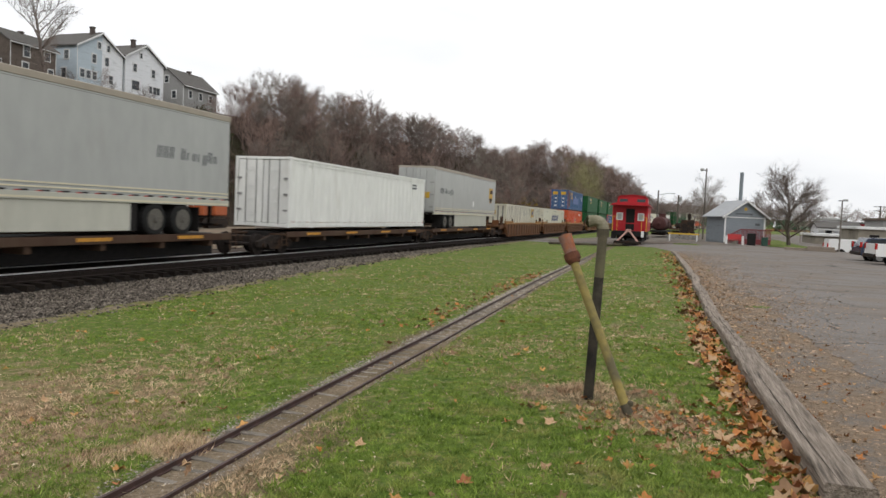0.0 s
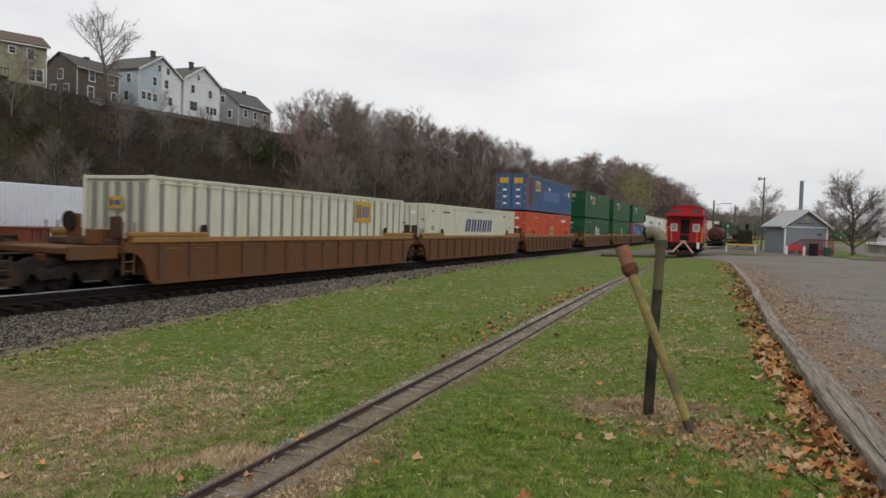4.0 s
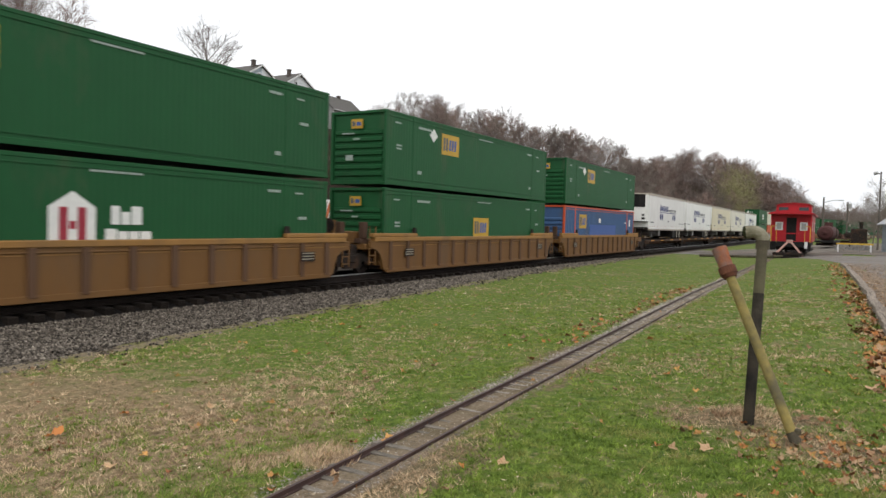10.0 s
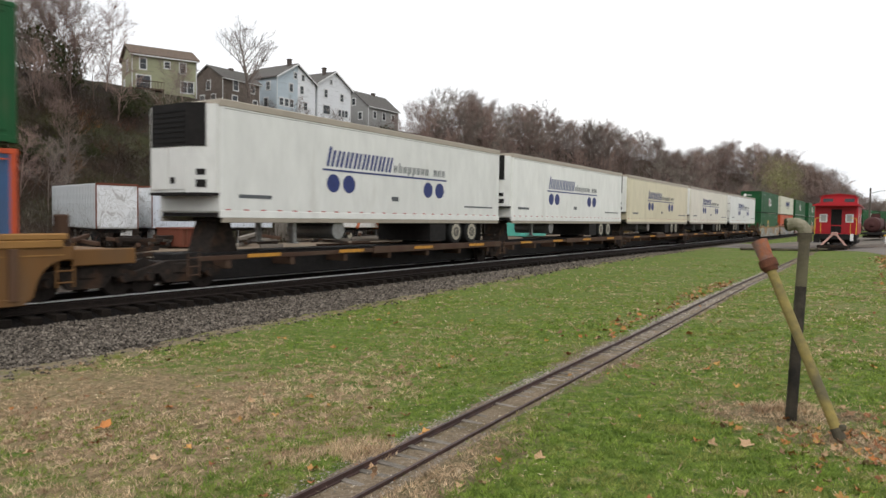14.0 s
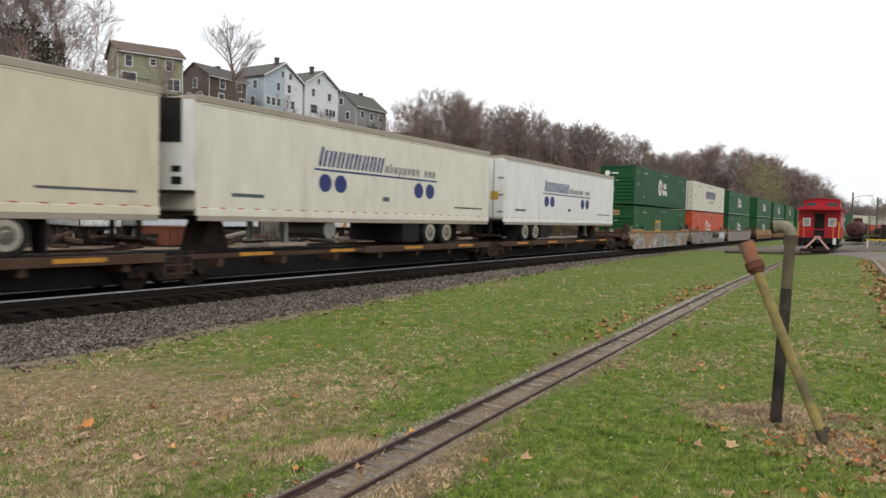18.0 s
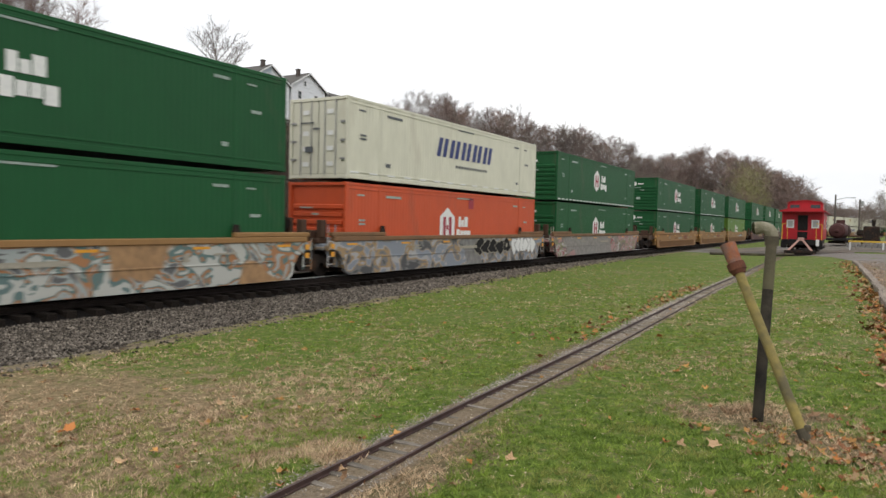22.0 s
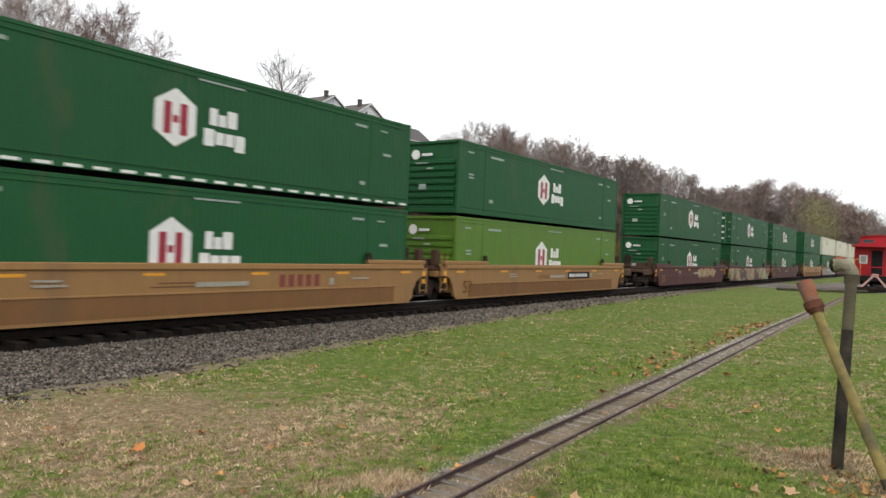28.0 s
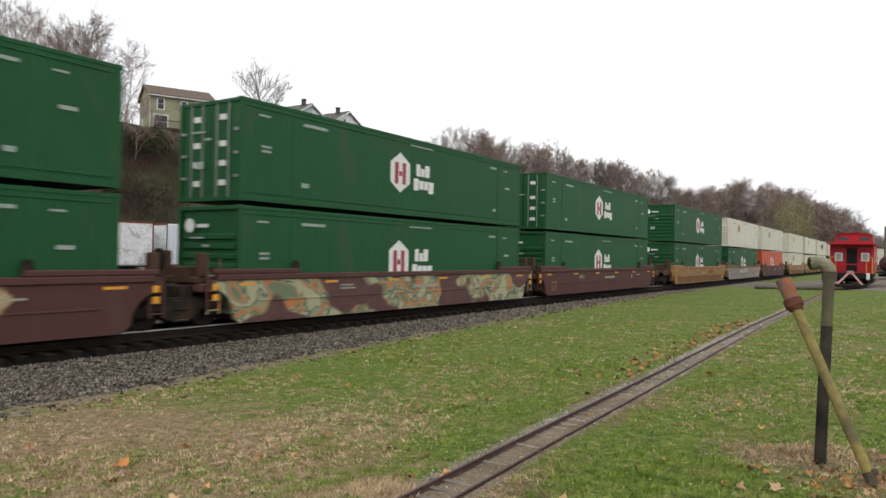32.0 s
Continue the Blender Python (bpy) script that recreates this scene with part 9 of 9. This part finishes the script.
vehicle("parked_van", "small white van parked by the lamp post", "van", pose(11.6, 64.5, -0.7, 0, 0, 2), CAR, [(0.02, 0.8), (0.1, 1.5), (2.6, 1.52), (3.3, 0.9)], 0.85, m_carwhite, (0.95, 3.6), 0.33, [[(1.7, 0.95), (1.7, 1.4), (2.5, 1.42), (2.95, 0.95)]])

# ---- the yard beyond the railway ----
m_galv = material("galvanised_ribs", (0.62, 0.64, 0.65), (0.5, 0.52, 0.53), 0.45, 0.3, scale=3)
m_scrawl = graffiti("white_with_scrawl", (0.70, 0.72, 0.74), [(0.42, 0.42, 0.42), (0.62, 0.63, 0.64), (0.70, 0.72, 0.74), (0.52, 0.53, 0.53), (0.68, 0.70, 0.72)], 2.4)
m_paletrailer = material("pale_trailer_paint", (0.66, 0.70, 0.76), (0.60, 0.64, 0.70), 0.5, scale=2, stain=(0.48, 0.51, 0.55), stain_scale=1.4, stain_at=0.64)
m_rustbox = paint("rusty_brown_box", (0.16, 0.055, 0.035), 0.7, 0.55)
m_machine = paint("orange_machine", (0.42, 0.11, 0.04), 0.55, 0.62)
m_teal = paint("teal_box_paint", (0.10, 0.42, 0.34), 0.5, 0.7)


def parked_trailer(label, at, ln, body, end_mat, wheels=True):
    root = thing("parked_trailer", label, "trailer", "trailers parked in the yard", at=at)
    part("body", Build().box(-1.25, 1.25, 0, ln, 1.2, 3.95, 0.04), body, root)
    n = int(ln / 0.3)
    for k in range(n):
        part("rib", shape(("trailer_rib", body.name), lambda: Build().box(1.25, 1.275, -0.05, 0.05, 1.25, 3.9).box(-1.275, -1.25, -0.05, 0.05, 1.25, 3.9), body), None, root, at=pose(0, 0.2 + k * 0.3, 0))
    part("rear_door", Build().box(-1.2, 1.2, -0.03, 0.0, 1.3, 3.85), end_mat, root, "rear doors covered in scrawls")
    part("rear_frame", Build().box(-1.27, 1.27, -0.05, -0.031, 3.85, 3.98).box(-1.27, -1.19, -0.05, -0.031, 1.2, 3.85).box(1.19, 1.27, -0.05, -0.031, 1.2, 3.85), m_rustbox, root)
    part("mud_flap", Build().box(0.3, 1.0, 0.3, 0.33, 0.35, 1.1), m_trim, root, "white mud flap")
    part("chassis", Build().box(-0.6, 0.6, 0.3, ln - 0.3, 0.95, 1.2), m_black, root)
    for y in (1.2, 2.5):
        for s in (-1, 1):
            t = part("tyre", Build().tube((s * 0.75, y, 0.5), (s * 1.2, y, 0.5), 0.5, n=18), m_tyre, root)
            part("rim", Build().tube((s * 1.19, y, 0.5), (s * 1.22, y, 0.5), 0.26, n=12), m_rim, t)
    for s in (-1, 1):
        part("landing_leg", Build().box(s * 0.7 - 0.07, s * 0.7 + 0.07, ln - 3.2, ln - 3.05, 0.0, 1.0), m_steel, root)
    return root


def yard():
    # ends turned to the railway
    z = -0.72
    parked_trailer("ribbed white trailer with scrawled rear doors", pose(-40.3, 26.1, z, 0, 0, 76), 9.0, m_galv, m_scrawl)
    parked_trailer("plain white trailer with faint scrawls", pose(-42.2, 29.0, z, 0, 0, 2), 11.0, m_paletrailer, m_scrawl)
    parked_trailer("black and white trailer end in the yard", pose(-41.5, 47.0, z, 0, 0, -8), 8.0, m_white, m_scrawl)
    q = thing("skip", "rusty brown steel skip with a painted numeral", "skip", "", at=pose(-38.6, 28.6, z, 0, 0, 8))
    part("body", Build().prism([(0, 0.1), (0, 1.2), (3.4, 1.2), (3.4, 0.1)], -1.1, 1.1, "x"), m_rustbox, q)
    for k in range(6):
        part("rib", Build().box(1.1, 1.18, 0.2 + k * 0.6, 0.3 + k * 0.6, 0.1, 1.2), m_rustbox, q)
    part("rim", Build().box(-1.2, 1.2, -0.06, 3.46, 1.2, 1.3, 0.02), m_rustbox, q)
    part("lettering", lettering("1", 0.7, m_mark), None, q, at=pose(1.19, 1.3, 0.5))
    e = thing("excavator", "orange excavator cab standing in the yard", "excavator", "", at=pose(-39.5, 51.5, z, 0, 0, 10))
    part("cab", Build().box(-0.8, 0.8, 0, 1.7, 1.1, 3.0, 0.06), m_machine, e)
    part("cab_window", Build().box(0.8, 0.815, 0.25, 1.4, 1.9, 2.8), m_glass, e)
    part("engine_cover", Build().box(-1.1, 1.1, 1.7, 4.0, 1.1, 2.2, 0.1), m_machine, e)
    for s in (-1, 1):
        part("crawler_track", Build().prism([(-0.3, 0.45), (0.1, 0.05), (3.4, 0.05), (3.8, 0.45), (3.4, 0.85), (0.1, 0.85)], *sorted((s * 0.8, s * 1.3))), m_iron, e)
    part("boom", Build().tube((0, -0.2, 1.5), (0, -2.6, 3.6), 0.2, 0.16, 6).tube((0, -2.6, 3.6), (0, -4.2, 1.2), 0.16, 0.12, 6), m_machine, e)
    b = thing("storage_box", "teal green steel storage box", "container", "", at=pose(-38.0, 76.0, z))
    part("body", Build().box(-1.2, 1.2, 0, 6.0, 0.1, 2.3, 0.04), m_teal, b)
    part("door_frame", Build().box(1.2, 1.23, 0.1, 5.9, 2.2, 2.32), m_teal, b)
    f = thing("board_fence", "weathered tan board fence in the yard", "fence", "", at=pose(-43.0, 42.0, z))
    for k in range(16):
        part("board", shape("board", lambda: Build().box(-0.02, 0.02, -0.09, 0.09, 0.0, 1.8, 0.005), m_plank), None, f, at=pose(0, k * 0.2, 0))
    part("fence_rail", Build().box(-0.06, -0.02, -0.1, 3.1, 1.3, 1.4), m_plank, f)
    rng = random.Random(9)
    for k in range(16):
        y = rng.uniform(22, 70)
        o = thing("scrap_heap", "heap of rusty scrap and timber in the yard", "scrap", "scrap in the yard", at=pose(-37 + rng.uniform(-3, 1.5), y, z, 0, 0, rng.uniform(0, 90)))
        for j in range(4):
            a = rng.uniform(0.5, 1.4)
            part("beam", Build().box(-a, a, -0.12, 0.12, 0.0, 0.22, 0.02), rng.choice((m_iron, m_spine, m_plank)), o, at=pose(rng.uniform(-0.4, 0.4), rng.uniform(-0.4, 0.4), 0.2 * j, rng.uniform(-6, 6), rng.uniform(-8, 8), rng.uniform(0, 180)))


yard()


def motions():
    """The train runs past; its wheels roll while they are near."""
    for ob, mid, z in CARS:
        walk(ob, [(t, on_track(mid - run(t), z)) for t in range(33)])
    mids = {ob: mid for ob, mid, z in CARS}
    step = 1 / 30
    for ob, y in ROLLERS:
        bogie = ob.parent
        car = bogie.parent
        if car not in mids:
            continue
        here = mids[car] + bogie.location.y + y
        rows = []
        for i in range(961):
            t = i * step
            p = here - run(t)
            if -5 < p < 30 or i in (0, 960):
                rows.append((t, p))
        if len(rows) < 3:
            continue
        turn, last, keyed = 0.0, rows[0], []
        for t, p in rows:
            gap = t - last[0]
            turn += (last[1] - p) / 0.42 if gap < 0.08 else 0.3 * (gap > 0)
            last = (t, p)
            keyed.append((t, Matrix.Translation((0, y, 0.42)) @ Matrix.Rotation(turn, 4, "X")))
        walk(ob, keyed)


motions()
